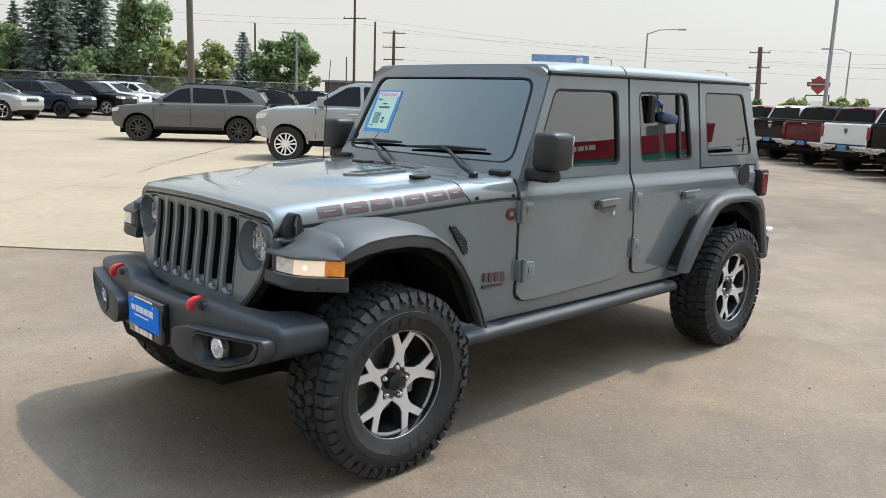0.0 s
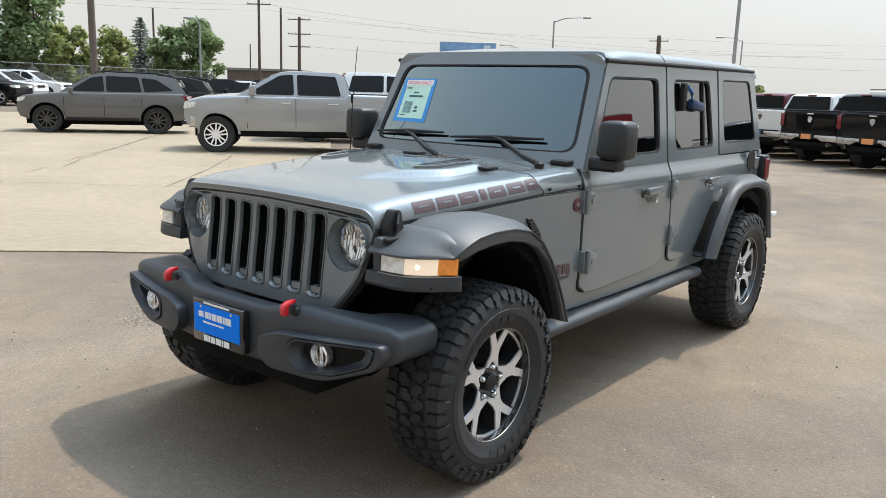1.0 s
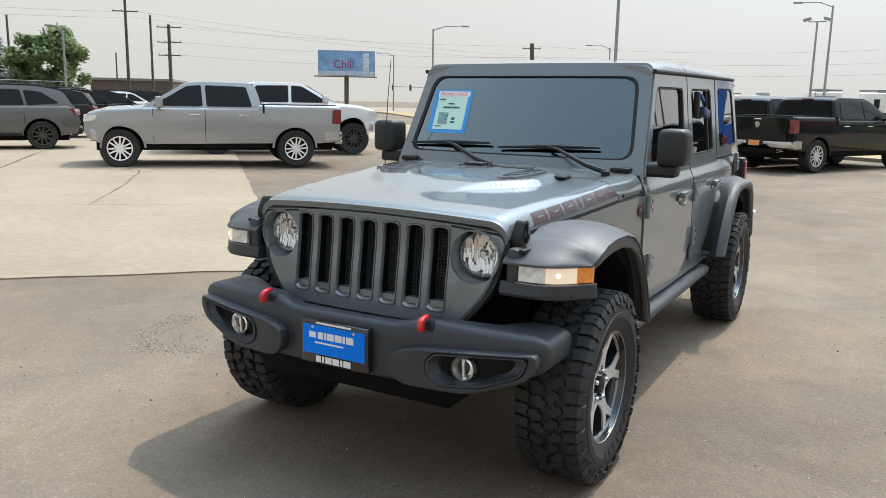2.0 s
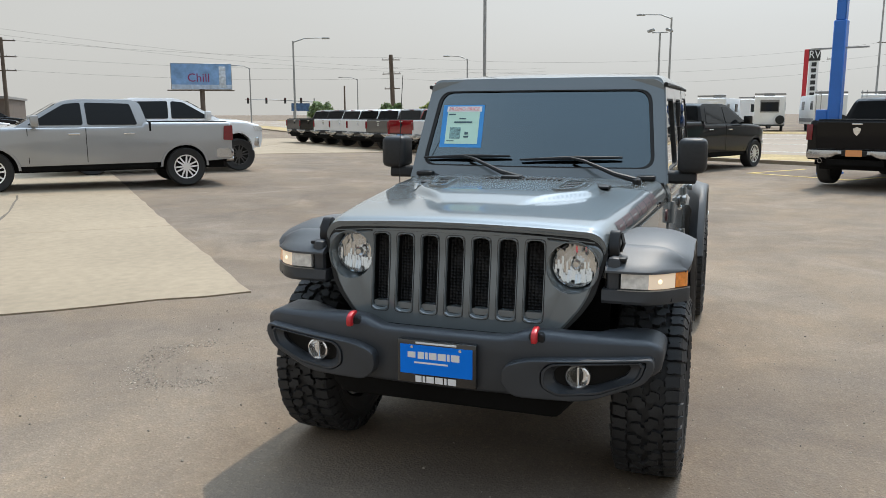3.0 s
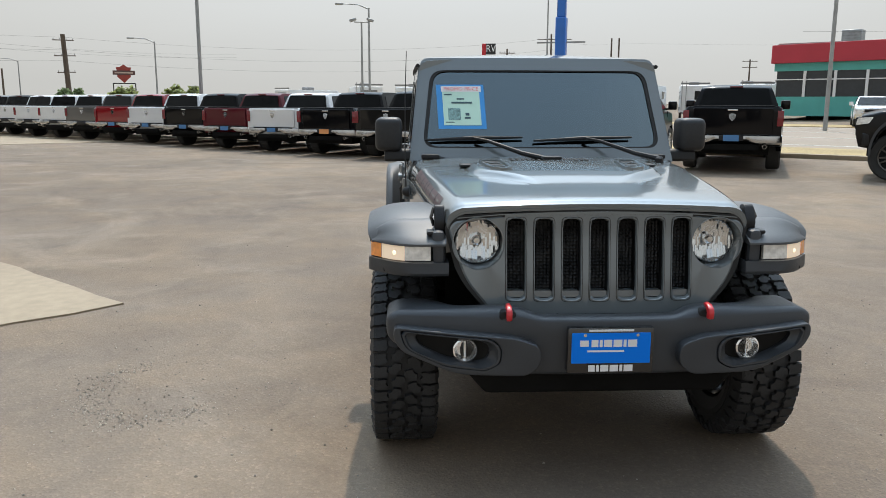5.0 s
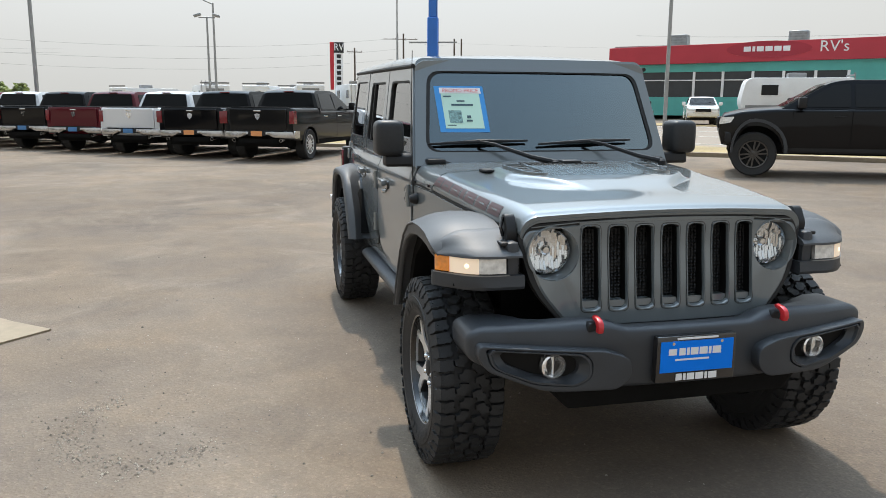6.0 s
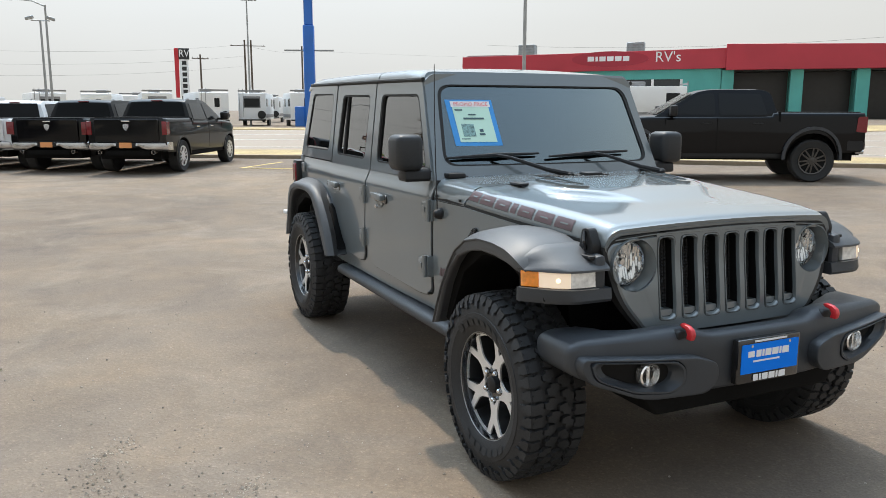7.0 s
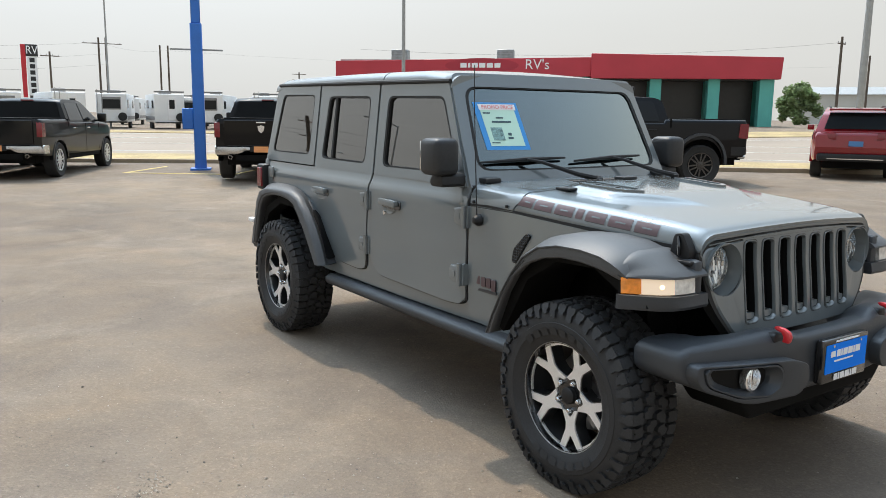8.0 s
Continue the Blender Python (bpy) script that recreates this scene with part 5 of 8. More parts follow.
for s in (1, -1):
    pod_o = round_poly([(0.268, 0.630), (0.262, 0.560), (0.310, 0.513), (0.58, 0.510), (0.79, 0.588), (0.822, 0.64), (0.815, 0.684), (0.36, 0.660)], [0.03, 0.03, 0.04, 0.06, 0.04, 0.02, 0.02, 0.03], 4)
    pod_f = round_poly([(0.412, 0.622), (0.415, 0.562), (0.470, 0.530), (0.62, 0.540), (0.775, 0.602), (0.795, 0.672), (0.445, 0.655)], [0.02, 0.02, 0.02, 0.03, 0.03, 0.015, 0.02], 4)
    pod_i = round_poly([(0.452, 0.620), (0.457, 0.574), (0.500, 0.553), (0.62, 0.566), (0.725, 0.612), (0.745, 0.655), (0.490, 0.643)], [0.02, 0.02, 0.02, 0.03, 0.02, 0.015, 0.02], 3)
    bm = ring(pod_o, pod_f, "x", 0.60, 0.716, n=72)
    bevel(bm, 0.009, 3, 60)
    pod = part("lamp_pod", bump_bend(bm), FLARE, bumper, mirror=s < 0)
    frame_bm = stages([(pod_f, 0.700), (offset_poly(pod_f, -0.004), 0.7205), (offset_poly(pod_f, -0.013), 0.7205), (offset_poly(pod_f, -0.020), 0.708), (pod_i, 0.690), (offset_poly(pod_i, -0.004), 0.655)], "x", (0.58, 0.60), 72)
    part("pod_frame", bump_bend(frame_bm), FLARE, pod, mirror=s < 0)
    part("pod_back", bump_bend(prism(offset_poly(pod_i, 0.01), "x", 0.655, 0.672)), MESH_BLACK, pod, mirror=s < 0)
    fx = 0.688 - 0.115 * (FOG_Y / 0.84) ** 2.2
    fc = (fx, FOG_Y, FOG_Z)
    fog = part("fog_lamp", lathe([(0.046, -0.02), (0.046, 0.008), (0.040, 0.012), (0.037, 0.0), (0.03, -0.02), (0.001, -0.026)], 28, "x", fc, caps=False), REFLECTOR, pod, "round clear fog lamp", mirror=s < 0)
    part("fog_lens", lathe([(0.039, 0.006), (0.025, 0.012), (0.001, 0.014)], 24, "x", fc, caps=False), LENS_GLASS, fog, mirror=s < 0).visible_shadow = False
    part("fog_rib", bevel(box(fx - 0.012, fx + 0.002, FOG_Y - 0.004, FOG_Y + 0.004, FOG_Z - 0.034, FOG_Z + 0.034), 0.002, 1), REFLECTOR, fog, mirror=s < 0)
    # red tow hook with its opening in the bumper
    ty = 0.384
    bm = prism([(0.686, 0.722), (0.692, 0.745), (0.685, 0.765), (0.662, 0.777), (0.630, 0.780), (0.616, 0.774), (0.630, 0.763), (0.652, 0.758), (0.661, 0.745), (0.656, 0.722)], "y", ty - 0.0115, ty + 0.0115)
    part("tow_hook", bevel(bm, 0.007, 2), RED_HOOK, bumper, "red tow hook", mirror=s < 0)
    part("hook_slot", bevel(prism(round_poly([(ty - 0.034, 0.715), (ty + 0.034, 0.715), (ty + 0.03, 0.752), (ty - 0.03, 0.752)], 0.01, 2), "x", 0.57, 0.640), 0.008, 2), BLACK_PLASTIC, bumper, mirror=s < 0)
# show plate and holder
plate = part("show_plate", bevel(box(0.664, 0.700, -0.165, 0.165, 0.520, 0.700), 0.008, 2), GLOSS_BLACK, bumper, "blue dealer plate in a black frame")
part("plate_face", box(0.700, 0.7035, -0.150, 0.150, 0.562, 0.680), BLUE_PLATE, plate)
part("plate_top_bar", box(0.7015, 0.7035, -0.085, 0.085, 0.686, 0.693), WHITE_INK, plate)
part("plate_logo", prism([(-0.118, 0.628), (-0.085, 0.628), (-0.085, 0.652), (-0.118, 0.652)], "x", 0.7035, 0.7045), WHITE_INK, plate)


def brand_bars(y0, y1, z0, z1, xf, name):
    """Six plain upright blocks of a brand name."""
    ws = (0.7, 0.3, 0.85, 0.9, 0.3, 0.95)
    tot = sum(ws) + 0.14 * 5
    run = y0
    for w in ws:
        e = run + (y1 - y0) * w / tot
        part(name, prism([(run, z0), (e, z0), (e, z1), (run, z1)], "x", xf, xf + 0.001), WHITE_INK, plate)
        run = e + (y1 - y0) * 0.14 / tot


brand_bars(-0.075, 0.098, 0.626, 0.654, 0.7035, "plate_block")
brand_bars(-0.085, 0.085, 0.530, 0.556, 0.7040, "frame_block")
part("plate_small_bar", box(0.7035, 0.7042, -0.09, 0.05, 0.606, 0.613), WHITE_INK, plate)
for y in (-0.10, 0.10):
    part("plate_screw", lathe([(0.006, 0.7035), (0.006, 0.7055), (0.001, 0.706)], 10, "x", (0, y, 0.672)), CHROME, plate)

# interior
part("dashboard", bevel(prism([(-0.80, 1.05), (-0.86, 1.245), (-1.05, 1.255), (-1.16, 1.20), (-1.14, 1.02)], "y", -0.66, 0.66), 0.03, 3), SEAT_CLOTH, car)
for y in (0.36, -0.36):
    st = part("front_seat", bevel(box(-1.85, -1.35, y - 0.24, y + 0.24, 0.98, 1.12), 0.05, 3), SEAT_CLOTH, car)
    bm = bevel(box(-0.06, 0.08, y - 0.23, y + 0.23, 0.0, 0.42), 0.05, 3)
    part("seat_back", warp(bm, lambda x, yy, z: (x - 1.83 - 0.25 * z, yy, z + 1.06)), SEAT_CLOTH, st)
    bm = bevel(box(-0.05, 0.05, y - 0.13, y + 0.13, 0.46, 0.60), 0.04, 3)
    part("headrest", warp(bm, lambda x, yy, z: (x - 1.83 - 0.25 * z, yy, z + 1.03)), SEAT_CLOTH, st)
part("rear_bench", bevel(prism([(-2.35, 1.05), (-2.30, 1.12), (-2.72, 1.14), (-2.85, 1.56), (-2.97, 1.54), (-2.90, 1.05)], "y", -0.56, 0.56), 0.03, 2), SEAT_CLOTH, car)
bm = bmesh.new()
rings = []
for k in range(29):
    a = 2 * math.pi * k / 28
    cpt = Vector((0, math.cos(a) * 0.185, math.sin(a) * 0.185))
    rad = cpt.normalized()
    rings.append([cpt + 0.014 * (math.cos(b) * rad + math.sin(b) * Vector((1, 0, 0))) for b in (2 * math.pi * q / 8 for q in range(8))])
loft(rings, bm, True, False)
box(-0.01, 0.01, -0.17, 0.17, -0.02, 0.02, bm)
bmesh.ops.rotate(bm, cent=(0, 0, 0), matrix=Matrix.Rotation(radians(-22), 3, "Y"), verts=bm.verts)
bmesh.ops.translate(bm, vec=(-1.30, 0.36, 1.24), verts=bm.verts)
part("steering_wheel", bm, BLACK_PLASTIC, car)
part("rear_view_mirror", bevel(box(-1.12, -1.09, -0.12, 0.12, 1.60, 1.67), 0.012, 2), BLACK_PLASTIC, car)
for s in (1, -1):
    part("roll_bar", tube([(-1.15, s * 0.60, 1.70), (-1.9, s * 0.60, 1.715), (-2.7, s * 0.60, 1.71), (-3.1, s * 0.60, 1.3)], 0.035, 10), SEAT_CLOTH, car)
    part("pillar_bar", tube([(-1.93, s * 0.63, 1.10), (-1.93, s * 0.61, 1.71)], 0.04, 10), SEAT_CLOTH, car)
part("roll_bar", tube([(-1.93, -0.6, 1.715), (-1.93, 0.6, 1.715)], 0.035, 10), SEAT_CLOTH, car)
part("headliner", box(-3.40, -1.16, -0.64, 0.64, 1.728, 1.733), SEAT_CLOTH, car)

# axles and underside
for ax in (0.0, -3.008):
    part("axle", tube([(ax, -0.66, 0.41), (ax, -0.2, 0.41), (ax, 0.2, 0.41), (ax, 0.66, 0.41)], [0.05, 0.06, 0.06, 0.05], 12), DARK_UNDER, car)
    part("differential", lathe([(0.02, -0.16), (0.13, -0.10), (0.16, 0), (0.13, 0.10), (0.02, 0.16)], 16, "x", (ax, 0.12, 0.40)), DARK_UNDER, car)
for s in (1, -1):
    part("frame_rail", box(-3.45, 0.40, s * 0.42 - 0.05, s * 0.42 + 0.05, 0.46, 0.58), DARK_UNDER, car)
    part("spring", tube([(0.02, s * 0.48, 0.46), (0.02, s * 0.48, 0.92)], 0.07, 12), DARK_UNDER, car)
    part("tie_rod", tube([(0.12, -0.62, 0.44), (0.12, 0.62, 0.44)], 0.02, 8), DARK_UNDER, car) if s > 0 else None

# lock box on the rear door's glass, driver's side
box_y = half_w(-2.2, 1.58) + 0.013
lb = thing("key_lock_box", "black and blue key lock box hung on the window glass", "lock box", pose(0, 0, 0))
part("lock_clip", bevel(box(-2.11, -2.060, box_y - 0.006, box_y + 0.028, 1.49, 1.655), 0.01, 2), BLACK_PLASTIC, lb)
bm = bevel(box(-0.09, 0.09, 0.0, 0.045, -0.027, 0.027), 0.012, 2)
bmesh.ops.rotate(bm, cent=(0, 0, 0), matrix=Matrix.Rotation(radians(-8), 3, "Y"), verts=bm.verts)
bmesh.ops.translate(bm, vec=(-2.25, box_y + 0.004, 1.525), verts=bm.verts)
part("lock_body", bm, surface("dark_blue_plastic", (0.02, 0.045, 0.12), 0.4, vary=0.1, fine=0), lb)
part("lock_shackle", tube([(-2.10, box_y + 0.03, 1.63), (-2.15, box_y + 0.035, 1.60), (-2.17, box_y + 0.035, 1.53), (-2.18, box_y + 0.03, 1.52)], 0.012, 8), surface("blue_steel", (0.03, 0.10, 0.30), 0.35, vary=0.1, fine=0), lb)


# wheels
def tyre_mesh():
    prof = [(0.230, -0.105), (0.237, -0.121), (0.243, -0.124), (0.258, -0.133), (0.290, -0.1405), (0.292, -0.1425), (0.318, -0.142), (0.320, -0.139), (0.352, -0.134), (0.378, -0.120), (0.386, -0.105), (0.388, -0.05), (0.388, 0.0)]
    prof = prof + [(r, -h) for r, h in prof[-2::-1]]
    return lathe(prof, 72, caps=False)


def tread_mesh():
    bm = bmesh.new()
    N = 46

    def block(poly, a0, r0, r1):
        lo, hi = [], []
        cu = sum(p[0] for p in poly) / len(poly)
        cy = sum(p[1] for p in poly) / len(poly)
        for u, y in poly:
            a = a0 + u / 0.40
            lo.append(bm.verts.new((r0 * math.cos(a), y, r0 * math.sin(a))))
            a = a0 + (cu + (u - cu) * 0.93) / 0.40
            y = cy + (y - cy) * 0.93
            rr = r1 - 0.10 * max(0.0, abs(y) - 0.095)
            hi.append(bm.verts.new((rr * math.cos(a), y, rr * math.sin(a))))
        m = len(poly)
        bm.faces.new(hi)
        for i in range(m):
            j = (i + 1) % m
            bm.faces.new((lo[i], lo[j], hi[j], hi[i]))

    # interlocking crooked blocks down the middle, ragged shoulder blocks that run down the sidewall
    crook = [(-0.022, -0.030), (0.004, -0.032), (0.010, -0.016), (0.026, -0.010), (0.024, 0.008), (0.017, 0.030), (-0.006, 0.032), (-0.010, 0.014), (-0.025, 0.008), (-0.026, -0.010)]
    step = 2 * math.pi / N
    for k in range(N):
        a = step * k
        for row, (yc, ph, fl) in enumerate(((0.033, 0.0, 1), (-0.033, 0.5, -1))):
            jog = 0.007 if (k + row) % 2 else -0.007
            block([(u * fl * 0.96, yc + jog * fl + v * 0.90) for u, v in crook], a + ph * step, 0.386, 0.4055)
        for sgn in (1, -1):
            long = k % 2
            at = a + (0.25 if sgn > 0 else 0.75) * step
            ye, yi = (0.130, 0.069) if long else (0.121, 0.073)
            block([(-0.024, sgn * yi), (-0.004, sgn * (yi + 0.004)), (0.006, sgn * (yi - 0.005)), (0.023, sgn * (yi + 0.006)), (0.020, sgn * 0.092), (0.025, sgn * 0.102), (0.022, sgn * ye), (0.003, sgn * ye), (0.0, sgn * (ye - 0.010)), (-0.003, sgn * ye), (-0.022, sgn * ye), (-0.019, sgn * 0.108), (-0.025, sgn * 0.090)], at, 0.384, 0.4040)
            r_in = 0.338 if long else 0.356
            pts = [(-0.021, 0.398, 0.122), (0.021, 0.398, 0.122), (0.024, 0.380, 0.131), (0.016, 0.370, 0.1345), (0.020, r_in + 0.004, 0.1395), (0.004, r_in, 0.1400), (-0.004, r_in + 0.010, 0.1385), (-0.016, r_in + 0.006, 0.1390), (-0.013, 0.372, 0.1340), (-0.022, 0.382, 0.130)]
            low = [bm.verts.new((r * math.cos(at + u / 0.38), sgn * (y - 0.016), r * math.sin(at + u / 0.38))) for u, r, y in pts]
            top = [bm.verts.new((r * math.cos(at + u * 0.93 / 0.38), sgn * (y + 0.005), r * math.sin(at + u * 0.93 / 0.38))) for u, r, y in pts]
            bm.faces.new(top)
            for i in range(len(pts)):
                j = (i + 1) % len(pts)
                bm.faces.new((low[i], low[j], top[j], top[i]))
    return bm


def merge(bm, other):
    me = bpy.data.meshes.new("tmp")
    other.to_mesh(me), other.free()
    bm.from_mesh(me)
    bpy.data.meshes.remove(me)


def polar_prism(pts, y0, y1, turn):
    bm = prism([(x, z) for x, z in pts], "y", y0, y1)
    bmesh.ops.rotate(bm, cent=(0, 0, 0), matrix=Matrix.Rotation(turn, 3, "Y"), verts=bm.verts)
    return bm


def spoke_outline(g):
    """A spoke that forks on its way out; g widens it all round."""
    def rim(r, deg):
        return (r * math.sin(radians(deg)), r * math.cos(radians(deg)))

    half = [(0.013, 0.080), (0.024, 0.064), (0.046 + g, 0.062), (0.036 + g, 0.086), (0.0265 + g, 0.115), (0.0285 + g, 0.142)]
    (ox, oz), (px, pz), (ix, iz) = rim(0.214, 16.8), rim(0.2285, 19.8), rim(0.2285, 9.6)
    half += [(ox + g, oz), (px + g, pz), (ix - g, iz), (0.0055 - g * 0.5, 0.174)]
    return [(0.0, 0.090)] + half + [(0.0, 0.166 + g)] + [(-x, z) for x, z in half[::-1]]


def rim_arc(r0, r1, d0, d1, y0, y1, n=8):
    """A flat bow along the rim, between two angles from the spoke's axis."""
    pts = [(r * math.sin(radians(d0 + (d1 - d0) * k / n)), r * math.cos(radians(d0 + (d1 - d0) * k / n))) for r, ks in ((r0, range(n + 1)), (r1, range(n, -1, -1))) for k in ks]
    return prism(pts, "y", y0, y1)


def build_wheel(s, x, z, spin):
    hub = part("wheel", lathe([(0.10, -0.06), (0.165, -0.055), (0.165, -0.02), (0.08, -0.015), (0.07, 0.02), (0.001, 0.02)], 32), DULL_METAL, car, "alloy wheel with all-terrain tyre")
    hub.matrix_basis = pose(x, s * 0.778, z, 0, 0, 0 if s > 0 else 180)
    hub.matrix_basis = hub.matrix_basis @ pose(0, 0, 0, 0, spin, 0)
    part("tyre", tyre_mesh(), RUBBER, hub, "black all-terrain tyre")
    part("tread", tread_mesh(), DUSTY_RUBBER, hub, "deep zigzag tread blocks", sharp=30)
    for k in range(7):
        for base in (0.0, math.pi):
            a0, a1 = radians(20 + 11 * k) + base, radians(28 + 11 * k) + base
            bm = bmesh.new()
            vs = [bm.verts.new((r * math.cos(a), 0.1395 if r < 0.28 else 0.1465, r * math.sin(a))) for a in (a0, a1) for r in (0.266, 0.300)]
            bm.faces.new((vs[0], vs[2], vs[3], vs[1]))
            part("sidewall_bar", bm, DUSTY_RUBBER, hub)
    part("rim_barrel", lathe([(0.233, 0.116), (0.224, 0.098), (0.214, 0.02), (0.206, -0.10), (0.222, -0.11)], 56, caps=False), RIM_GREY, hub)
    lip = part("rim_lip", lathe([(0.235, 0.106), (0.236, 0.119), (0.2285, 0.116), (0.224, 0.098)], 64, caps=False), GLOSS_BLACK, hub)
    part("lip_edge", lathe([(0.2355, 0.1180), (0.2350, 0.1205), (0.2330, 0.1202), (0.2320, 0.1175)], 64, caps=False), DULL_METAL, lip)
    dark = bmesh.new()
    faces = bmesh.new()
    for k in range(5):
        a = 2 * math.pi * k / 5
        merge(dark, warp(polar_prism(spoke_outline(0.004), 0.030, 0.088, a), lambda x, y, z: (x, y - 0.022 * max(0, 1 - math.hypot(x, z) / 0.2), z)))
        sp = warp(polar_prism(spoke_outline(0.0), 0.085, 0.094, a), lambda x, y, z: (x, y - 0.022 * max(0, 1 - math.hypot(x, z) / 0.2), z))
        merge(faces, sp)
        bow = rim_arc(0.2155, 0.2285, 19.75, 52.25, 0.085, 0.094)
        bmesh.ops.rotate(bow, cent=(0, 0, 0), matrix=Matrix.Rotation(a, 3, "Y"), verts=bow.verts)
        merge(faces, bow)
    part("rim_pocket", dark, RIM_GREY, hub)
    part("rim_face", faces, MACHINED, hub, "machined split spokes")
    part("hub_face", lathe([(0.001, 0.066), (0.046, 0.068), (0.088, 0.072), (0.090, 0.05)], 36, caps=False), GLOSS_BLACK, hub)
    part("centre_cap", lathe([(0.037, 0.066), (0.036, 0.086), (0.030, 0.091), (0.001, 0.092)], 28, caps=False), BLACK_PLASTIC, hub)
    for k in range(5):
        a = 2 * math.pi * k / 5
        part("lug_nut", lathe([(0.0115, 0.066), (0.0115, 0.088), (0.007, 0.094), (0.001, 0.095)], 8, "y", (0.0635 * math.sin(a), 0, 0.0635 * math.cos(a))), CHROME, hub)
    part("red_mark", box(-0.012, 0.012, 0.040, 0.046, 0.160, 0.182), RED_HOOK, hub)
    part("brake_caliper", bevel(box(-0.16, -0.09, -0.05, 0.035, -0.07, 0.07), 0.01, 1), DULL_METAL, hub)
    return hub


build_wheel(1, 0, 0.401, -9)
build_wheel(1, -2.992, 0.401, 28)
build_wheel(-1, 0, 0.401, -25)
build_wheel(-1, -2.992, 0.401, 12)

# ---- parked pickups and cars ----
CLEAN_SIDE_GLASS = surface("dark_car_glass", (0.012, 0.013, 0.014), 0.05, vary=0, fine=0, spec=0.22)
PLATE_BLUE = surface("blue_paper_plate", (0.07, 0.20, 0.42), 0.5, vary=0.05, fine=0)
PLATE_ORANGE = surface("orange_paper_plate", (0.75, 0.32, 0.12), 0.5, vary=0.05, fine=0)
TYRE_FAR = surface("parked_tyre", (0.02, 0.02, 0.02), 0.8, vary=0.2, fine=0.1)


def far_wheel(radius, width, rim_r, rim_mat, spokes, parent, x, y, z):
    """A parked vehicle's wheel with tyre, rim and spokes; outside faces +y when y > 0."""
    s = 1 if y > 0 else -1
    w = width / 2
    tyre = part("wheel", lathe([(rim_r, -w * 0.8), (radius * 0.93, -w), (radius, -w * 0.75), (radius, w * 0.75), (radius * 0.93, w), (rim_r, w * 0.8), (rim_r * 0.97, 0)], 32), TYRE_FAR, parent)
    tyre.matrix_basis = pose(x, y, z, 0, 0, 0 if s > 0 else 180)
    bm = lathe([(rim_r, w * 0.8), (rim_r * 0.95, w * 0.85), (rim_r * 0.93, w * 0.45), (0.05, w * 0.3), (0.05, w * 0.2), (rim_r, w * 0.2)], 28)
    part("rim", bm, DARK_UNDER, tyre)
    bm = lathe([(rim_r * 0.99, w * 0.78), (rim_r * 0.99, w * 0.90), (rim_r * 0.90, w * 0.86), (rim_r * 0.90, w * 0.7)], 28, caps=False)
    for k in range(spokes):
        for lean in ((-0.05, 0.05) if spokes == 6 else (0.0,)):
            a = 2 * math.pi * (k + 0.25) / spokes
            half = 0.015 if lean else 0.17 / spokes
            sp = prism([(0.03, lean * 0.3 - 0.022), (rim_r * 0.93, lean - half), (rim_r * 0.93, lean + half), (0.03, lean * 0.3 + 0.022)], "y", w * 0.6, w * 0.84)
            bmesh.ops.rotate(sp, cent=(0, 0, 0), matrix=Matrix.Rotation(a, 3, "Y"), verts=sp.verts)
            me = bpy.data.meshes.new("tmp")
            sp.to_mesh(me), sp.free()
            bm.from_mesh(me)
            bpy.data.meshes.remove(me)
    lathe([(0.001, w * 0.9), (0.07, w * 0.88), (0.075, w * 0.6), (0.001, w * 0.55)], 14, bm=bm)
    part("rim_face", bm, rim_mat, tyre)
    return tyre


def arch(cx, cz, r, n=12, a0=180, a1=0):
    return [(cx + r * math.cos(radians(a0 + (a1 - a0) * k / n)), cz + r * math.sin(radians(a0 + (a1 - a0) * k / n))) for k in range(n + 1)]


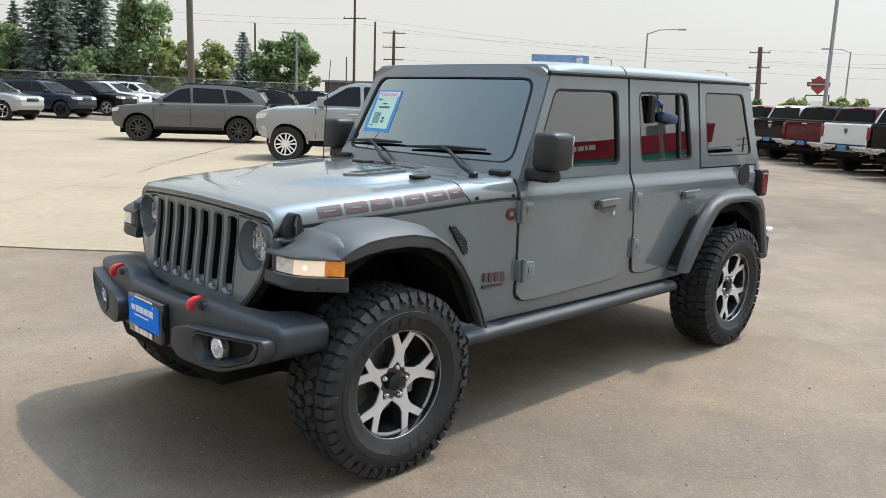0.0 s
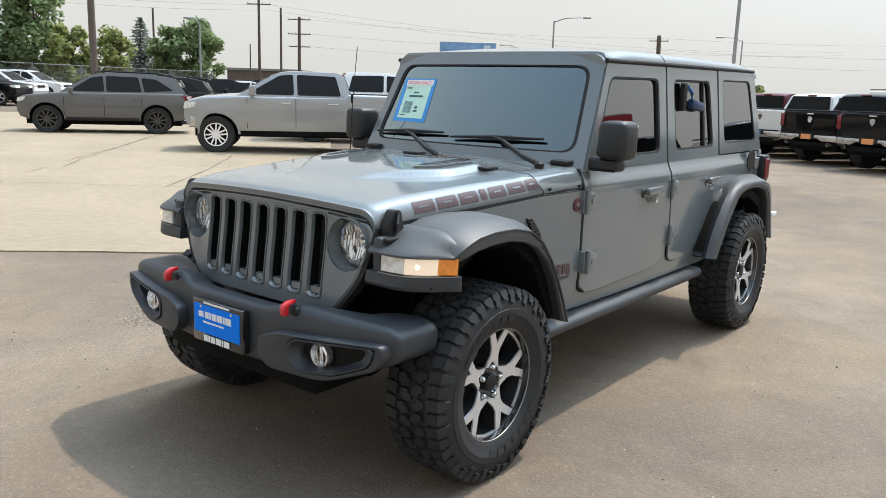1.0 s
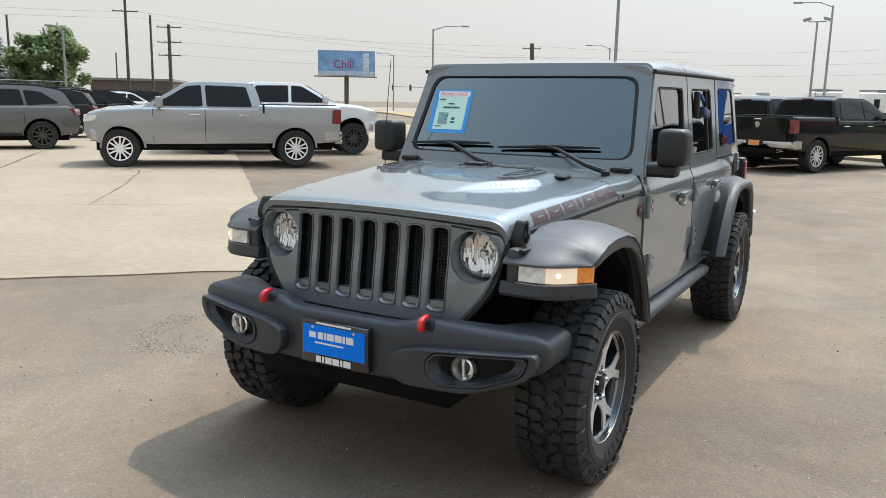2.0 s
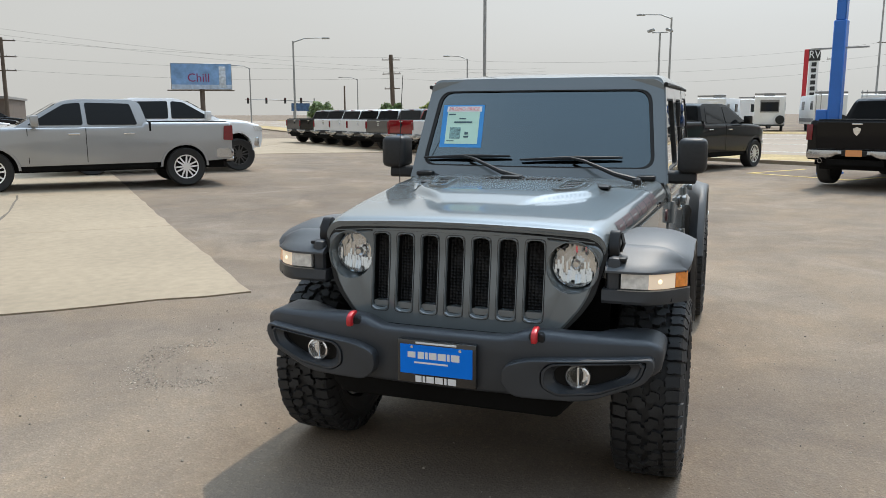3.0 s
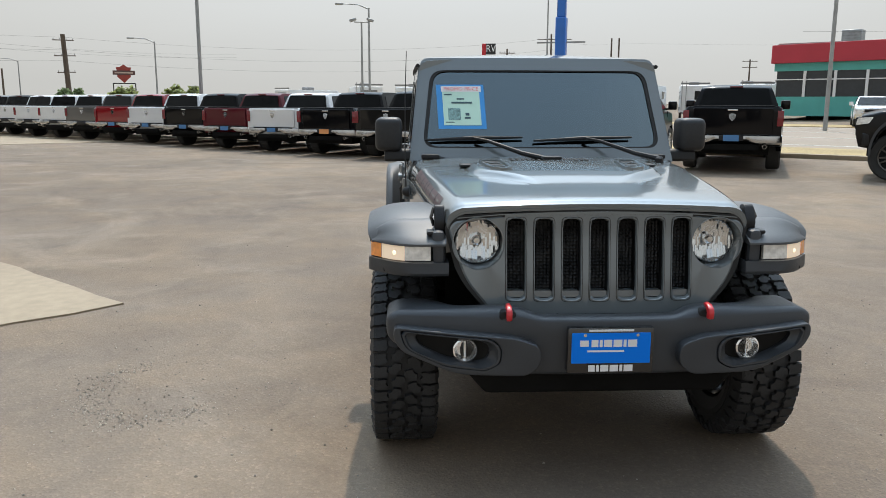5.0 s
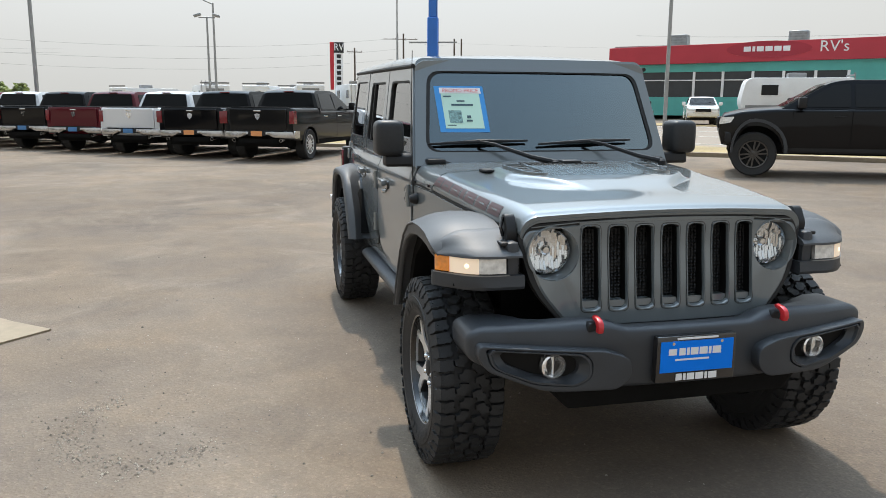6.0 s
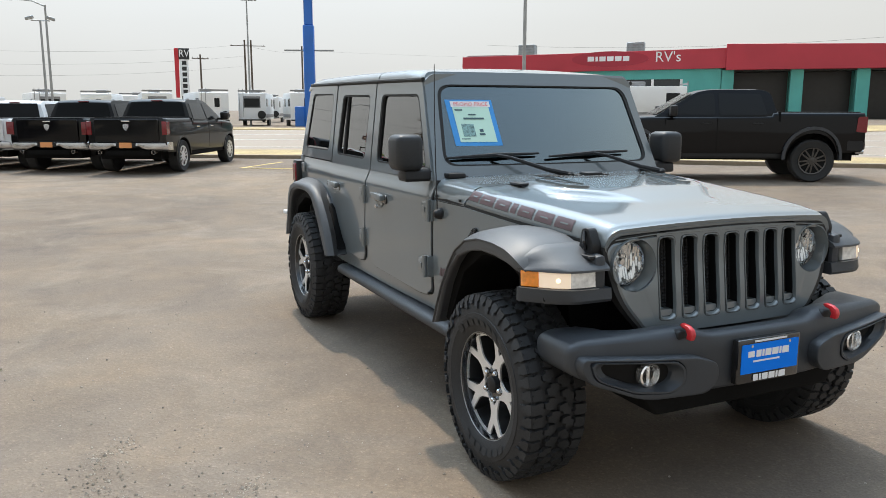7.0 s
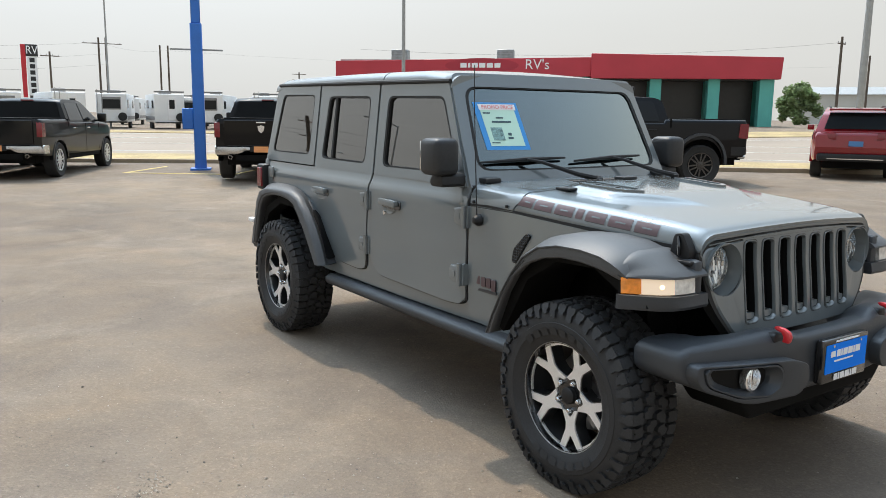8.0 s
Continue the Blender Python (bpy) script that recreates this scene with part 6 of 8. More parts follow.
def pickup(name, label, paint_mat, m, group="", rim=None, bumper=None, plate=None, lift=0.0, tyre_r=0.405, flares=False, cover=False):
    """A crew-cab pickup: origin on the ground midway between the axles, front along +x."""
    rim, bumper = rim or MACHINED, bumper or CHROME
    t = thing(name, label, "pickup truck", m, group)
    zc = tyre_r + lift
    F, R = 1.84, -1.84
    ar = tyre_r + 0.085

    def side(x, y, z):
        """Rounded flanks, drawn in at nose, tail and sill."""
        k = 1.0 - 0.035 * max(0.0, (0.62 - z) / 0.3) - 0.02 * max(0.0, (z - 1.05) / 0.35) ** 2
        k -= 0.16 * max(0.0, (x - 1.9) / 1.0) ** 2 + 0.03 * max(0.0, (-x - 2.4) / 0.6) ** 2
        if abs(x - F) < 0.75 or abs(x - R) < 0.75:
            k += 0.012 * smooth01(0.62, 0.9, z) * (1 - smooth01(1.0, 1.2, z))
        return (x, y * k, z + lift)

    lower = [(2.72, 0.62 - lift)] + [(2.82, 0.80), (2.80, 1.02), (2.68, 1.17), (2.2, 1.27), (1.35, 1.33), (-0.98, 1.34), (-1.02, 1.42), (-2.94, 1.42), (-2.97, 1.36), (-2.97, 0.72), (-2.90, 0.55)]
    lower += [(R - ar, 0.52)] + [p for p in arch(R, tyre_r, ar)][1:-1] + [(R + ar, 0.52)]
    lower += [(F - ar, 0.50)] + [p for p in arch(F, tyre_r, ar)][1:-1] + [(F + ar, 0.50)]
    bm = prism(lower, "y", -0.99, 0.99)
    bm.normal_update()
    es = [e for e in bm.edges if len(e.link_faces) == 2 and e.calc_face_angle(0) > 0.9 and all(v.co.z > 1.1 for v in e.verts) and abs(e.verts[0].co.y - e.verts[1].co.y) < 0.01]
    bmesh.ops.bevel(bm, geom=es, offset=0.07, segments=3, profile=0.5, affect="EDGES", clamp_overlap=True)
    cuts(bm, "z", (0.62, 0.75, 0.9, 1.05, 1.2, 1.3)), cuts(bm, "x", (2.6, 2.4, 2.2, 2.0, 1.6, 1.2, 0.7, 0.2, -0.4, -1.1, -1.4, -2.2, -2.5, -2.75))
    cuts(bm, "y", (-0.6, 0, 0.6))
    warp(bm, side)
    warp(bm, lambda x, y, z: (x, y, z + (0.05 * (1 - (y / 0.95) ** 2) if x > 1.3 and z > 1.15 + lift else 0)))
    part("body", bm, paint_mat, t, sharp=45)
    # cabin
    def cab(x, y, z, w=0.0):
        u = (z - 1.30) / 0.62
        return (x, y * (1.0 - 0.20 * u - 0.03 * u * u), z + lift)

    bm = prism(round_poly([(1.42, 1.30), (0.52, 1.88), (0.25, 1.93), (-0.80, 1.93), (-0.98, 1.86), (-1.12, 1.32)], [0.02, 0.3, 0.2, 0.2, 0.12, 0.02]), "y", -0.95, 0.95)
    bevel(bm, 0.06, 3, 50)
    cuts(bm, "z", (1.45, 1.6, 1.75)), cuts(bm, "y", (-0.5, 0, 0.5))
    warp(bm, cab)
    warp(bm, lambda x, y, z: (x, y, z + 0.03 * (1 - (y / 0.8) ** 2) * smooth01(1.7, 1.9, z - lift)))
    part("cabin", bm, paint_mat, t, sharp=45)
    for s in (1, -1):
        for nm, pts in (("side_window", [(1.16, 1.37), (0.46, 1.83), (0.16, 1.86), (0.14, 1.37)]), ("side_window", [(0.06, 1.37), (0.08, 1.86), (-0.78, 1.84), (-0.90, 1.37)])):
            bm = prism(round_poly(pts, 0.05, 3), "y", 0.93, 0.962)
            cuts(bm, "z", (1.45, 1.6, 1.75))
            warp(bm, cab)
            part(nm, bm, CLEAN_SIDE_GLASS, t, mirror=s < 0)
        bm = box(0.95, 1.10, 1.02, 1.24, 1.34 + lift, 1.58 + lift)
        bevel(bm, 0.035, 2)
        box(1.0, 1.06, 0.93, 1.05, 1.34 + lift, 1.39 + lift, bm)
        part("mirror", bm, paint_mat if bumper is CHROME else BLACK_PLASTIC, t, mirror=s < 0)
        for hx in (0.32, -0.72):
            part("door_handle", bevel(box(hx - 0.11, hx + 0.11, 0.975, 1.005, 1.16 + lift, 1.19 + lift), 0.01), CHROME if bumper is CHROME else BLACK_PLASTIC, t, mirror=s < 0)
        for dx in (0.10, 1.16):
            part("panel_gap", box(dx - 0.006, dx + 0.006, 0.985, 0.992, 0.56 + lift, 1.30 + lift), DARK_UNDER, t, mirror=s < 0)
        bm = prism(round_poly([(-2.97, 0.98), (-2.73, 1.00), (-2.76, 1.33), (-2.97, 1.34)], 0.03, 2), "y", 0.868, 0.985)
        warp(bm, lambda x, y, z: (x - 0.022, y + 0.004, z + lift))
        part("tail_light", bm, RED_LENS, t, mirror=s < 0)
        bm = prism(round_poly([(2.50, 1.02), (2.83, 0.98), (2.79, 1.13), (2.40, 1.15)], 0.03, 2), "y", 0.55, 0.99)
        cuts(bm, "x", (2.5, 2.6, 2.7, 2.76)), cuts(bm, "y", (0.65, 0.75, 0.85))
        warp(bm, lambda x, y, z: (x, y * 1.012, z))
        warp(bm, side)
        part("headlight", bm, CLEAR_LENS, t, mirror=s < 0)
        part("sill", bevel(box(-1.25, 1.3, 0.86, 0.955, 0.40 + lift, 0.52 + lift), 0.02), BLACK_PLASTIC if bumper is not CHROME else DARK_UNDER, t, mirror=s < 0)
        for wx in (F, R):
            far_wheel(tyre_r, 0.28, tyre_r * 0.64, rim, 6, t, wx, s * 0.86, tyre_r)
            part("wheel_well", prism(arch(wx, tyre_r, ar + 0.03) + [(wx + ar + 0.03, 0.42), (wx - ar - 0.03, 0.42)], "y", 0.50, 0.70), DARK_UNDER, t, mirror=s < 0).location.z = lift
            if flares:
                rr = [(1.0, 0.985), (1.0, 1.055), (0.90, 1.055), (0.90, 0.97)]
                rings = []
                for k in range(15):
                    a = radians(185 - 190 * k / 14)
                    rings.append([(wx + (ar + 0.10) * q * math.cos(a), yy, zc + (ar + 0.10) * q * math.sin(a)) for q, yy in rr])
                part("wheel_flare", loft(rings), FLARE, t, mirror=s < 0)
            else:
                rings = []
                for k in range(15):
                    a = radians(178 - 176 * k / 14)
                    rings.append([(wx + q * math.cos(a), yy, zc + q * math.sin(a)) for q, yy in ((ar + 0.045, 0.985), (ar + 0.035, 1.006), (ar - 0.004, 1.006), (ar - 0.004, 0.90))])
                part("wheel_lip", loft(rings), paint_mat, t, mirror=s < 0)
    part("cab_gap", box(-1.16, -1.12, -0.985, 0.985, 0.60 + lift, 1.425 + lift), DARK_UNDER, t)
    # screens
    bm = bmesh.new()
    def screen(pts, bm, d):
        v = [bm.verts.new(p) for p in pts]
        f = bm.faces.new(v)
        bmesh.ops.solidify(bm, geom=[f], thickness=d)
    screen([(1.33, -0.82, 1.39 + lift), (1.33, 0.82, 1.39 + lift), (0.60, 0.70, 1.87 + lift), (0.60, -0.70, 1.87 + lift)], bm, -0.03)
    part("windscreen", bm, CLEAN_SIDE_GLASS, t)
    bm = bmesh.new()
    screen([(-1.125, 0.80, 1.42 + lift), (-1.125, -0.80, 1.42 + lift), (-0.995, -0.68, 1.86 + lift), (-0.995, 0.68, 1.86 + lift)], bm, -0.03)
    part("rear_window", bm, CLEAN_SIDE_GLASS, t)
    part("brake_light", box(-1.00, -0.94, -0.14, 0.14, 1.885 + lift, 1.915 + lift), RED_LENS, t)
    # tail
    bm = prism(round_poly([(-0.79, 0.80), (0.79, 0.80), (0.79, 1.39), (-0.79, 1.39)], 0.03, 2), "x", -3.0, -2.96)
    warp(bm, lambda x, y, z: (x - 0.02 * smooth01(1.25, 1.38, z), y, z + lift))
    gate = part("tailgate", bevel(bm, 0.008, 1), paint_mat, t)
    badge = prism([(-0.075, 1.25), (0, 1.28), (0.075, 1.25), (0.06, 1.16), (0, 1.09), (-0.06, 1.16)], "x", -3.03, -3.0)
    warp(badge, lambda x, y, z: (x, y, z + lift))
    part("badge", badge, CHROME if bumper is CHROME else DULL_METAL, gate)
    part("gate_handle", bevel(box(-3.035, -3.0, -0.10, 0.10, 1.325 + lift, 1.36 + lift), 0.008), CHROME if bumper is CHROME else BLACK_PLASTIC, gate)
    for y0, y1 in ((-0.72, -0.50), (0.42, 0.72)):
        part("badge_bar", box(-3.008, -2.995, y0, y1, 1.13 + lift, 1.155 + lift), DULL_METAL, gate)
    rings = []
    for k in range(-12, 13):
        y = 0.99 * k / 12
        back = (0.13 * max(0.0, (abs(y) - 0.55) / 0.44) ** 2) if abs(y) < 0.985 else 0.16
        zl = 0.585 + 0.075 * (1 - smooth01(0.34, 0.46, abs(y)))
        rings.append([(px + back, y, pz + lift) for px, pz in ((-2.74, zl), (-3.05, zl), (-3.09, zl + 0.03), (-3.10, 0.70), (-3.085, 0.765), (-3.045, 0.792), (-2.74, 0.792))])
    rb = part("rear_bumper", loft(rings), FAR_CHROME if bumper is CHROME else bumper, t)
    part("step_pad", box(-3.06, -2.95, -0.72, 0.72, 0.793 + lift, 0.806 + lift), BLACK_PLASTIC, rb)
    part("hitch_bar", box(-3.04, -2.93, -0.55, 0.55, 0.46 + lift, 0.575 + lift), DARK_UNDER, rb)
    pl = part("plate_recess", bevel(box(-3.112, -3.06, -0.24, 0.24, 0.655 + lift, 0.775 + lift), 0.008, 1), BLACK_PLASTIC, rb)
    if plate:
        part("plate", box(-3.122, -3.113, -0.155, 0.155, 0.645 + lift, 0.785 + lift), plate, pl)
    for s in (1, -1):
        part("exhaust_tip", lathe([(0.034, -2.96), (0.038, -3.08), (0.046, -3.08), (0.046, -2.90)], 14, "x", (0, s * 0.66, 0.535 + lift), caps=False), FAR_CHROME, t)
    # nose
    bm = prism(round_poly([(-0.97, 0.55), (0.97, 0.55), (0.97, 0.82), (0.6, 0.86), (-0.6, 0.86), (-0.97, 0.82)], 0.05, 3), "x", 2.55, 2.92)
    warp(bm, lambda x, y, z: (x - 0.30 * (abs(y) / 0.97) ** 3, y * 0.97, z + lift))
    part("front_bumper", bevel(bm, 0.03, 2), FAR_CHROME if bumper is CHROME else bumper, t)
    gr = part("grille", bevel(box(2.78, 2.86, -0.52, 0.52, 0.88 + lift, 1.14 + lift), 0.03), bumper if bumper is CHROME else BLACK_PLASTIC, t)
    part("grille_mesh", box(2.855, 2.866, -0.46, 0.46, 0.91 + lift, 1.11 + lift), MESH_BLACK, gr)
    # load bed: the dark well, or its soft cover
    part("bed_cover" if cover else "bed_liner", bevel(box(-2.90, -1.16, -0.80, 0.80, 1.405 + lift, 1.445 + lift), 0.012), BLACK_PLASTIC if cover else DARK_UNDER, t)
    # underside
    part("chassis", box(-2.8, 2.5, -0.75, 0.75, 0.36 + lift, 0.58 + lift), DARK_UNDER, t)
    # short overhangs at nose and tail
    for ob in t.children_recursive:
        if ob.name.split(".")[0] in ("wheel", "rim", "rim_face"):
            continue
        for v in ob.data.vertices:
            if v.co.x > 1.9:
                v.co.x = 1.9 + (v.co.x - 1.9) * 0.68
            elif v.co.x < -1.9:
                v.co.x = -1.9 + (v.co.x + 1.9) * 0.88
            if v.co.z > 0.62 and ob.name.split(".")[0] not in ("wheel_lip", "wheel_flare", "wheel_well"):
                v.co.z = 0.62 + (v.co.z - 0.62) * 0.915
    return t


def suv(name, label, paint_mat, m, rim, plate=None, group=""):
    """A mid-size SUV: origin on the ground midway between the axles, front along +x."""
    t = thing(name, label, "car", m, group)
    F, R, tr = 1.458, -1.458, 0.385
    ar = tr + 0.075
    low = [(2.28, 0.45), (2.40, 0.62), (2.36, 0.90), (2.16, 1.02), (1.1, 1.14), (-2.2, 1.18), (-2.36, 1.05), (-2.42, 0.75), (-2.34, 0.45)]
    low += [(R - ar, 0.38)] + arch(R, tr, ar)[1:-1] + [(R + ar, 0.38), (F - ar, 0.38)] + arch(F, tr, ar)[1:-1] + [(F + ar, 0.38)]

    def side(x, y, z):
        k = 1 - 0.05 * max(0, (0.55 - z) / 0.2) - 0.05 * max(0, (z - 0.9) / 0.26) ** 2
        k -= 0.22 * max(0, (x - 1.6) / 0.8) ** 2 + 0.10 * max(0, (-x - 1.9) / 0.5) ** 2
        return (x, y * k, z)

    bm = prism(low, "y", -0.965, 0.965)
    bm.normal_update()
    es = [e for e in bm.edges if len(e.link_faces) == 2 and e.calc_face_angle(0) > 0.9 and all(v.co.z > 0.85 for v in e.verts) and abs(e.verts[0].co.y - e.verts[1].co.y) < 0.01]
    bmesh.ops.bevel(bm, geom=es, offset=0.06, segments=3, profile=0.5, affect="EDGES", clamp_overlap=True)
    cuts(bm, "z", (0.5, 0.62, 0.75, 0.9, 1.02)), cuts(bm, "x", (2.3, 2.15, 2.0, 1.8, 1.6, 1.0, 0.5, 0, -0.5, -1, -1.9, -2.1, -2.3)), cuts(bm, "y", (-0.5, 0, 0.5))
    part("body", warp(bm, side), paint_mat, t, sharp=45)

    def cab(x, y, z):
        u = (z - 1.08) / 0.65
        return (x, y * (1 - 0.20 * u - 0.05 * u * u), z)

    bm = prism(round_poly([(1.16, 1.10), (0.32, 1.62), (-0.10, 1.715), (-1.35, 1.70), (-1.98, 1.58), (-2.30, 1.10)], [0.02, 0.3, 0.3, 0.3, 0.12, 0.02]), "y", -0.90, 0.90)
    bevel(bm, 0.06, 3, 50)
    cuts(bm, "z", (1.2, 1.35, 1.5)), cuts(bm, "y", (-0.5, 0, 0.5))
    part("cabin", warp(bm, cab), paint_mat, t, sharp=45)
    for s in (1, -1):
        for pts in ([(0.86, 1.18), (0.30, 1.55), (-0.02, 1.61), (-0.06, 1.18)], [(-0.12, 1.18), (-0.10, 1.615), (-0.96, 1.60), (-1.06, 1.19)], [(-1.13, 1.19), (-1.04, 1.59), (-1.46, 1.55), (-1.92, 1.25)]):
            bm = prism(round_poly(pts, 0.05, 3), "y", 0.88, 0.912)
            cuts(bm, "z", (1.25, 1.4, 1.5))
            part("side_window", warp(bm, cab), CLEAN_SIDE_GLASS, t, mirror=s < 0)
        bm = bevel(box(0.72, 0.86, 0.95, 1.12, 1.12, 1.27), 0.03)
        part("mirror", bm, paint_mat, t, mirror=s < 0)
        part("sill", bevel(box(-0.98, 0.98, 0.88, 0.945, 0.36, 0.47), 0.02), BLACK_PLASTIC, t, mirror=s < 0)
        for hx in (0.12, -0.90):
            part("door_handle", bevel(box(hx - 0.10, hx + 0.10, 0.945, 0.972, 0.97, 1.0), 0.008), paint_mat, t, mirror=s < 0)
        for dx in (-0.05, 1.0, -1.05):
            part("panel_gap", box(dx - 0.005, dx + 0.005, 0.955, 0.967, 0.50, 1.0), DARK_UNDER, t, mirror=s < 0)
        bm = prism(round_poly([(-2.38, 0.93), (-1.95, 0.99), (-1.98, 1.10), (-2.36, 1.10)], 0.03, 2), "y", 0.45, 0.955)
        part("tail_light", warp(bm, lambda x, y, z: (x - 0.045 + 0.12 * max(0, (y - 0.5) / 0.45) ** 2, y * 0.955, z)), RED_LENS, t, mirror=s < 0)
        bm = prism(round_poly([(2.12, 0.88), (2.40, 0.84), (2.34, 0.96), (2.02, 0.99)], 0.03, 2), "y", 0.42, 0.965)
        cuts(bm, "x", (2.1, 2.2, 2.3)), cuts(bm, "y", (0.6, 0.75, 0.88))
        warp(bm, lambda x, y, z: (x, y * 1.012, z))
        part("headlight", warp(bm, side), CLEAR_LENS, t, mirror=s < 0)
        for wx in (F, R):
            far_wheel(tr, 0.26, tr * 0.70, rim, 10 if rim is GLOSS_BLACK else 5, t, wx, s * 0.82, tr)
            part("wheel_well", prism(arch(wx, tr, ar + 0.03) + [(wx + ar + 0.03, 0.30), (wx - ar - 0.03, 0.30)], "y", 0.45, 0.66), DARK_UNDER, t, mirror=s < 0)
            rings = []
            for k in range(15):
                a = radians(180 - 180 * k / 14)
                rings.append([(wx + q * math.cos(a), yy, tr + q * math.sin(a)) for q, yy in ((ar + 0.035, 0.955), (ar + 0.028, 0.975), (ar - 0.004, 0.975), (ar - 0.004, 0.86))])
            part("wheel_lip", loft(rings), paint_mat, t, mirror=s < 0)

    def screen(pts, d):
        bm = bmesh.new()
        f = bm.faces.new([bm.verts.new(p) for p in pts])
        bmesh.ops.solidify(bm, geom=[f], thickness=d)
        return bm

    part("windscreen", screen([(1.10, -0.76, 1.16), (1.10, 0.76, 1.16), (0.40, 0.62, 1.595), (0.40, -0.62, 1.595)], -0.03), CLEAN_SIDE_GLASS, t)
    part("rear_window", screen([(-2.31, 0.70, 1.18), (-2.31, -0.70, 1.18), (-2.085, -0.60, 1.56), (-2.085, 0.60, 1.56)], -0.035), CLEAN_SIDE_GLASS, t)
    part("roof_spoiler", bevel(box(-2.22, -1.9, -0.62, 0.62, 1.62, 1.665), 0.015), paint_mat, t)
    for s in (1, -1):
        part("roof_rail", tube([(0.2, s * 0.60, 1.70), (0.1, s * 0.61, 1.745), (-1.5, s * 0.60, 1.73), (-1.65, s * 0.59, 1.68)], 0.018), BLACK_PLASTIC, t)
    bp = part("rear_bumper", bevel(box(-2.46, -2.3, -0.82, 0.82, 0.42, 0.60), 0.04, 2), BLACK_PLASTIC, t)
    part("chrome_strip", box(-2.475, -2.45, -0.60, 0.60, 0.47, 0.49), CHROME, bp)
    part("grille", bevel(box(2.30, 2.405, -0.40, 0.40, 0.78, 0.93), 0.03), GLOSS_BLACK, t)
    if plate:
        part("plate", box(-2.452, -2.435, -0.155, 0.155, 0.78, 0.90), plate, t)
    part("chassis", box(-2.1, 2.1, -0.7, 0.7, 0.24, 0.45), DARK_UNDER, t)
    # short nose
    for ob in t.children_recursive:
        if ob.name.split(".")[0] in ("wheel", "rim", "rim_face", "wheel_lip", "wheel_well"):
            continue
        for v in ob.data.vertices:
            if v.co.x > 1.85:
                v.co.x = 1.85 + (v.co.x - 1.85) * 0.72
    return t


P_SILVER = paint("silver_paint", (0.33, 0.335, 0.34), 0.30, 0.35)
P_WHITE = paint("white_paint", (0.70, 0.71, 0.72), 0.35)
P_BLACK = paint("black_paint", (0.004, 0.004, 0.005), 0.28, 0.0, 0.3)
P_DARK = paint("charcoal_paint", (0.012, 0.012, 0.012), 0.30, 0.0, 0.35)
P_GREY = paint("granite_grey_paint", (0.10, 0.098, 0.095), 0.32)
P_MAROON = paint("maroon_paint", (0.085, 0.008, 0.014), 0.30, 0.0, 0.4)
P_RED = paint("red_paint", (0.22, 0.005, 0.010), 0.30)
P_NAVY = paint("navy_paint", (0.012, 0.02, 0.04), 0.30, 0.0, 0.6)


def at_rear(x, y, az, dz=0.0):
    """The pose of a pickup whose rear axle's middle stands at (x, y), heading az degrees."""
    hx, hy = math.cos(radians(az)), math.sin(radians(az))
    cx, cy = x + 1.84 * hx, y + 1.84 * hy
    return pose(cx, cy, ground_z(cx, cy) + dz, 0, 0, az)


def on_ground(x, y, az):
    return pose(x, y, ground_z(x, y), 0, 0, az)


pickup("pickup_truck", "silver crew-cab pickup with bright wheels, parked half on the concrete", P_SILVER, on_ground(-10.05, -11.85, -41.5), cover=True)
pickup("pickup_truck", "white heavy-duty pickup with black bumper behind the silver one", P_WHITE, on_ground(-14.2, -13.3, 138.5), bumper=CHROME, rim=RIM_GREY, lift=0.10, tyre_r=0.43)
pickup("pickup_truck", "black crew-cab pickup with orange paper plate and chrome bumper", P_BLACK, at_rear(-15.1, 3.95, 153), "row of parked pickups", plate=PLATE_ORANGE)
pickup("pickup_truck", "black crew-cab pickup with blue plate beside the blue sign pole", P_BLACK, at_rear(-13.8, 6.5, 156), "row of parked pickups", plate=PLATE_BLUE)
ROW = [("dark charcoal", P_DARK, PLATE_ORANGE), ("black", P_BLACK, PLATE_ORANGE), ("white", P_WHITE, PLATE_BLUE), ("maroon", P_MAROON, PLATE_BLUE), ("black", P_BLACK, PLATE_BLUE), ("white", P_WHITE, PLATE_BLUE), ("red", P_RED, PLATE_BLUE), ("grey", P_GREY, None), ("white", P_WHITE, None), ("white", P_WHITE, None), ("white", P_WHITE, None), ("charcoal", P_DARK, None), ("grey", P_GREY, None)]
made_row = {}
for k, (word, pm, pl) in enumerate(ROW):
    x, y = -18.75 - 1.58 * k, -0.75 - 1.75 * k
    key = (word, pl.name if pl else "")
    if key in made_row:
        copy_thing(made_row[key], at_rear(x, y, 152))
    else:
        made_row[key] = pickup("pickup_truck", word + " crew-cab pickup in the row, tailgate towards the lot", pm, at_rear(x, y, 152), "row of parked pickups", plate=pl)
pickup("pickup_truck", "black off-road pickup with wide wheel flares and black wheels", P_BLACK, on_ground(-10.64, 10.41, -122), rim=GLOSS_BLACK, bumper=BLACK_PLASTIC, lift=0.08, tyre_r=0.44, flares=True)
suv("suv", "dark grey SUV with black wheels on the concrete slab", P_GREY, on_ground(-9.65, -19.95, -36), GLOSS_BLACK)
suv("suv", "red SUV with dark roof and blue plate, seen from behind", P_RED, on_ground(-8.84, 17.65, 120), MACHINED, PLATE_BLUE)

# ---- trees ----
BARK = surface("bark", (0.10, 0.075, 0.055), 0.9, vary=0.25, scale=6, fine=0.2, bump=0.5, bump_scale=30)
# leaf and needle colours lifted to stand in for smoke haze
LEAF_DARK = leaves("dark_green_leaves", (0.20, 0.27, 0.12))
LEAF_LIGHT = leaves("light_green_leaves", (0.29, 0.33, 0.12))
HAZED_NEEDLES = leaves("hazed_blue_green_needles", (0.20, 0.235, 0.205))


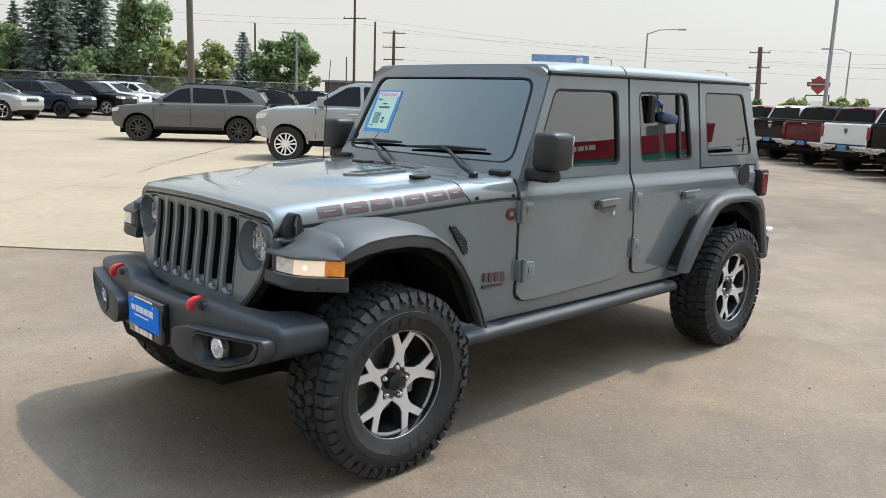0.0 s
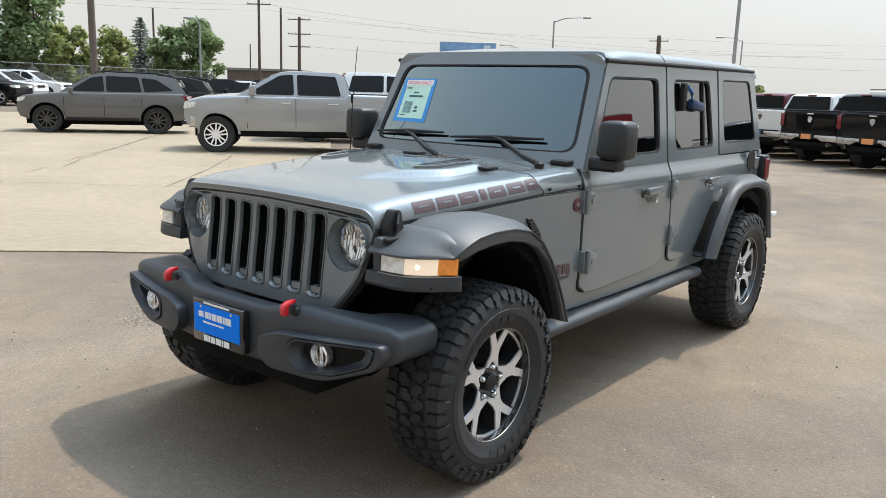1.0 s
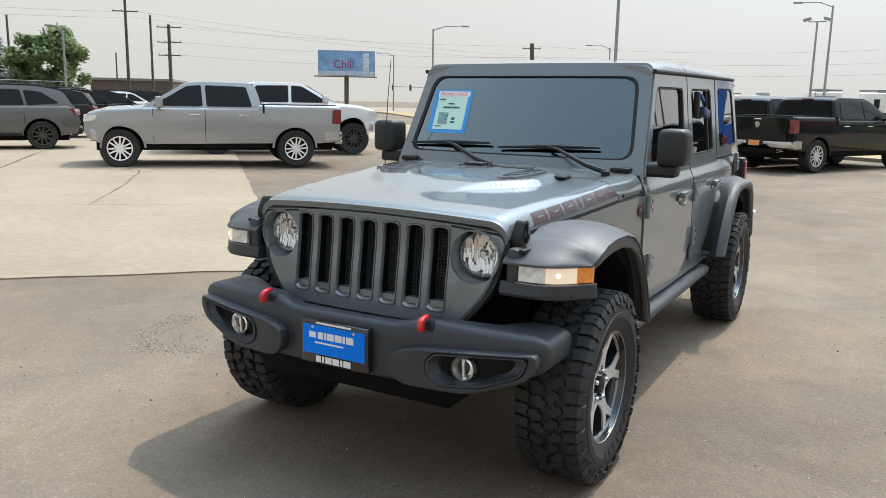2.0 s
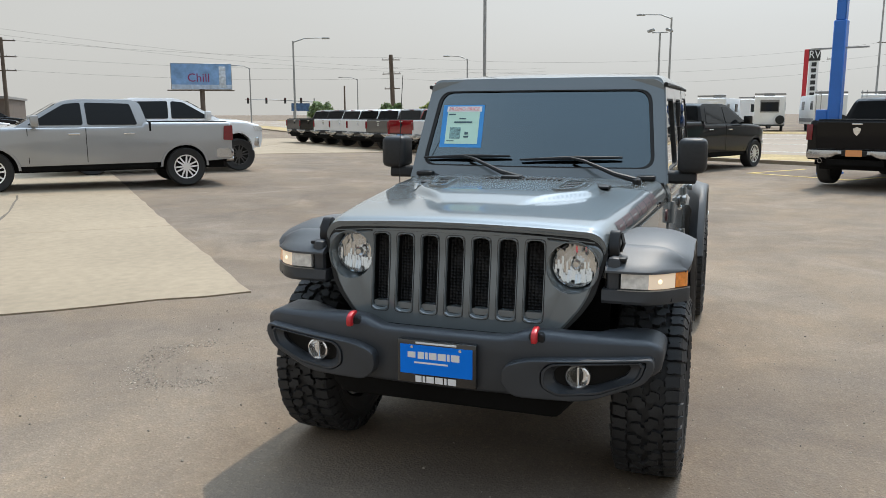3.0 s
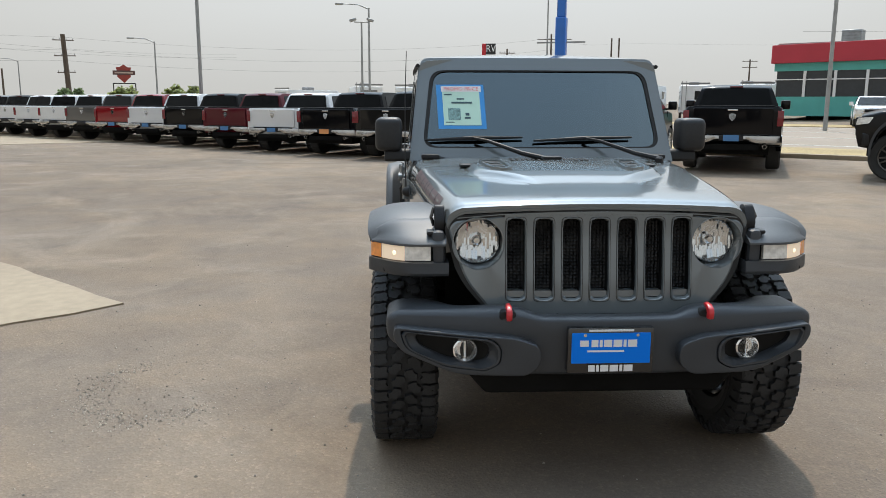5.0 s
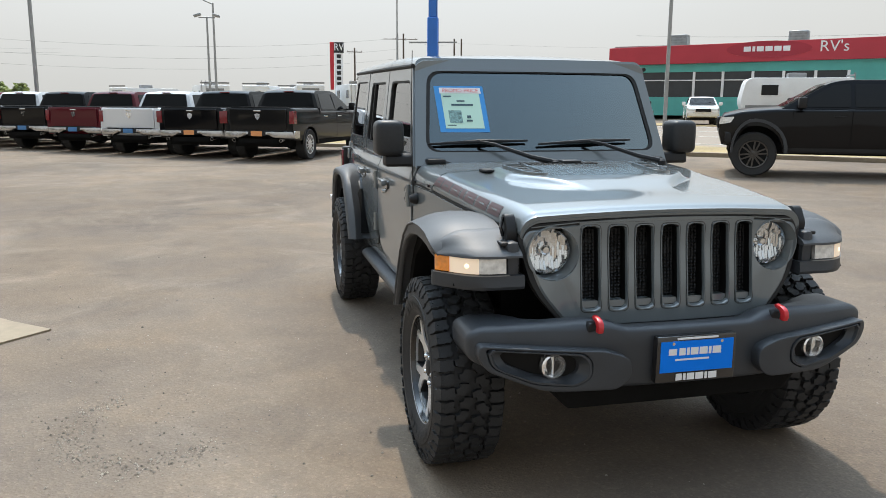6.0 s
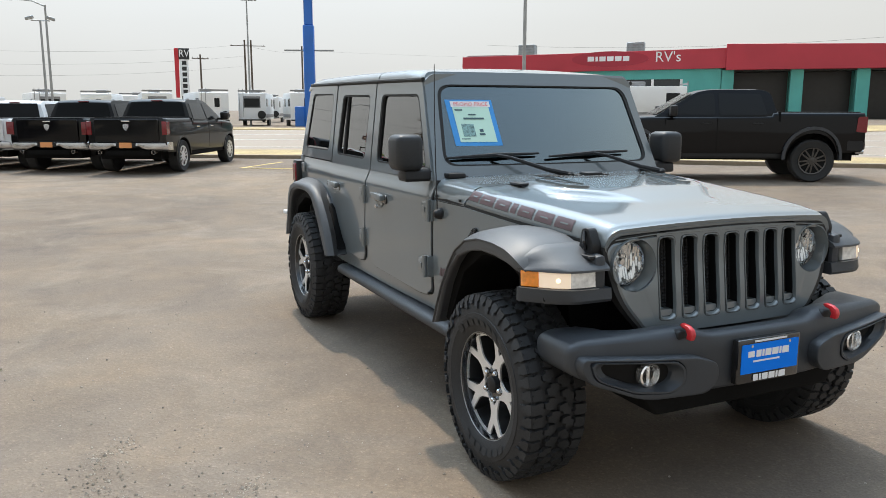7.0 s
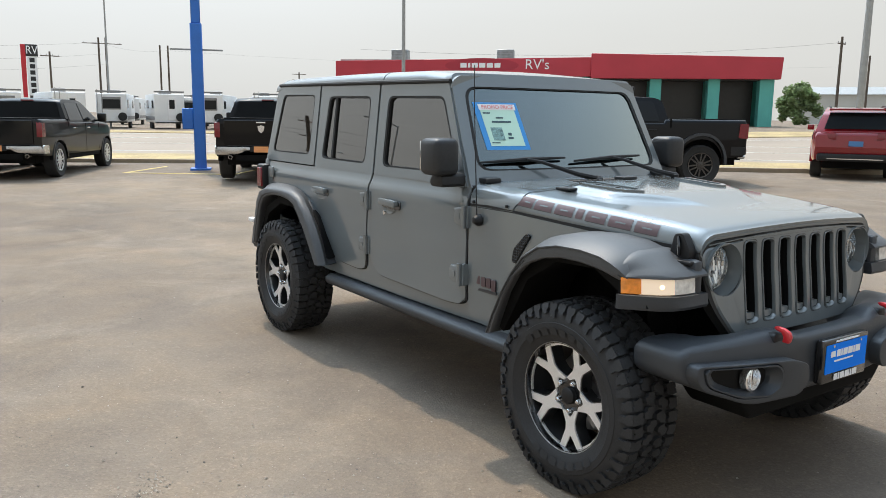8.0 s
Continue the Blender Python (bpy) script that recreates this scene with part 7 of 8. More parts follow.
def leaf_cloud(clumps, per, size, rnd):
    """Small leaf faces scattered over the shells of clumps: (centre, radius)."""
    verts, faces = [], []
    for c, r in clumps:
        for _ in range(per):
            d = Vector((rnd.gauss(0, 1), rnd.gauss(0, 1), rnd.gauss(0, 1))).normalized()
            p = Vector(c) + d * r * (0.35 + 0.65 * rnd.random() ** 0.7)
            a = Vector((rnd.gauss(0, 1), rnd.gauss(0, 1), rnd.gauss(0, 0.6))).normalized()
            b = a.cross(d + Vector((0.1, 0.2, 0.3))).normalized()
            w = size * (0.6 + 0.8 * rnd.random())
            k = len(verts)
            verts += [p - a * w, p + b * w * 0.6, p + a * w, p - b * w * 0.6]
            faces.append((k, k + 1, k + 2, k + 3))
    return verts, faces


def mesh_part(name, verts, faces, material, parent, label=""):
    me = bpy.data.meshes.new(name)
    me.from_pydata([tuple(v) for v in verts], [], faces)
    me.materials.append(material)
    ob = new(name, me)
    ob.parent = parent
    if label:
        tagged(ob, label)
    return ob


def broad_tree(label, x, y, height, width, leaf, seed, low=0.18, per=90):
    rnd = random.Random(seed)
    t = thing("tree", label, "tree", pose(x, y, ground_z(x, y) - 0.05))
    bm = tube([(0, 0, 0), (0.05, 0, height * 0.25), (0.0, 0.1, height * 0.55), (0, 0, height * 0.85)], [0.03 * height, 0.024 * height, 0.014 * height, 0.004 * height], 8)
    clumps = []
    for k in range(int(26 + width * 5)):
        u = rnd.random()
        z = height * (low + (0.95 - low) * u)
        rad = width / 2.25 * math.sin(math.pi * min(1, 0.22 + 0.72 * (z / height - low) / (1 - low))) ** 0.7 * (0.35 + 0.65 * rnd.random())
        a = rnd.random() * 2 * math.pi
        c = (rad * math.cos(a), rad * math.sin(a), z)
        clumps.append((c, (0.085 + 0.065 * rnd.random()) * (width + height) / 2))
        if k % 2 == 0:
            tube([(0, 0, z * 0.6), (c[0] * 0.5, c[1] * 0.5, z * 0.8), c], [0.010 * height, 0.006 * height, 0.002 * height], 5, bm)
    part("trunk", bm, BARK, t)
    v, f = leaf_cloud(clumps, int(per * 1.3), 0.19, rnd)
    mesh_part("crown", v, f, leaf, t)
    return t


def spruce(label, x, y, height, width, seed, leaf=None):
    rnd = random.Random(seed)
    t = thing("tree", label, "tree", pose(x, y, ground_z(x, y) - 0.05))
    part("trunk", tube([(0, 0, 0), (0, 0, height * 0.5), (0, 0, height * 0.98)], [0.022 * height, 0.014 * height, 0.003 * height], 8), BARK, t)
    verts, faces = [], []
    layers = int(height * 3.4)
    for i in range(layers):
        u = i / (layers - 1)
        z = height * (0.06 + 0.93 * u)
        reach = width / 2 * (1 - u) ** 0.80 * (0.85 + 0.3 * rnd.random()) + 0.12
        nb = max(6, int(15 * (1 - u) + 6))
        for k in range(nb):
            a = 2 * math.pi * (k + rnd.random()) / nb
            rr = reach * (0.72 + 0.36 * rnd.random())
            steps = max(3, int(rr / 0.20))
            for q in range(1, steps + 1):
                w = q / steps
                for _ in range(1 + q % 2):
                    c = Vector((rr * w * math.cos(a), rr * w * math.sin(a), z - 0.22 * rr * w + 0.10 * rr * w * w)) + Vector((rnd.gauss(0, 0.07), rnd.gauss(0, 0.07), rnd.gauss(0, 0.05)))
                    d = Vector((math.cos(a + rnd.gauss(0, 0.6)), math.sin(a + rnd.gauss(0, 0.6)), rnd.gauss(-0.25, 0.25))).normalized()
                    b = d.cross(Vector((rnd.gauss(0, 1), rnd.gauss(0, 1), 1.2))).normalized()
                    s = 0.26 * (0.6 + 0.7 * rnd.random())
                    n = len(verts)
                    verts += [c - d * s, c + b * s * 0.42, c + d * s * 1.1, c - b * s * 0.42]
                    faces.append((n, n + 1, n + 2, n + 3))
    mesh_part("crown", verts, faces, leaf or HAZED_NEEDLES, t)
    return t


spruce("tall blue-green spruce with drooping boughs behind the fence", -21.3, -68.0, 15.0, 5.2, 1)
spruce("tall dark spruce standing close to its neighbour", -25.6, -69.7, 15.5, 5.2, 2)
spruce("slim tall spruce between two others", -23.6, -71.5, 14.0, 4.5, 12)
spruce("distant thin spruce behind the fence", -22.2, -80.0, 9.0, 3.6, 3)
broad_tree("large dark green broadleaf tree behind the fence", -27.0, -62.6, 8.8, 6.6, LEAF_DARK, 4, per=120)
broad_tree("bright yellow-green young tree", -27.7, -58.4, 5.2, 3.6, LEAF_LIGHT, 5)
broad_tree("pale yellow-green tree behind the dark pole", -30.6, -57.5, 5.4, 3.4, LEAF_LIGHT, 6, per=50)
broad_tree("low dark green tree at the fence", -19.5, -72.0, 6.4, 6.0, LEAF_DARK, 7)
broad_tree("low shrubby tree under the spruces", -23.5, -63.5, 4.2, 6.0, LEAF_DARK, 17)
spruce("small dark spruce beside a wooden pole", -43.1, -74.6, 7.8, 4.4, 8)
broad_tree("round green broadleaf tree beside the small spruce", -42.4, -63.9, 7.8, 5.0, LEAF_DARK, 9, per=110)
broad_tree("green broadleaf tree next to a taller one", -40.4, -65.5, 6.4, 3.6, LEAF_DARK, 10)
broad_tree("small distant green tree at the crossing", -102.8, -55.8, 3.0, 4.6, LEAF_DARK, 11)
broad_tree("low bush behind the pickup row", -54.2, -16.3, 2.6, 3.6, LEAF_LIGHT, 13, 0.1)
broad_tree("low bush behind the parked pickups", -62.5, -23.3, 2.5, 4.2, LEAF_LIGHT, 14, 0.1)
broad_tree("low green bush under the wooden pole", -70, -30.5, 2.6, 4.0, LEAF_DARK, 16, 0.1)
broad_tree("green tree beside the pale warehouse", -50.1, 82.1, 4.6, 5.0, LEAF_DARK, 15, 0.1)

# ---- poles, lamps, wires ----
GALV = surface("galvanised_steel", (0.32, 0.33, 0.33), 0.5, 0.5, vary=0.12, fine=0.1)
WOOD_POLE = surface("weathered_pole", (0.11, 0.085, 0.065), 0.9, vary=0.2, scale=2, fine=0.15)
BROWN_POLE = surface("brown_painted_pole", (0.11, 0.085, 0.070), 0.6, vary=0.15, scale=1, fine=0.1)
SIGN_BLUE = surface("blue_painted_steel", (0.015, 0.15, 0.56), 0.45, vary=0.12, scale=1.2, fine=0.08, coat=0.2)


def street_lamp(label, x, y, top, tip_dx, tip_dy, rise=0.3):
    z0 = ground_z(x, y)
    t = thing("street_lamp", label, "street lamp", pose(x, y, z0))
    h = top - z0
    part("pole", tube([(0, 0, 0), (0, 0, h)], [0.11, 0.07], 10), GALV, t)
    part("arm", tube([(0, 0, h - 0.1), (tip_dx * 0.35, tip_dy * 0.35, h + rise * 0.8), (tip_dx * 0.85, tip_dy * 0.85, h + rise)], [0.05, 0.045, 0.035], 8), GALV, t)
    hd = box(-0.14, 0.14, -0.35, 0.35, -0.09, 0.05)
    bevel(hd, 0.04, 2)
    bmesh.ops.rotate(hd, cent=(0, 0, 0), matrix=Matrix.Rotation(math.atan2(tip_dy, tip_dx) - math.pi / 2, 3, "Z"), verts=hd.verts)
    bmesh.ops.translate(hd, vec=(tip_dx, tip_dy, h + rise), verts=hd.verts)
    part("lamp_head", hd, GALV, t)
    return t


def flood_lamp(label, x, y, top, az):
    z0 = ground_z(x, y)
    t = thing("street_lamp", label, "street lamp", pose(x, y, z0, 0, 0, az))
    h = top - z0
    part("pole", tube([(0, 0, 0), (0, 0, h)], [0.10, 0.06], 10), GALV, t)
    part("arm", tube([(0, -0.55, h), (0, 0.55, h)], 0.04, 8), GALV, t)
    for s in (1, -1):
        hd = bevel(box(-0.22, 0.22, -0.26, 0.26, -0.06, 0.12), 0.05, 2)
        bmesh.ops.rotate(hd, cent=(0, 0, 0), matrix=Matrix.Rotation(radians(-18 * s), 3, "X"), verts=hd.verts)
        bmesh.ops.translate(hd, vec=(0, s * 0.62, h + 0.12), verts=hd.verts)
        part("lamp_head", hd, GALV, t)
    return t


def utility_pole(label, x, y, top, arms=(), az=0.0, r=0.15, lean=0.0, mat=None, twin=0.0):
    z0 = ground_z(x, y)
    h = top - z0
    t = thing("utility_pole", label, "utility pole", pose(x, y, z0, lean, 0, az))
    for dy in ((-twin / 2, twin / 2) if twin else (0,)):
        part("pole", tube([(0, dy, 0), (0, dy, h)], [r, r * 0.75], 10), mat or WOOD_POLE, t)
    for dz, w in arms:
        ob = part("crossarm", bevel(box(-0.05, 0.05, -w / 2, w / 2, h - dz - 0.05, h - dz + 0.05), 0.01, 1), WOOD_POLE, t)
        for k in range(4):
            yy = -w / 2 + w * (k + 0.15) / 3.3
            part("insulator", lathe([(0.03, h - dz + 0.07), (0.045, h - dz + 0.14), (0.02, h - dz + 0.20), (0.001, h - dz + 0.2)], 8, "z", (0, yy, 0)), GALV, ob)
    return t


utility_pole("dark brown steel pole beside the parked SUV", -15.9, -32.5, 11.0, r=0.17, mat=BROWN_POLE)
utility_pole("wooden utility pole with crossarm and insulators", -49.9, -64.0, 12.2, ((2.6, 2.4), (0.5, 1.6)), 40, 0.16)
utility_pole("plain wooden utility pole", -48.4, -58.8, 8.9, (), 0, 0.13)
utility_pole("wooden utility pole with three crossarms", -59.6, -69.1, 9.4, ((0.3, 2.6), (1.9, 2.6), (3.3, 2.4)), 40, 0.22)
utility_pole("wooden pole behind the small spruce", -43.2, -72.3, 8.9, (), 0, 0.13)
utility_pole("distant wooden pole with a crossarm", -62, -105, 8.2, ((0.4, 3.2),), 40, 0.15)
utility_pole("thin distant wooden pole", -58, -76, 6.4, (), 0, 0.10)
utility_pole("leaning dark wooden pole without wires", -84.3, -36.3, 8.5, ((0.6, 2.6), (2.2, 2.6), (3.9, 2.2)), 60, 0.30, 2.5)
utility_pole("small distant wooden pole", -113.3, -57.2, 6.1, (), 0, 0.16)
utility_pole("twin wooden poles carrying a crossarm", -116, 21.5, 11.6, ((0.8, 5.0),), -10, 0.16, twin=0.9)
utility_pole("twin wooden poles far beyond the trailers", -173, 45.6, 15.6, (), -10, 0.22, twin=1.6)
utility_pole("distant pole with two short crossarms", -150, 66, 10.0, ((0.4, 2.8), (1.5, 2.8)), -10, 0.18)
utility_pole("wooden pole with transformer by the tall sign", -101, 12.6, 8.4, ((0.5, 2.0),), 0, 0.14)
utility_pole("wooden pole with a transformer near the warehouse", -37, 66.6, 8.9, ((0.6, 1.2),), 0, 0.14)
utility_pole("bare wooden pole near the warehouse", -37.5, 72.5, 7.6, (), 0, 0.12)
utility_pole("thick grey steel lamp pole across the road", -25.95, 49.9, 13.0, r=0.26, mat=GALV)
utility_pole("tall thin steel pole behind the pickup row", -32.2, -9.6, 13.5, r=0.085, mat=GALV)
utility_pole("tall thin steel pole before the red building", -35.9, 20.5, 12.0, r=0.11, mat=GALV)
street_lamp("curved-arm steel street lamp", -59.0, -35.0, 7.9, -1.3, 2.5)
street_lamp("distant curved-arm street lamp", -88.9, -58.9, 7.7, 0.9, -1.8)
street_lamp("curved-arm street lamp near the round sign", -82.5, -26.6, 7.7, 0.7, -2.2)
street_lamp("tall curved-arm street lamp behind the pickups", -64.3, -3.6, 9.2, 0.1, -2.4)
street_lamp("small distant curved-arm street lamp", -114.2, -55.3, 7.2, 1.2, -2.4)
street_lamp("thin street lamp before the broadleaf tree", -36.8, -55.0, 6.5, 0.8, -0.4)
flood_lamp("twin floodlight on a steel pole", -56.3, -3.8, 7.3, 0)
flood_lamp("tall twin floodlight on a steel pole", -70.6, 12.4, 11.2, 0)
# overhead wires
WIRE = surface("wire_black", (0.05, 0.05, 0.05), 0.7, vary=0, fine=0)


def wire(a, b, sag):
    a, b = Vector(a), Vector(b)
    pts = [a.lerp(b, k / 14) - Vector((0, 0, sag * 4 * (k / 14) * (1 - k / 14))) for k in range(15)]
    return tagged(part("overhead_wire", tube(pts, 0.008, 5), WIRE), "thin black overhead wire slung between poles", "wire")


for dz in (0.0, 0.55):
    wire((-49.9, -64.8, 9.6 - dz), (8, -66, 9.2 - dz), 1.2)
    wire((-49.9, -63.2, 9.6 - dz), (-140, -30, 9.8 - dz), 1.6)
for dz in (0.0, 1.6, 3.0):
    wire((-59.6, -69.0, 9.2 - dz), (-84.3, -36.3, 8.2 - dz * 0.8), 0.5)
    wire((-84.3, -36.3, 8.2 - dz * 0.8), (-116, 21.5, 11.0 - dz), 1.5)
wire((-116, 21.5, 10.8), (-173, 45.6, 14.6), 0.6)
wire((-173, 45.6, 14.6), (-100, 180, 14.0), 1.8)
wire((-37, 66.6, 8.4), (-62, 32, 7.4), 0.8)

# ---- blue sign pole at the kerb, with its painted box on the ground ----
z0 = ground_z(-18.6, 3.55)
bp_ob = thing("sign_pole", "bright blue square steel sign pole with a junction box", "pole", pose(-18.6, 3.55, z0, 0, 0, -20))
part("lower_post", bevel(box(-0.145, 0.145, -0.145, 0.145, 0, 3.75), 0.02, 1), SIGN_BLUE, bp_ob)
part("upper_post", bevel(box(-0.115, 0.115, -0.115, 0.115, 3.75, 9.5), 0.02, 1), SIGN_BLUE, bp_ob)
part("junction_box", bevel(box(-0.11, 0.11, -0.42, -0.145, 1.06, 1.60), 0.02, 1), SIGN_BLUE, bp_ob)
part("crossbar", box(-0.02, 0.02, -0.66, 0.66, 3.07, 3.11), GALV, bp_ob, "thin grey crossbar")
part("base_plate", bevel(box(-0.26, 0.26, -0.26, 0.26, -0.02, 0.05), 0.01, 1), SIGN_BLUE, bp_ob)
Y1 = Vector((-18.6, 3.55))
for (a0, a1, b0, b1) in ((-1.5, 1.5, -1.30, -1.20), (-1.5, -1.4, -1.3, 0.9), (1.4, 1.5, -1.3, 0.9)):
    ln = part("painted_line", sheet("painted_line", Y1, RU, RN, a0, a1, b0, b1, 0.008, LINE_YELLOW, 0.02, 4, 4), LINE_YELLOW)
    tagged(ln, "worn yellow painted line round the sign pole", "road marking", kind="structure")
for k in range(3):
    o = Vector((-5.2, 16.0)) + RU * (2.9 * k)
    ln = part("painted_line", sheet("painted_line", o, RU, RN, 0, 0.10, -5.0, 0.5, 0.008, LINE_YELLOW, 0.02, 1, 6), LINE_YELLOW)
    tagged(ln, "worn yellow parking bay line", "road marking", kind="structure")

# ---- billboard and signs ----
def facing(x, y, z=0.0, tx=3.3, ty=-0.5):
    return pose(x, y, z, 0, 0, math.degrees(math.atan2(ty - y, tx - x)))


BILL = surface("billboard_print", (0.20, 0.36, 0.62), 0.6, vary=0.22, scale=0.9, fine=0.06, fine_scale=4)
bb = thing("billboard", "pale blue printed billboard on a single steel post", "billboard", facing(-67.7, -51.0, ground_z(-67.7, -51) + 0.75) @ Matrix.Scale(0.84, 4))
part("panel", bevel(box(-0.2, 0.0, -3.65, 3.65, 3.75, 6.95), 0.03, 1), GALV, bb)
face = part("print_face", box(0.004, 0.02, -3.58, 3.58, 3.82, 6.88), BILL, bb)
part("print_can", bevel(box(0.02, 0.03, 2.1, 2.9, 4.0, 6.6), 0.1, 2), surface("pale_print", (0.55, 0.62, 0.70), 0.6, vary=0.3, scale=3, fine=0), face)
part("print_ground", box(0.02, 0.028, -3.58, 3.58, 3.82, 4.35), surface("white_blue_print", (0.50, 0.60, 0.74), 0.6, vary=0.25, scale=1.5, fine=0), face)
words("Chill", 1.45, 0.01, pose(0.035, -0.35, 5.15, 90, 0, 90), surface("dark_red_print", (0.25, 0.03, 0.12), 0.6, vary=0, fine=0), "print_word", face, "dark red script word")
part("catwalk", box(-0.25, 0.45, -4.1, 3.9, 3.58, 3.70), WOOD_POLE, bb)
part("post", tube([(-0.15, 0, -1.2), (-0.15, 0, 3.8)], 0.30, 12), BROWN_POLE, bb)

hd = thing("shield_sign", "dark red and black bar-and-shield sign on a frame", "sign", facing(-95.7, -34.4, ground_z(-95.7, -34.4)) @ Matrix.Scale(0.86, 4))
HD_RED = surface("shield_red", (0.28, 0.04, 0.03), 0.5, vary=0.1, fine=0)
part("shield", bevel(prism([(0, 6.9), (0.55, 6.5), (1.0, 6.5), (0.85, 5.9), (0.9, 5.2), (0, 4.35), (-0.9, 5.2), (-0.85, 5.9), (-1.0, 6.5), (-0.55, 6.5)], "x", -0.15, 0.1), 0.02, 1), HD_RED, hd)
part("bar", bevel(prism([(-1.45, 5.45), (1.45, 5.45), (1.45, 6.05), (-1.45, 6.05)], "x", 0.1, 0.18), 0.02, 1), surface("shield_dark", (0.10, 0.05, 0.045), 0.5, vary=0.1, fine=0), hd)
part("bar_print", box(0.18, 0.185, -1.2, 1.2, 5.65, 5.85), surface("shield_pale", (0.45, 0.35, 0.30), 0.5, vary=0.1, fine=0), hd)
for y in (-1.45, 1.45):
    part("leg", box(-0.08, 0.08, y - 0.08, y + 0.08, 0, 4.35), GLOSS_BLACK, hd)
part("crossbar", box(-0.08, 0.08, -1.45, 1.45, 4.2, 4.35), GLOSS_BLACK, hd)
part("notice", box(-0.05, 0.05, -0.8, 0.8, 2.4, 3.5), WHITE_INK, hd)

rvs = thing("tall_sign", "tall red, black and white vertical roadside sign", "sign", facing(-91.4, 9.2, ground_z(-91.4, 9.2)) @ Matrix.Diagonal((1, 0.82, 1, 1)))
SIGN_BLACK = surface("sign_black", (0.02, 0.02, 0.02), 0.5, vary=0.1, fine=0)
SIGN_RED = surface("sign_red", (0.50, 0.02, 0.03), 0.5, vary=0.08, fine=0)
part("red_board", bevel(prism([(-0.95, 2.8), (-0.45, 2.8), (-0.35, 8.2), (-0.95, 8.2)], "x", -0.2, 0.15), 0.02, 1), SIGN_RED, rvs)
part("head_panel", bevel(box(-0.15, 0.2, -0.40, 1.0, 7.0, 8.2), 0.02, 1), SIGN_BLACK, rvs)
words("RV", 1.15, 0.02, pose(0.23, 0.30, 7.6, 90, 0, 90), WHITE_INK, "head_letters", rvs, "white RV letters")
part("strip_panel", bevel(box(-0.12, 0.15, -0.30, 0.85, 3.0, 7.0), 0.02, 1), WHITE_INK, rvs)
for k in range(6):
    part("strip_block", bevel(box(0.15, 0.18, 0.0, 0.58, 3.25 + 0.63 * k, 3.68 + 0.63 * k), 0.05, 1), SIGN_BLACK, rvs)
part("post", tube([(-0.1, 0.0, 0), (-0.1, 0.0, 3.2)], 0.2, 8), SIGN_BLACK, rvs)
sg = thing("road_sign", "small blue roadside sign on posts", "sign", facing(-110, -63.4, ground_z(-110, -63.4)))
part("board", box(-0.1, 0.1, -1.45, 1.45, 1.9, 3.1), surface("faded_blue_board", (0.05, 0.11, 0.22), 0.6, vary=0.3, scale=2, fine=0), sg)
for y in (-1.1, 1.1):
    part("post", box(-0.08, 0.08, y - 0.08, y + 0.08, 0, 1.9), GALV, sg)
# traffic signals over the crossing
ts = thing("traffic_signal", "traffic signals on a long steel mast arm", "traffic light", facing(-134, -74, ground_z(-134, -74)))
part("pole", tube([(0, 0, 0), (0, 0, 4.4)], 0.13, 10), GALV, ts)
part("mast_arm", tube([(0, 0, 3.7), (0.2, -5, 4.0), (0.3, -13, 4.2)], [0.10, 0.08, 0.05], 8), GALV, ts)
for y in (-12.4, -9.0, -5.5, -2.5):
    hs = part("signal_head", bevel(box(0.1, 0.4, y - 0.20, y + 0.20, 3.4, 4.5), 0.03, 1), SIGN_BLACK, ts)
    part("red_lamp", lathe([(0.12, 0.41), (0.10, 0.44), (0.001, 0.45)], 12, "x", (0, y, 4.25)), RED_LENS, hs)

# ---- the red-fronted RV dealer across the road ----
TEAL = surface("teal_paint", (0.10, 0.42, 0.38), 0.6, vary=0.08, scale=0.8, fine=0.05)
RED_FASCIA = surface("red_fascia", (0.46, 0.035, 0.055), 0.5, vary=0.08, scale=0.4, fine=0.04)
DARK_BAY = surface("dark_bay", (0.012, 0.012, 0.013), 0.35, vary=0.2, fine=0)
SHOP_GLASS = surface("shop_glass", (0.03, 0.035, 0.04), 0.08, vary=0.1, fine=0)
BX, BY = -35.4 - 0.65 * RU.x, 55.9 - 0.65 * RU.y
bz = 1.42
az = math.degrees(math.atan2(RU.y, RU.x))
shop = thing("shop_building", "long low shop with red fascia, teal walls and dark service bays", "building", pose(BX, BY, bz - 0.2, 0, 0, az))
LOW = -0.6
# local x runs along the front (0 at the end with bays, negative towards the far end); the front faces local -y
part("back_wall", box(-36.0, -0.1, 3.2, 16, LOW, 4.9), TEAL, shop)
part("roof_deck", box(-36.0, -0.1, 0.5, 16, 4.9, 5.1), GALV, shop)
fas = part("fascia", bevel(prism([(-36.2, 3.50), (-14.6, 3.70), (-14.6, 5.25), (-36.2, 4.92)], "y", -0.35, 0.5), 0.02, 1), RED_FASCIA, shop)
part("bay_fascia", bevel(prism([(-14.6, 3.55), (0.25, 3.55), (0.35, 5.25), (-14.6, 5.55)], "y", -0.55, 0.5), 0.02, 1), RED_FASCIA, shop)
part("end_wall", box(-0.35, -0.1, 0.0, 16, LOW, 4.9), TEAL, shop)
for x in (-14.4, -9.35, -4.75, -0.75):
    part("bay_pillar", bevel(box(x - 0.46, x + 0.46, -0.05, 1.0, LOW, 3.6), 0.02, 1), TEAL, shop)
for x0, x1 in ((-13.94, -9.81), (-8.89, -5.21), (-4.29, -1.21)):
    # near-black back and ceiling paint in the shade deep inside the bay
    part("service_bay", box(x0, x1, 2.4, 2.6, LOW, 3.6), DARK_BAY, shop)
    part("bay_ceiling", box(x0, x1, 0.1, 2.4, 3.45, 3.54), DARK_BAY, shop)
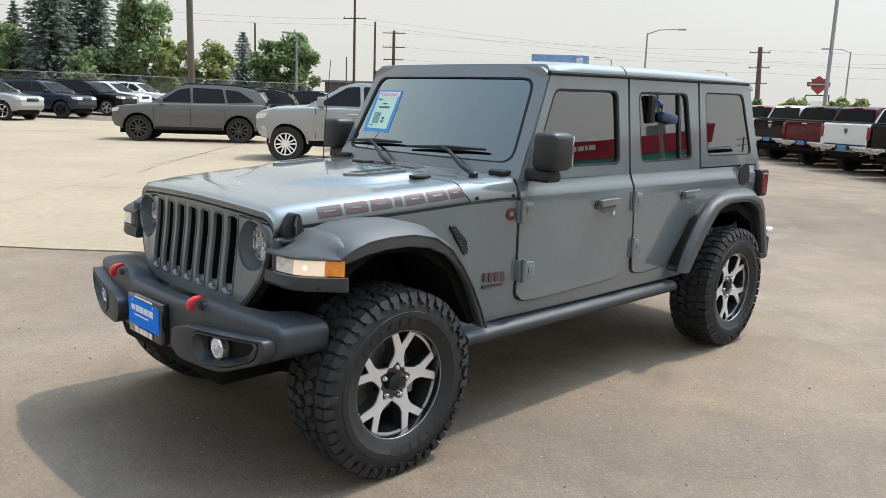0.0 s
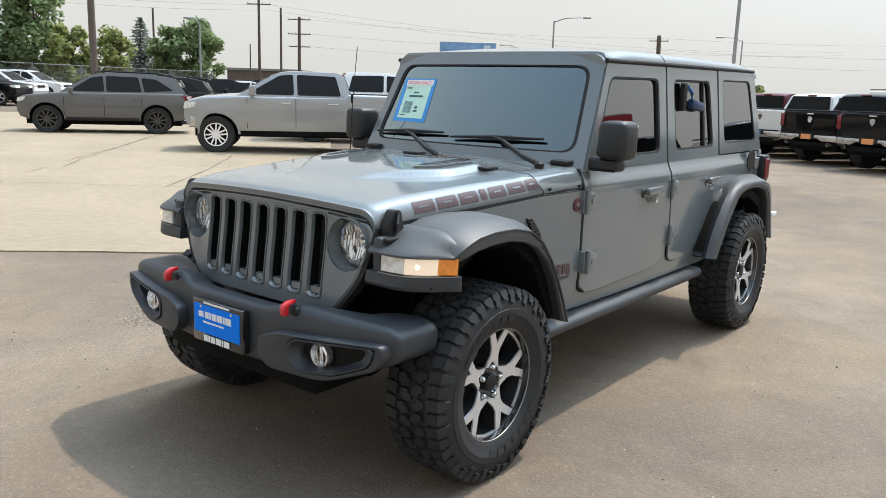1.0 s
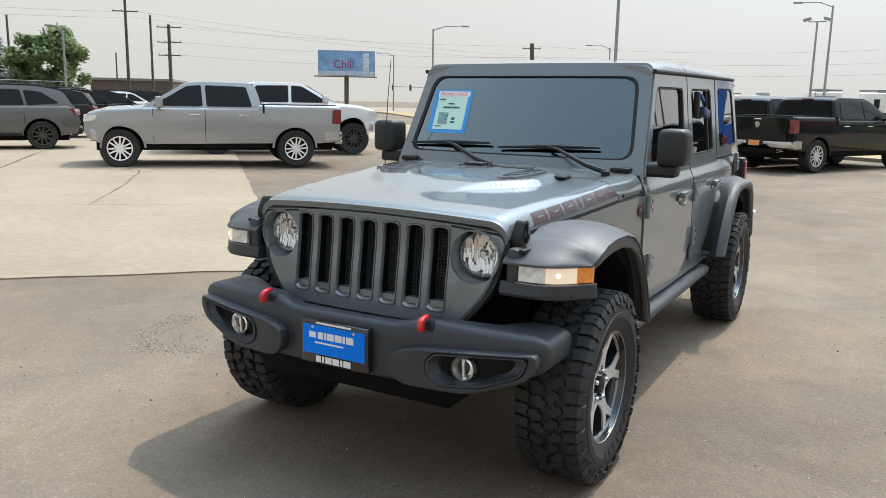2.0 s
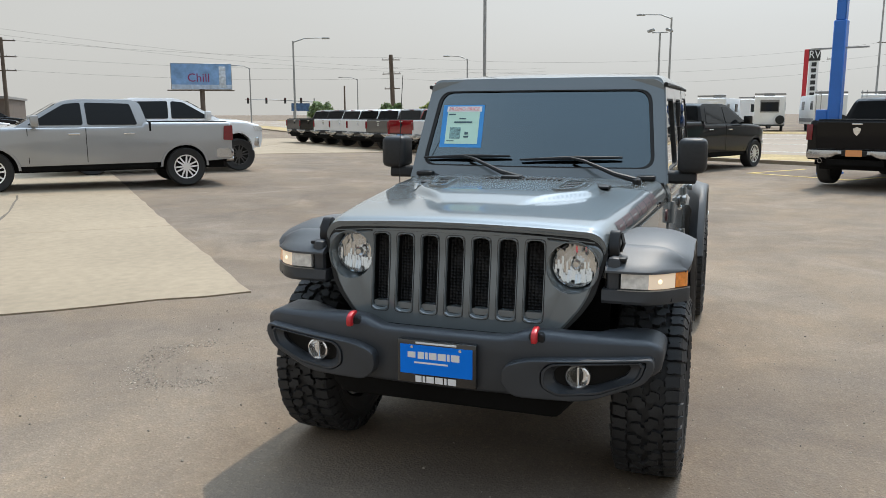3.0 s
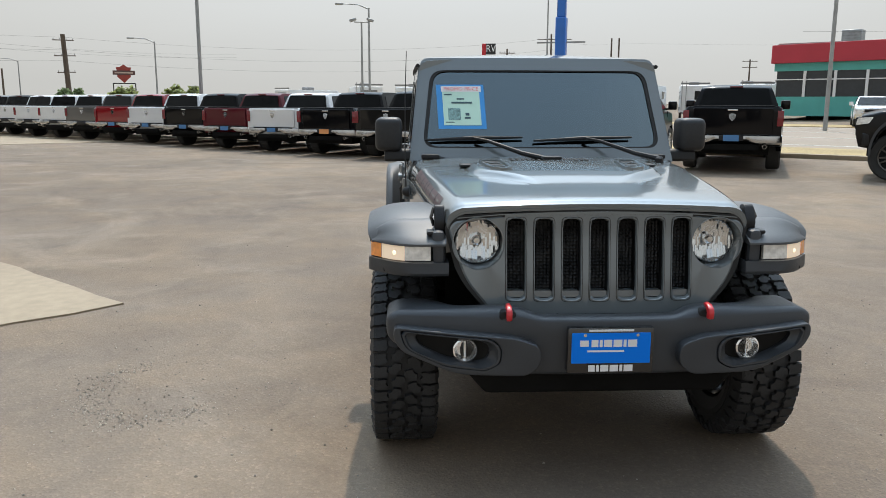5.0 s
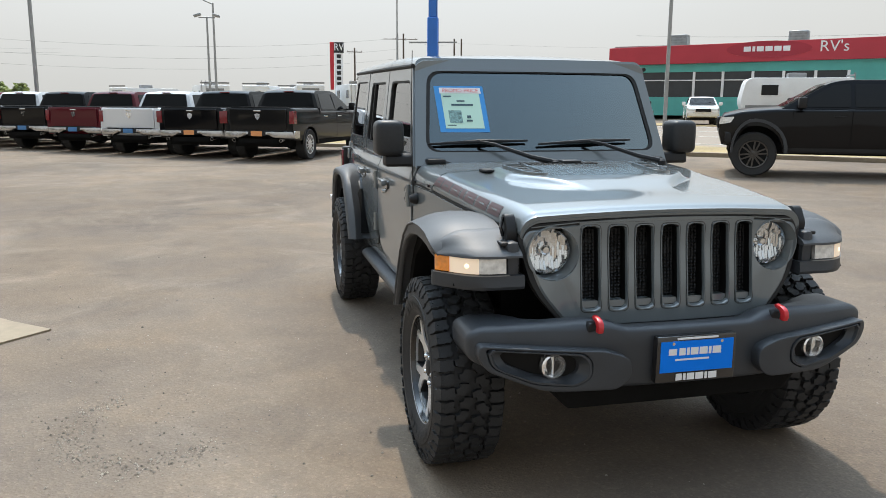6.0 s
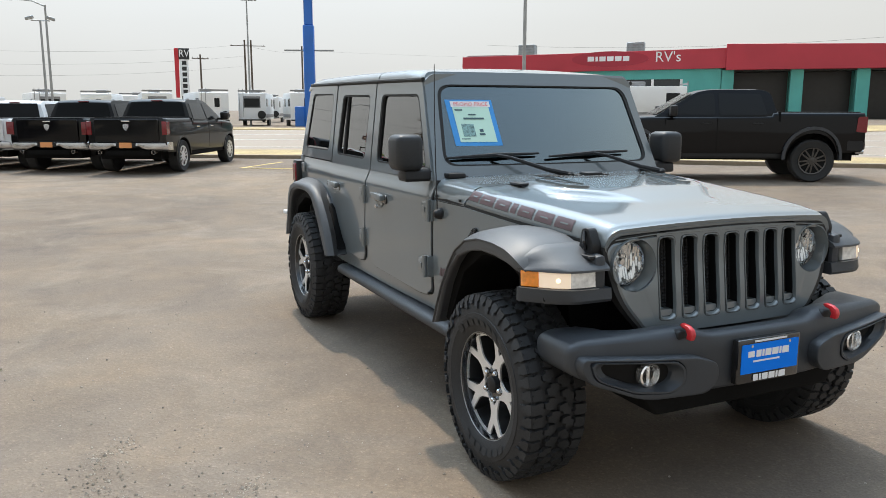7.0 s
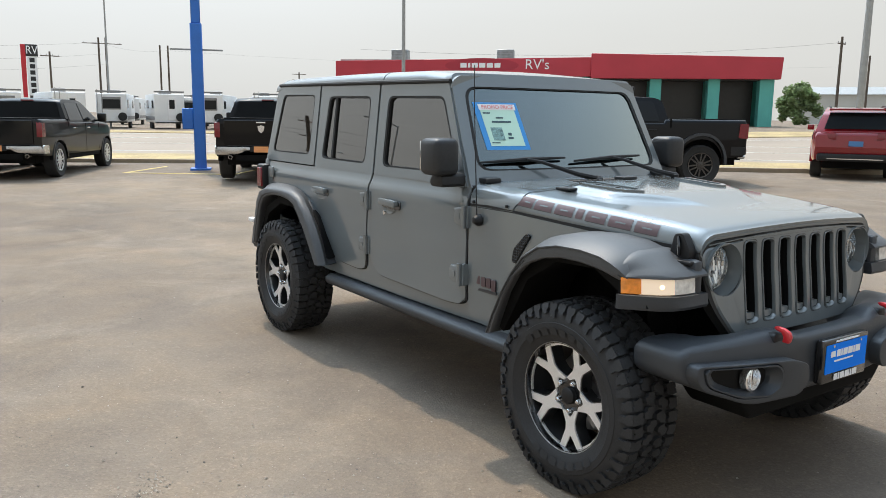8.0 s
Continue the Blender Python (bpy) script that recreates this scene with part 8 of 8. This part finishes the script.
part("front_wall", box(-36.0, -14.9, 0.0, 0.25, LOW, 0.9), TEAL, shop)
part("wall_band", box(-36.0, -14.9, -0.02, 0.25, 2.9, 3.8), TEAL, shop)
part("wall_end", box(-17.8, -14.9, -0.04, 0.25, LOW, 3.8), TEAL, shop)
for k in range(8):
    x0 = -35.8 + 2.25 * k
    w = part("shop_window", box(x0, x0 + 2.05, 0.08, 0.14, 0.9, 2.9), SHOP_GLASS, shop)
    part("window_frame", box(x0 + 2.05, x0 + 2.25, -0.02, 0.16, 0.9, 2.9), WHITE_INK, w)
    part("window_bar", box(x0, x0 + 2.05, 0.0, 0.10, 2.2, 2.28), WHITE_INK, w)
bmx = lathe([(1.0, -0.02), (1.0, 0.02)], 36, "y")
part("name_oval", warp(bmx, lambda x, y, z: (-23.6 + x * 3.1, -0.375 + y, 4.55 + z * 0.62)), surface("deep_red", (0.36, 0.02, 0.04), 0.4, vary=0, fine=0), fas)
run = -25.4
for w in (0.52, 0.2, 0.5, 0.52, 0.52, 0.5):
    part("name_block", box(run, run + w, -0.42, -0.39, 4.38, 4.76), WHITE_INK, fas)
    run += w + 0.12
words("RV's", 1.15, 0.02, pose(-19.0, -0.40, 4.62, 90, 0, 0), WHITE_INK, "fascia_letters", fas, "white RV's letters")
for x in (-31.6, -22.0):
    ac = thing("roof_unit", "grey air conditioning unit on the shop roof", "air conditioner", shop.matrix_basis @ pose(x, 5.0, 5.1))
    part("case", bevel(box(-0.75, 0.75, -0.6, 0.6, 0.0, 1.15), 0.04, 1), GALV, ac)
    for k in range(4):
        part("grille_slat", box(-0.65, 0.65, -0.63, -0.6, 0.2 + 0.22 * k, 0.3 + 0.22 * k), DULL_METAL, ac)
wh = thing("warehouse", "pale metal warehouse beyond the chain-link fence", "building", pose(-71, 116, ground_z(-71, 116) - 0.2, 0, 0, 30))
PALE_METAL = surface("pale_metal_wall", (0.50, 0.50, 0.47), 0.7, vary=0.08, scale=0.3, fine=0.05)
part("wall", box(0, 60, 0, 20, 0, 4.8), PALE_METAL, wh)
part("roof", prism([(-0.3, 4.8), (20.3, 4.8), (10, 6.3)], "x", -0.4, 60.4), GALV, wh)

# ---- travel trailers on the lot across the road ----
TRAILER_WHITE = surface("trailer_white", (0.76, 0.77, 0.77), 0.45, vary=0.06, scale=0.7, fine=0.04)
TRAILER_GREY = surface("trailer_grey", (0.22, 0.22, 0.22), 0.5, vary=0.1, fine=0)


def trailer(label, m, length=6.5, h=2.7, ladder=False, door=True, group="travel trailers"):
    t = thing("travel_trailer", label, "trailer", m, group)
    L = length / 2
    bm = prism(round_poly([(-L, 0.55), (L, 0.55), (L + 0.25, 1.3), (L - 0.1, 0.55 + h), (-L, 0.55 + h)], [0.05, 0.1, 0.4, 0.5, 0.12], 5), "y", -1.22, 1.22)
    bevel(bm, 0.05, 2, 50)
    part("shell", bm, TRAILER_WHITE, t)
    for s in (1, -1):
        part("stripe", bevel(box(-L + 0.1, L - 0.1, s * 1.225 - 0.006, s * 1.225 + 0.006, 0.75, 1.05), 0.004, 1), TRAILER_GREY, t)
        for x0, x1 in ((-L + 0.5, -L + 1.5), (L - 2.2, L - 1.1)):
            part("window", bevel(box(x0, x1, s * 1.23 - 0.02, s * 1.23 + 0.02, 1.75, 2.45), 0.015, 1), CLEAN_SIDE_GLASS, t)
        for x in (-0.5, 0.35):
            part("wheel", lathe([(0.20, s * 1.0), (0.34, s * 1.0), (0.34, s * 1.2), (0.18, s * 1.2), (0.05, s * 1.15)], 18, "y", (x, 0, 0.34)), TYRE_FAR, t)
    dr = part("end_door" if door else "end_window", bevel(box(-L - 0.03, -L + 0.02, -0.55 if door else -0.75, 0.15 if door else 0.75, 0.75 if door else 1.6, 2.65), 0.02, 1), TRAILER_GREY if not door else WHITE_INK, t)
    part("pane", box(-L - 0.045, -L - 0.03, -0.42 if door else -0.68, 0.02 if door else 0.68, 1.7, 2.45), CLEAN_SIDE_GLASS, dr)
    part("spare_tyre", lathe([(0.05, -L - 0.2), (0.36, -L - 0.2), (0.36, -L - 0.02), (0.05, -L - 0.02)], 20, "x", (0, -0.85, 1.0)), TYRE_FAR, t)
    part("bumper", box(-L - 0.12, -L - 0.02, -1.2, 1.2, 0.48, 0.60), SIGN_BLACK, t)
    part("roof_unit", bevel(box(-0.6, 0.6, -0.45, 0.45, 0.55 + h, 0.9 + h), 0.08, 2), TRAILER_GREY, t)
    part("trim", box(-L - 0.015, -L + 0.0, -1.22, 1.22, 3.05, 3.18), TRAILER_GREY, t)
    if ladder:
        part("ladder", tube([(-L - 0.08, 0.75, 0.8), (-L - 0.08, 0.75, 3.3)], 0.025, 6), DULL_METAL, t)
        part("ladder", tube([(-L - 0.08, 1.10, 0.8), (-L - 0.08, 1.10, 3.3)], 0.025, 6), DULL_METAL, t)
    part("drawbar", tube([(L + 0.1, 0.5, 0.5), (L + 1.1, 0, 0.5), (L + 0.1, -0.5, 0.5)], 0.05, 6), SIGN_BLACK, t)
    return t


first = {}
for k, a in enumerate((181, 177.5, 174.3, 171, 167.6, 164.6, 161.2, 158, 154.6, 151.5)):
    ln, dr, ld = ((6.0, True, False), (7.0, False, True), (6.5, True, True), (8.0, False, False))[(k * 3 + 1) % 4]
    d = 71 + ln / 2 + (0, 3, 1)[k % 3]
    x, y = 2.3 + d * math.cos(radians(a)), -3.1 + d * math.sin(radians(a))
    turn = a + (8, -10, 4, 14, -6)[k % 5]
    if (ln, dr) in first:
        copy_thing(first[(ln, dr)], on_ground(x, y, turn))
    else:
        first[(ln, dr)] = trailer("white travel trailer with grey trim" + (" and an end door" if dr else " and a dark end window"), on_ground(x, y, turn), ln, 2.4, ld, dr)
for x, y, a, key in ((-84, 24, 150, 0), (-86, 4, 165, 1), (-92, -12, 140, 2), (-80, 38, 140, 1), (-58.5, 40.5, 110, 0), (-95, 20, 160, 2)):
    copy_thing(list(first.values())[key], on_ground(x, y, a))

# ---- cars on the left of the lot, behind the slab, and the fence ----
suv("suv", "silver SUV with chrome grille in the rear row", P_SILVER, on_ground(-7.9, -35.6, 128), CHROME, group="cars along the fence")
suv("suv", "navy blue SUV with black wheels in the rear row", P_NAVY, on_ground(-11.0, -37.8, 128), GLOSS_BLACK, group="cars along the fence")
suv("suv", "black SUV in the rear row by the fence", P_BLACK, on_ground(-14.2, -40.6, 128), MACHINED, group="cars along the fence")
white_suv = suv("suv", "white SUV in the rear row by the fence", P_WHITE, on_ground(-16.4, -43.6, 128), MACHINED, group="cars along the fence")
copy_thing(white_suv, on_ground(-19.0, -46.0, 128))
copy_thing(white_suv, on_ground(-4.6, -33.6, 128))
suv("suv", "dark brown SUV with roof rails behind the grey one", P_DARK, on_ground(-13.9, -24.8, -40), MACHINED, group="cars behind the grey SUV")
for k, (x, y, a) in enumerate(((-18.4, -27.8, 150), (-22.8, -31.8, 150), (-28.4, -37.6, 150), (-34.2, -43.4, 150), (-41.2, -50.4, 150))):
    if k == 0:
        dark_row = suv("suv", "black boxy SUV in a row of parked cars", P_BLACK, on_ground(x, y, a), GLOSS_BLACK, group="cars behind the grey SUV")
    elif k == 2:
        copy_thing(white_suv, on_ground(x, y, a))
    else:
        copy_thing(dark_row, on_ground(x, y, a))
pickup("pickup_truck", "white pickup parked nose out before the red shop", P_WHITE, on_ground(-43.6, 27.4, -28))
copy_thing(first[(7.0, False)], on_ground(-46.2, 36.4, -118))

FENCE = surface("chain_link", (0.25, 0.25, 0.25), 0.6, 0.4, vary=0.1, fine=0)
fence = thing("chain_link_fence", "galvanised chain-link fence along the rear of the lot", "fence")
fa, fb = Vector((-5.0, -58.5)), Vector((-34.0, -49.5))
nposts = 11
for k in range(nposts):
    p = fa.lerp(fb, k / (nposts - 1))
    z = ground_z(p.x, p.y)
    part("post", tube([(p.x, p.y, z), (p.x, p.y, z + 2.25)], 0.045, 8), FENCE, fence)
    if k:
        q = fa.lerp(fb, (k - 1) / (nposts - 1))
        zq = ground_z(q.x, q.y)
        part("rail", tube([(q.x, q.y, zq + 2.2), (p.x, p.y, z + 2.2)], 0.03, 6), FENCE, fence)
        bm = bmesh.new()
        steps = 26
        for i in range(steps):
            for d in (1, -1):
                u0, u1 = i / steps, min(1.0, max(0.0, i / steps + d * 0.6))
                a, b = q.lerp(p, u0), q.lerp(p, u1)
                tube([(a.x, a.y, zq + 0.1), (b.x, b.y, zq + 2.15)], 0.008, 3, bm)
        part("mesh_panel", bm, FENCE, fence)
hs = thing("house", "white house gable behind the spruces", "house", pose(-20, -84, ground_z(-20, -84) - 0.1, 0, 0, 20))
part("wall", box(-5, 5, -4, 4, 0, 3.6), TRAILER_WHITE, hs)
part("roof", prism([(-4.5, 3.6), (4.5, 3.6), (0, 5.8)], "x", -5.4, 5.4), TRAILER_GREY, hs)
lb2 = thing("shop_building", "low brown flat-roofed building in the distance", "building", pose(-75, -92, ground_z(-75, -92) - 0.1, 0, 0, 40))
part("wall", box(-9, 9, -5, 5, 0, 3.4), BROWN_POLE, lb2)
part("roof", box(-9.3, 9.3, -5.3, 5.3, 3.4, 3.7), TRAILER_GREY, lb2)
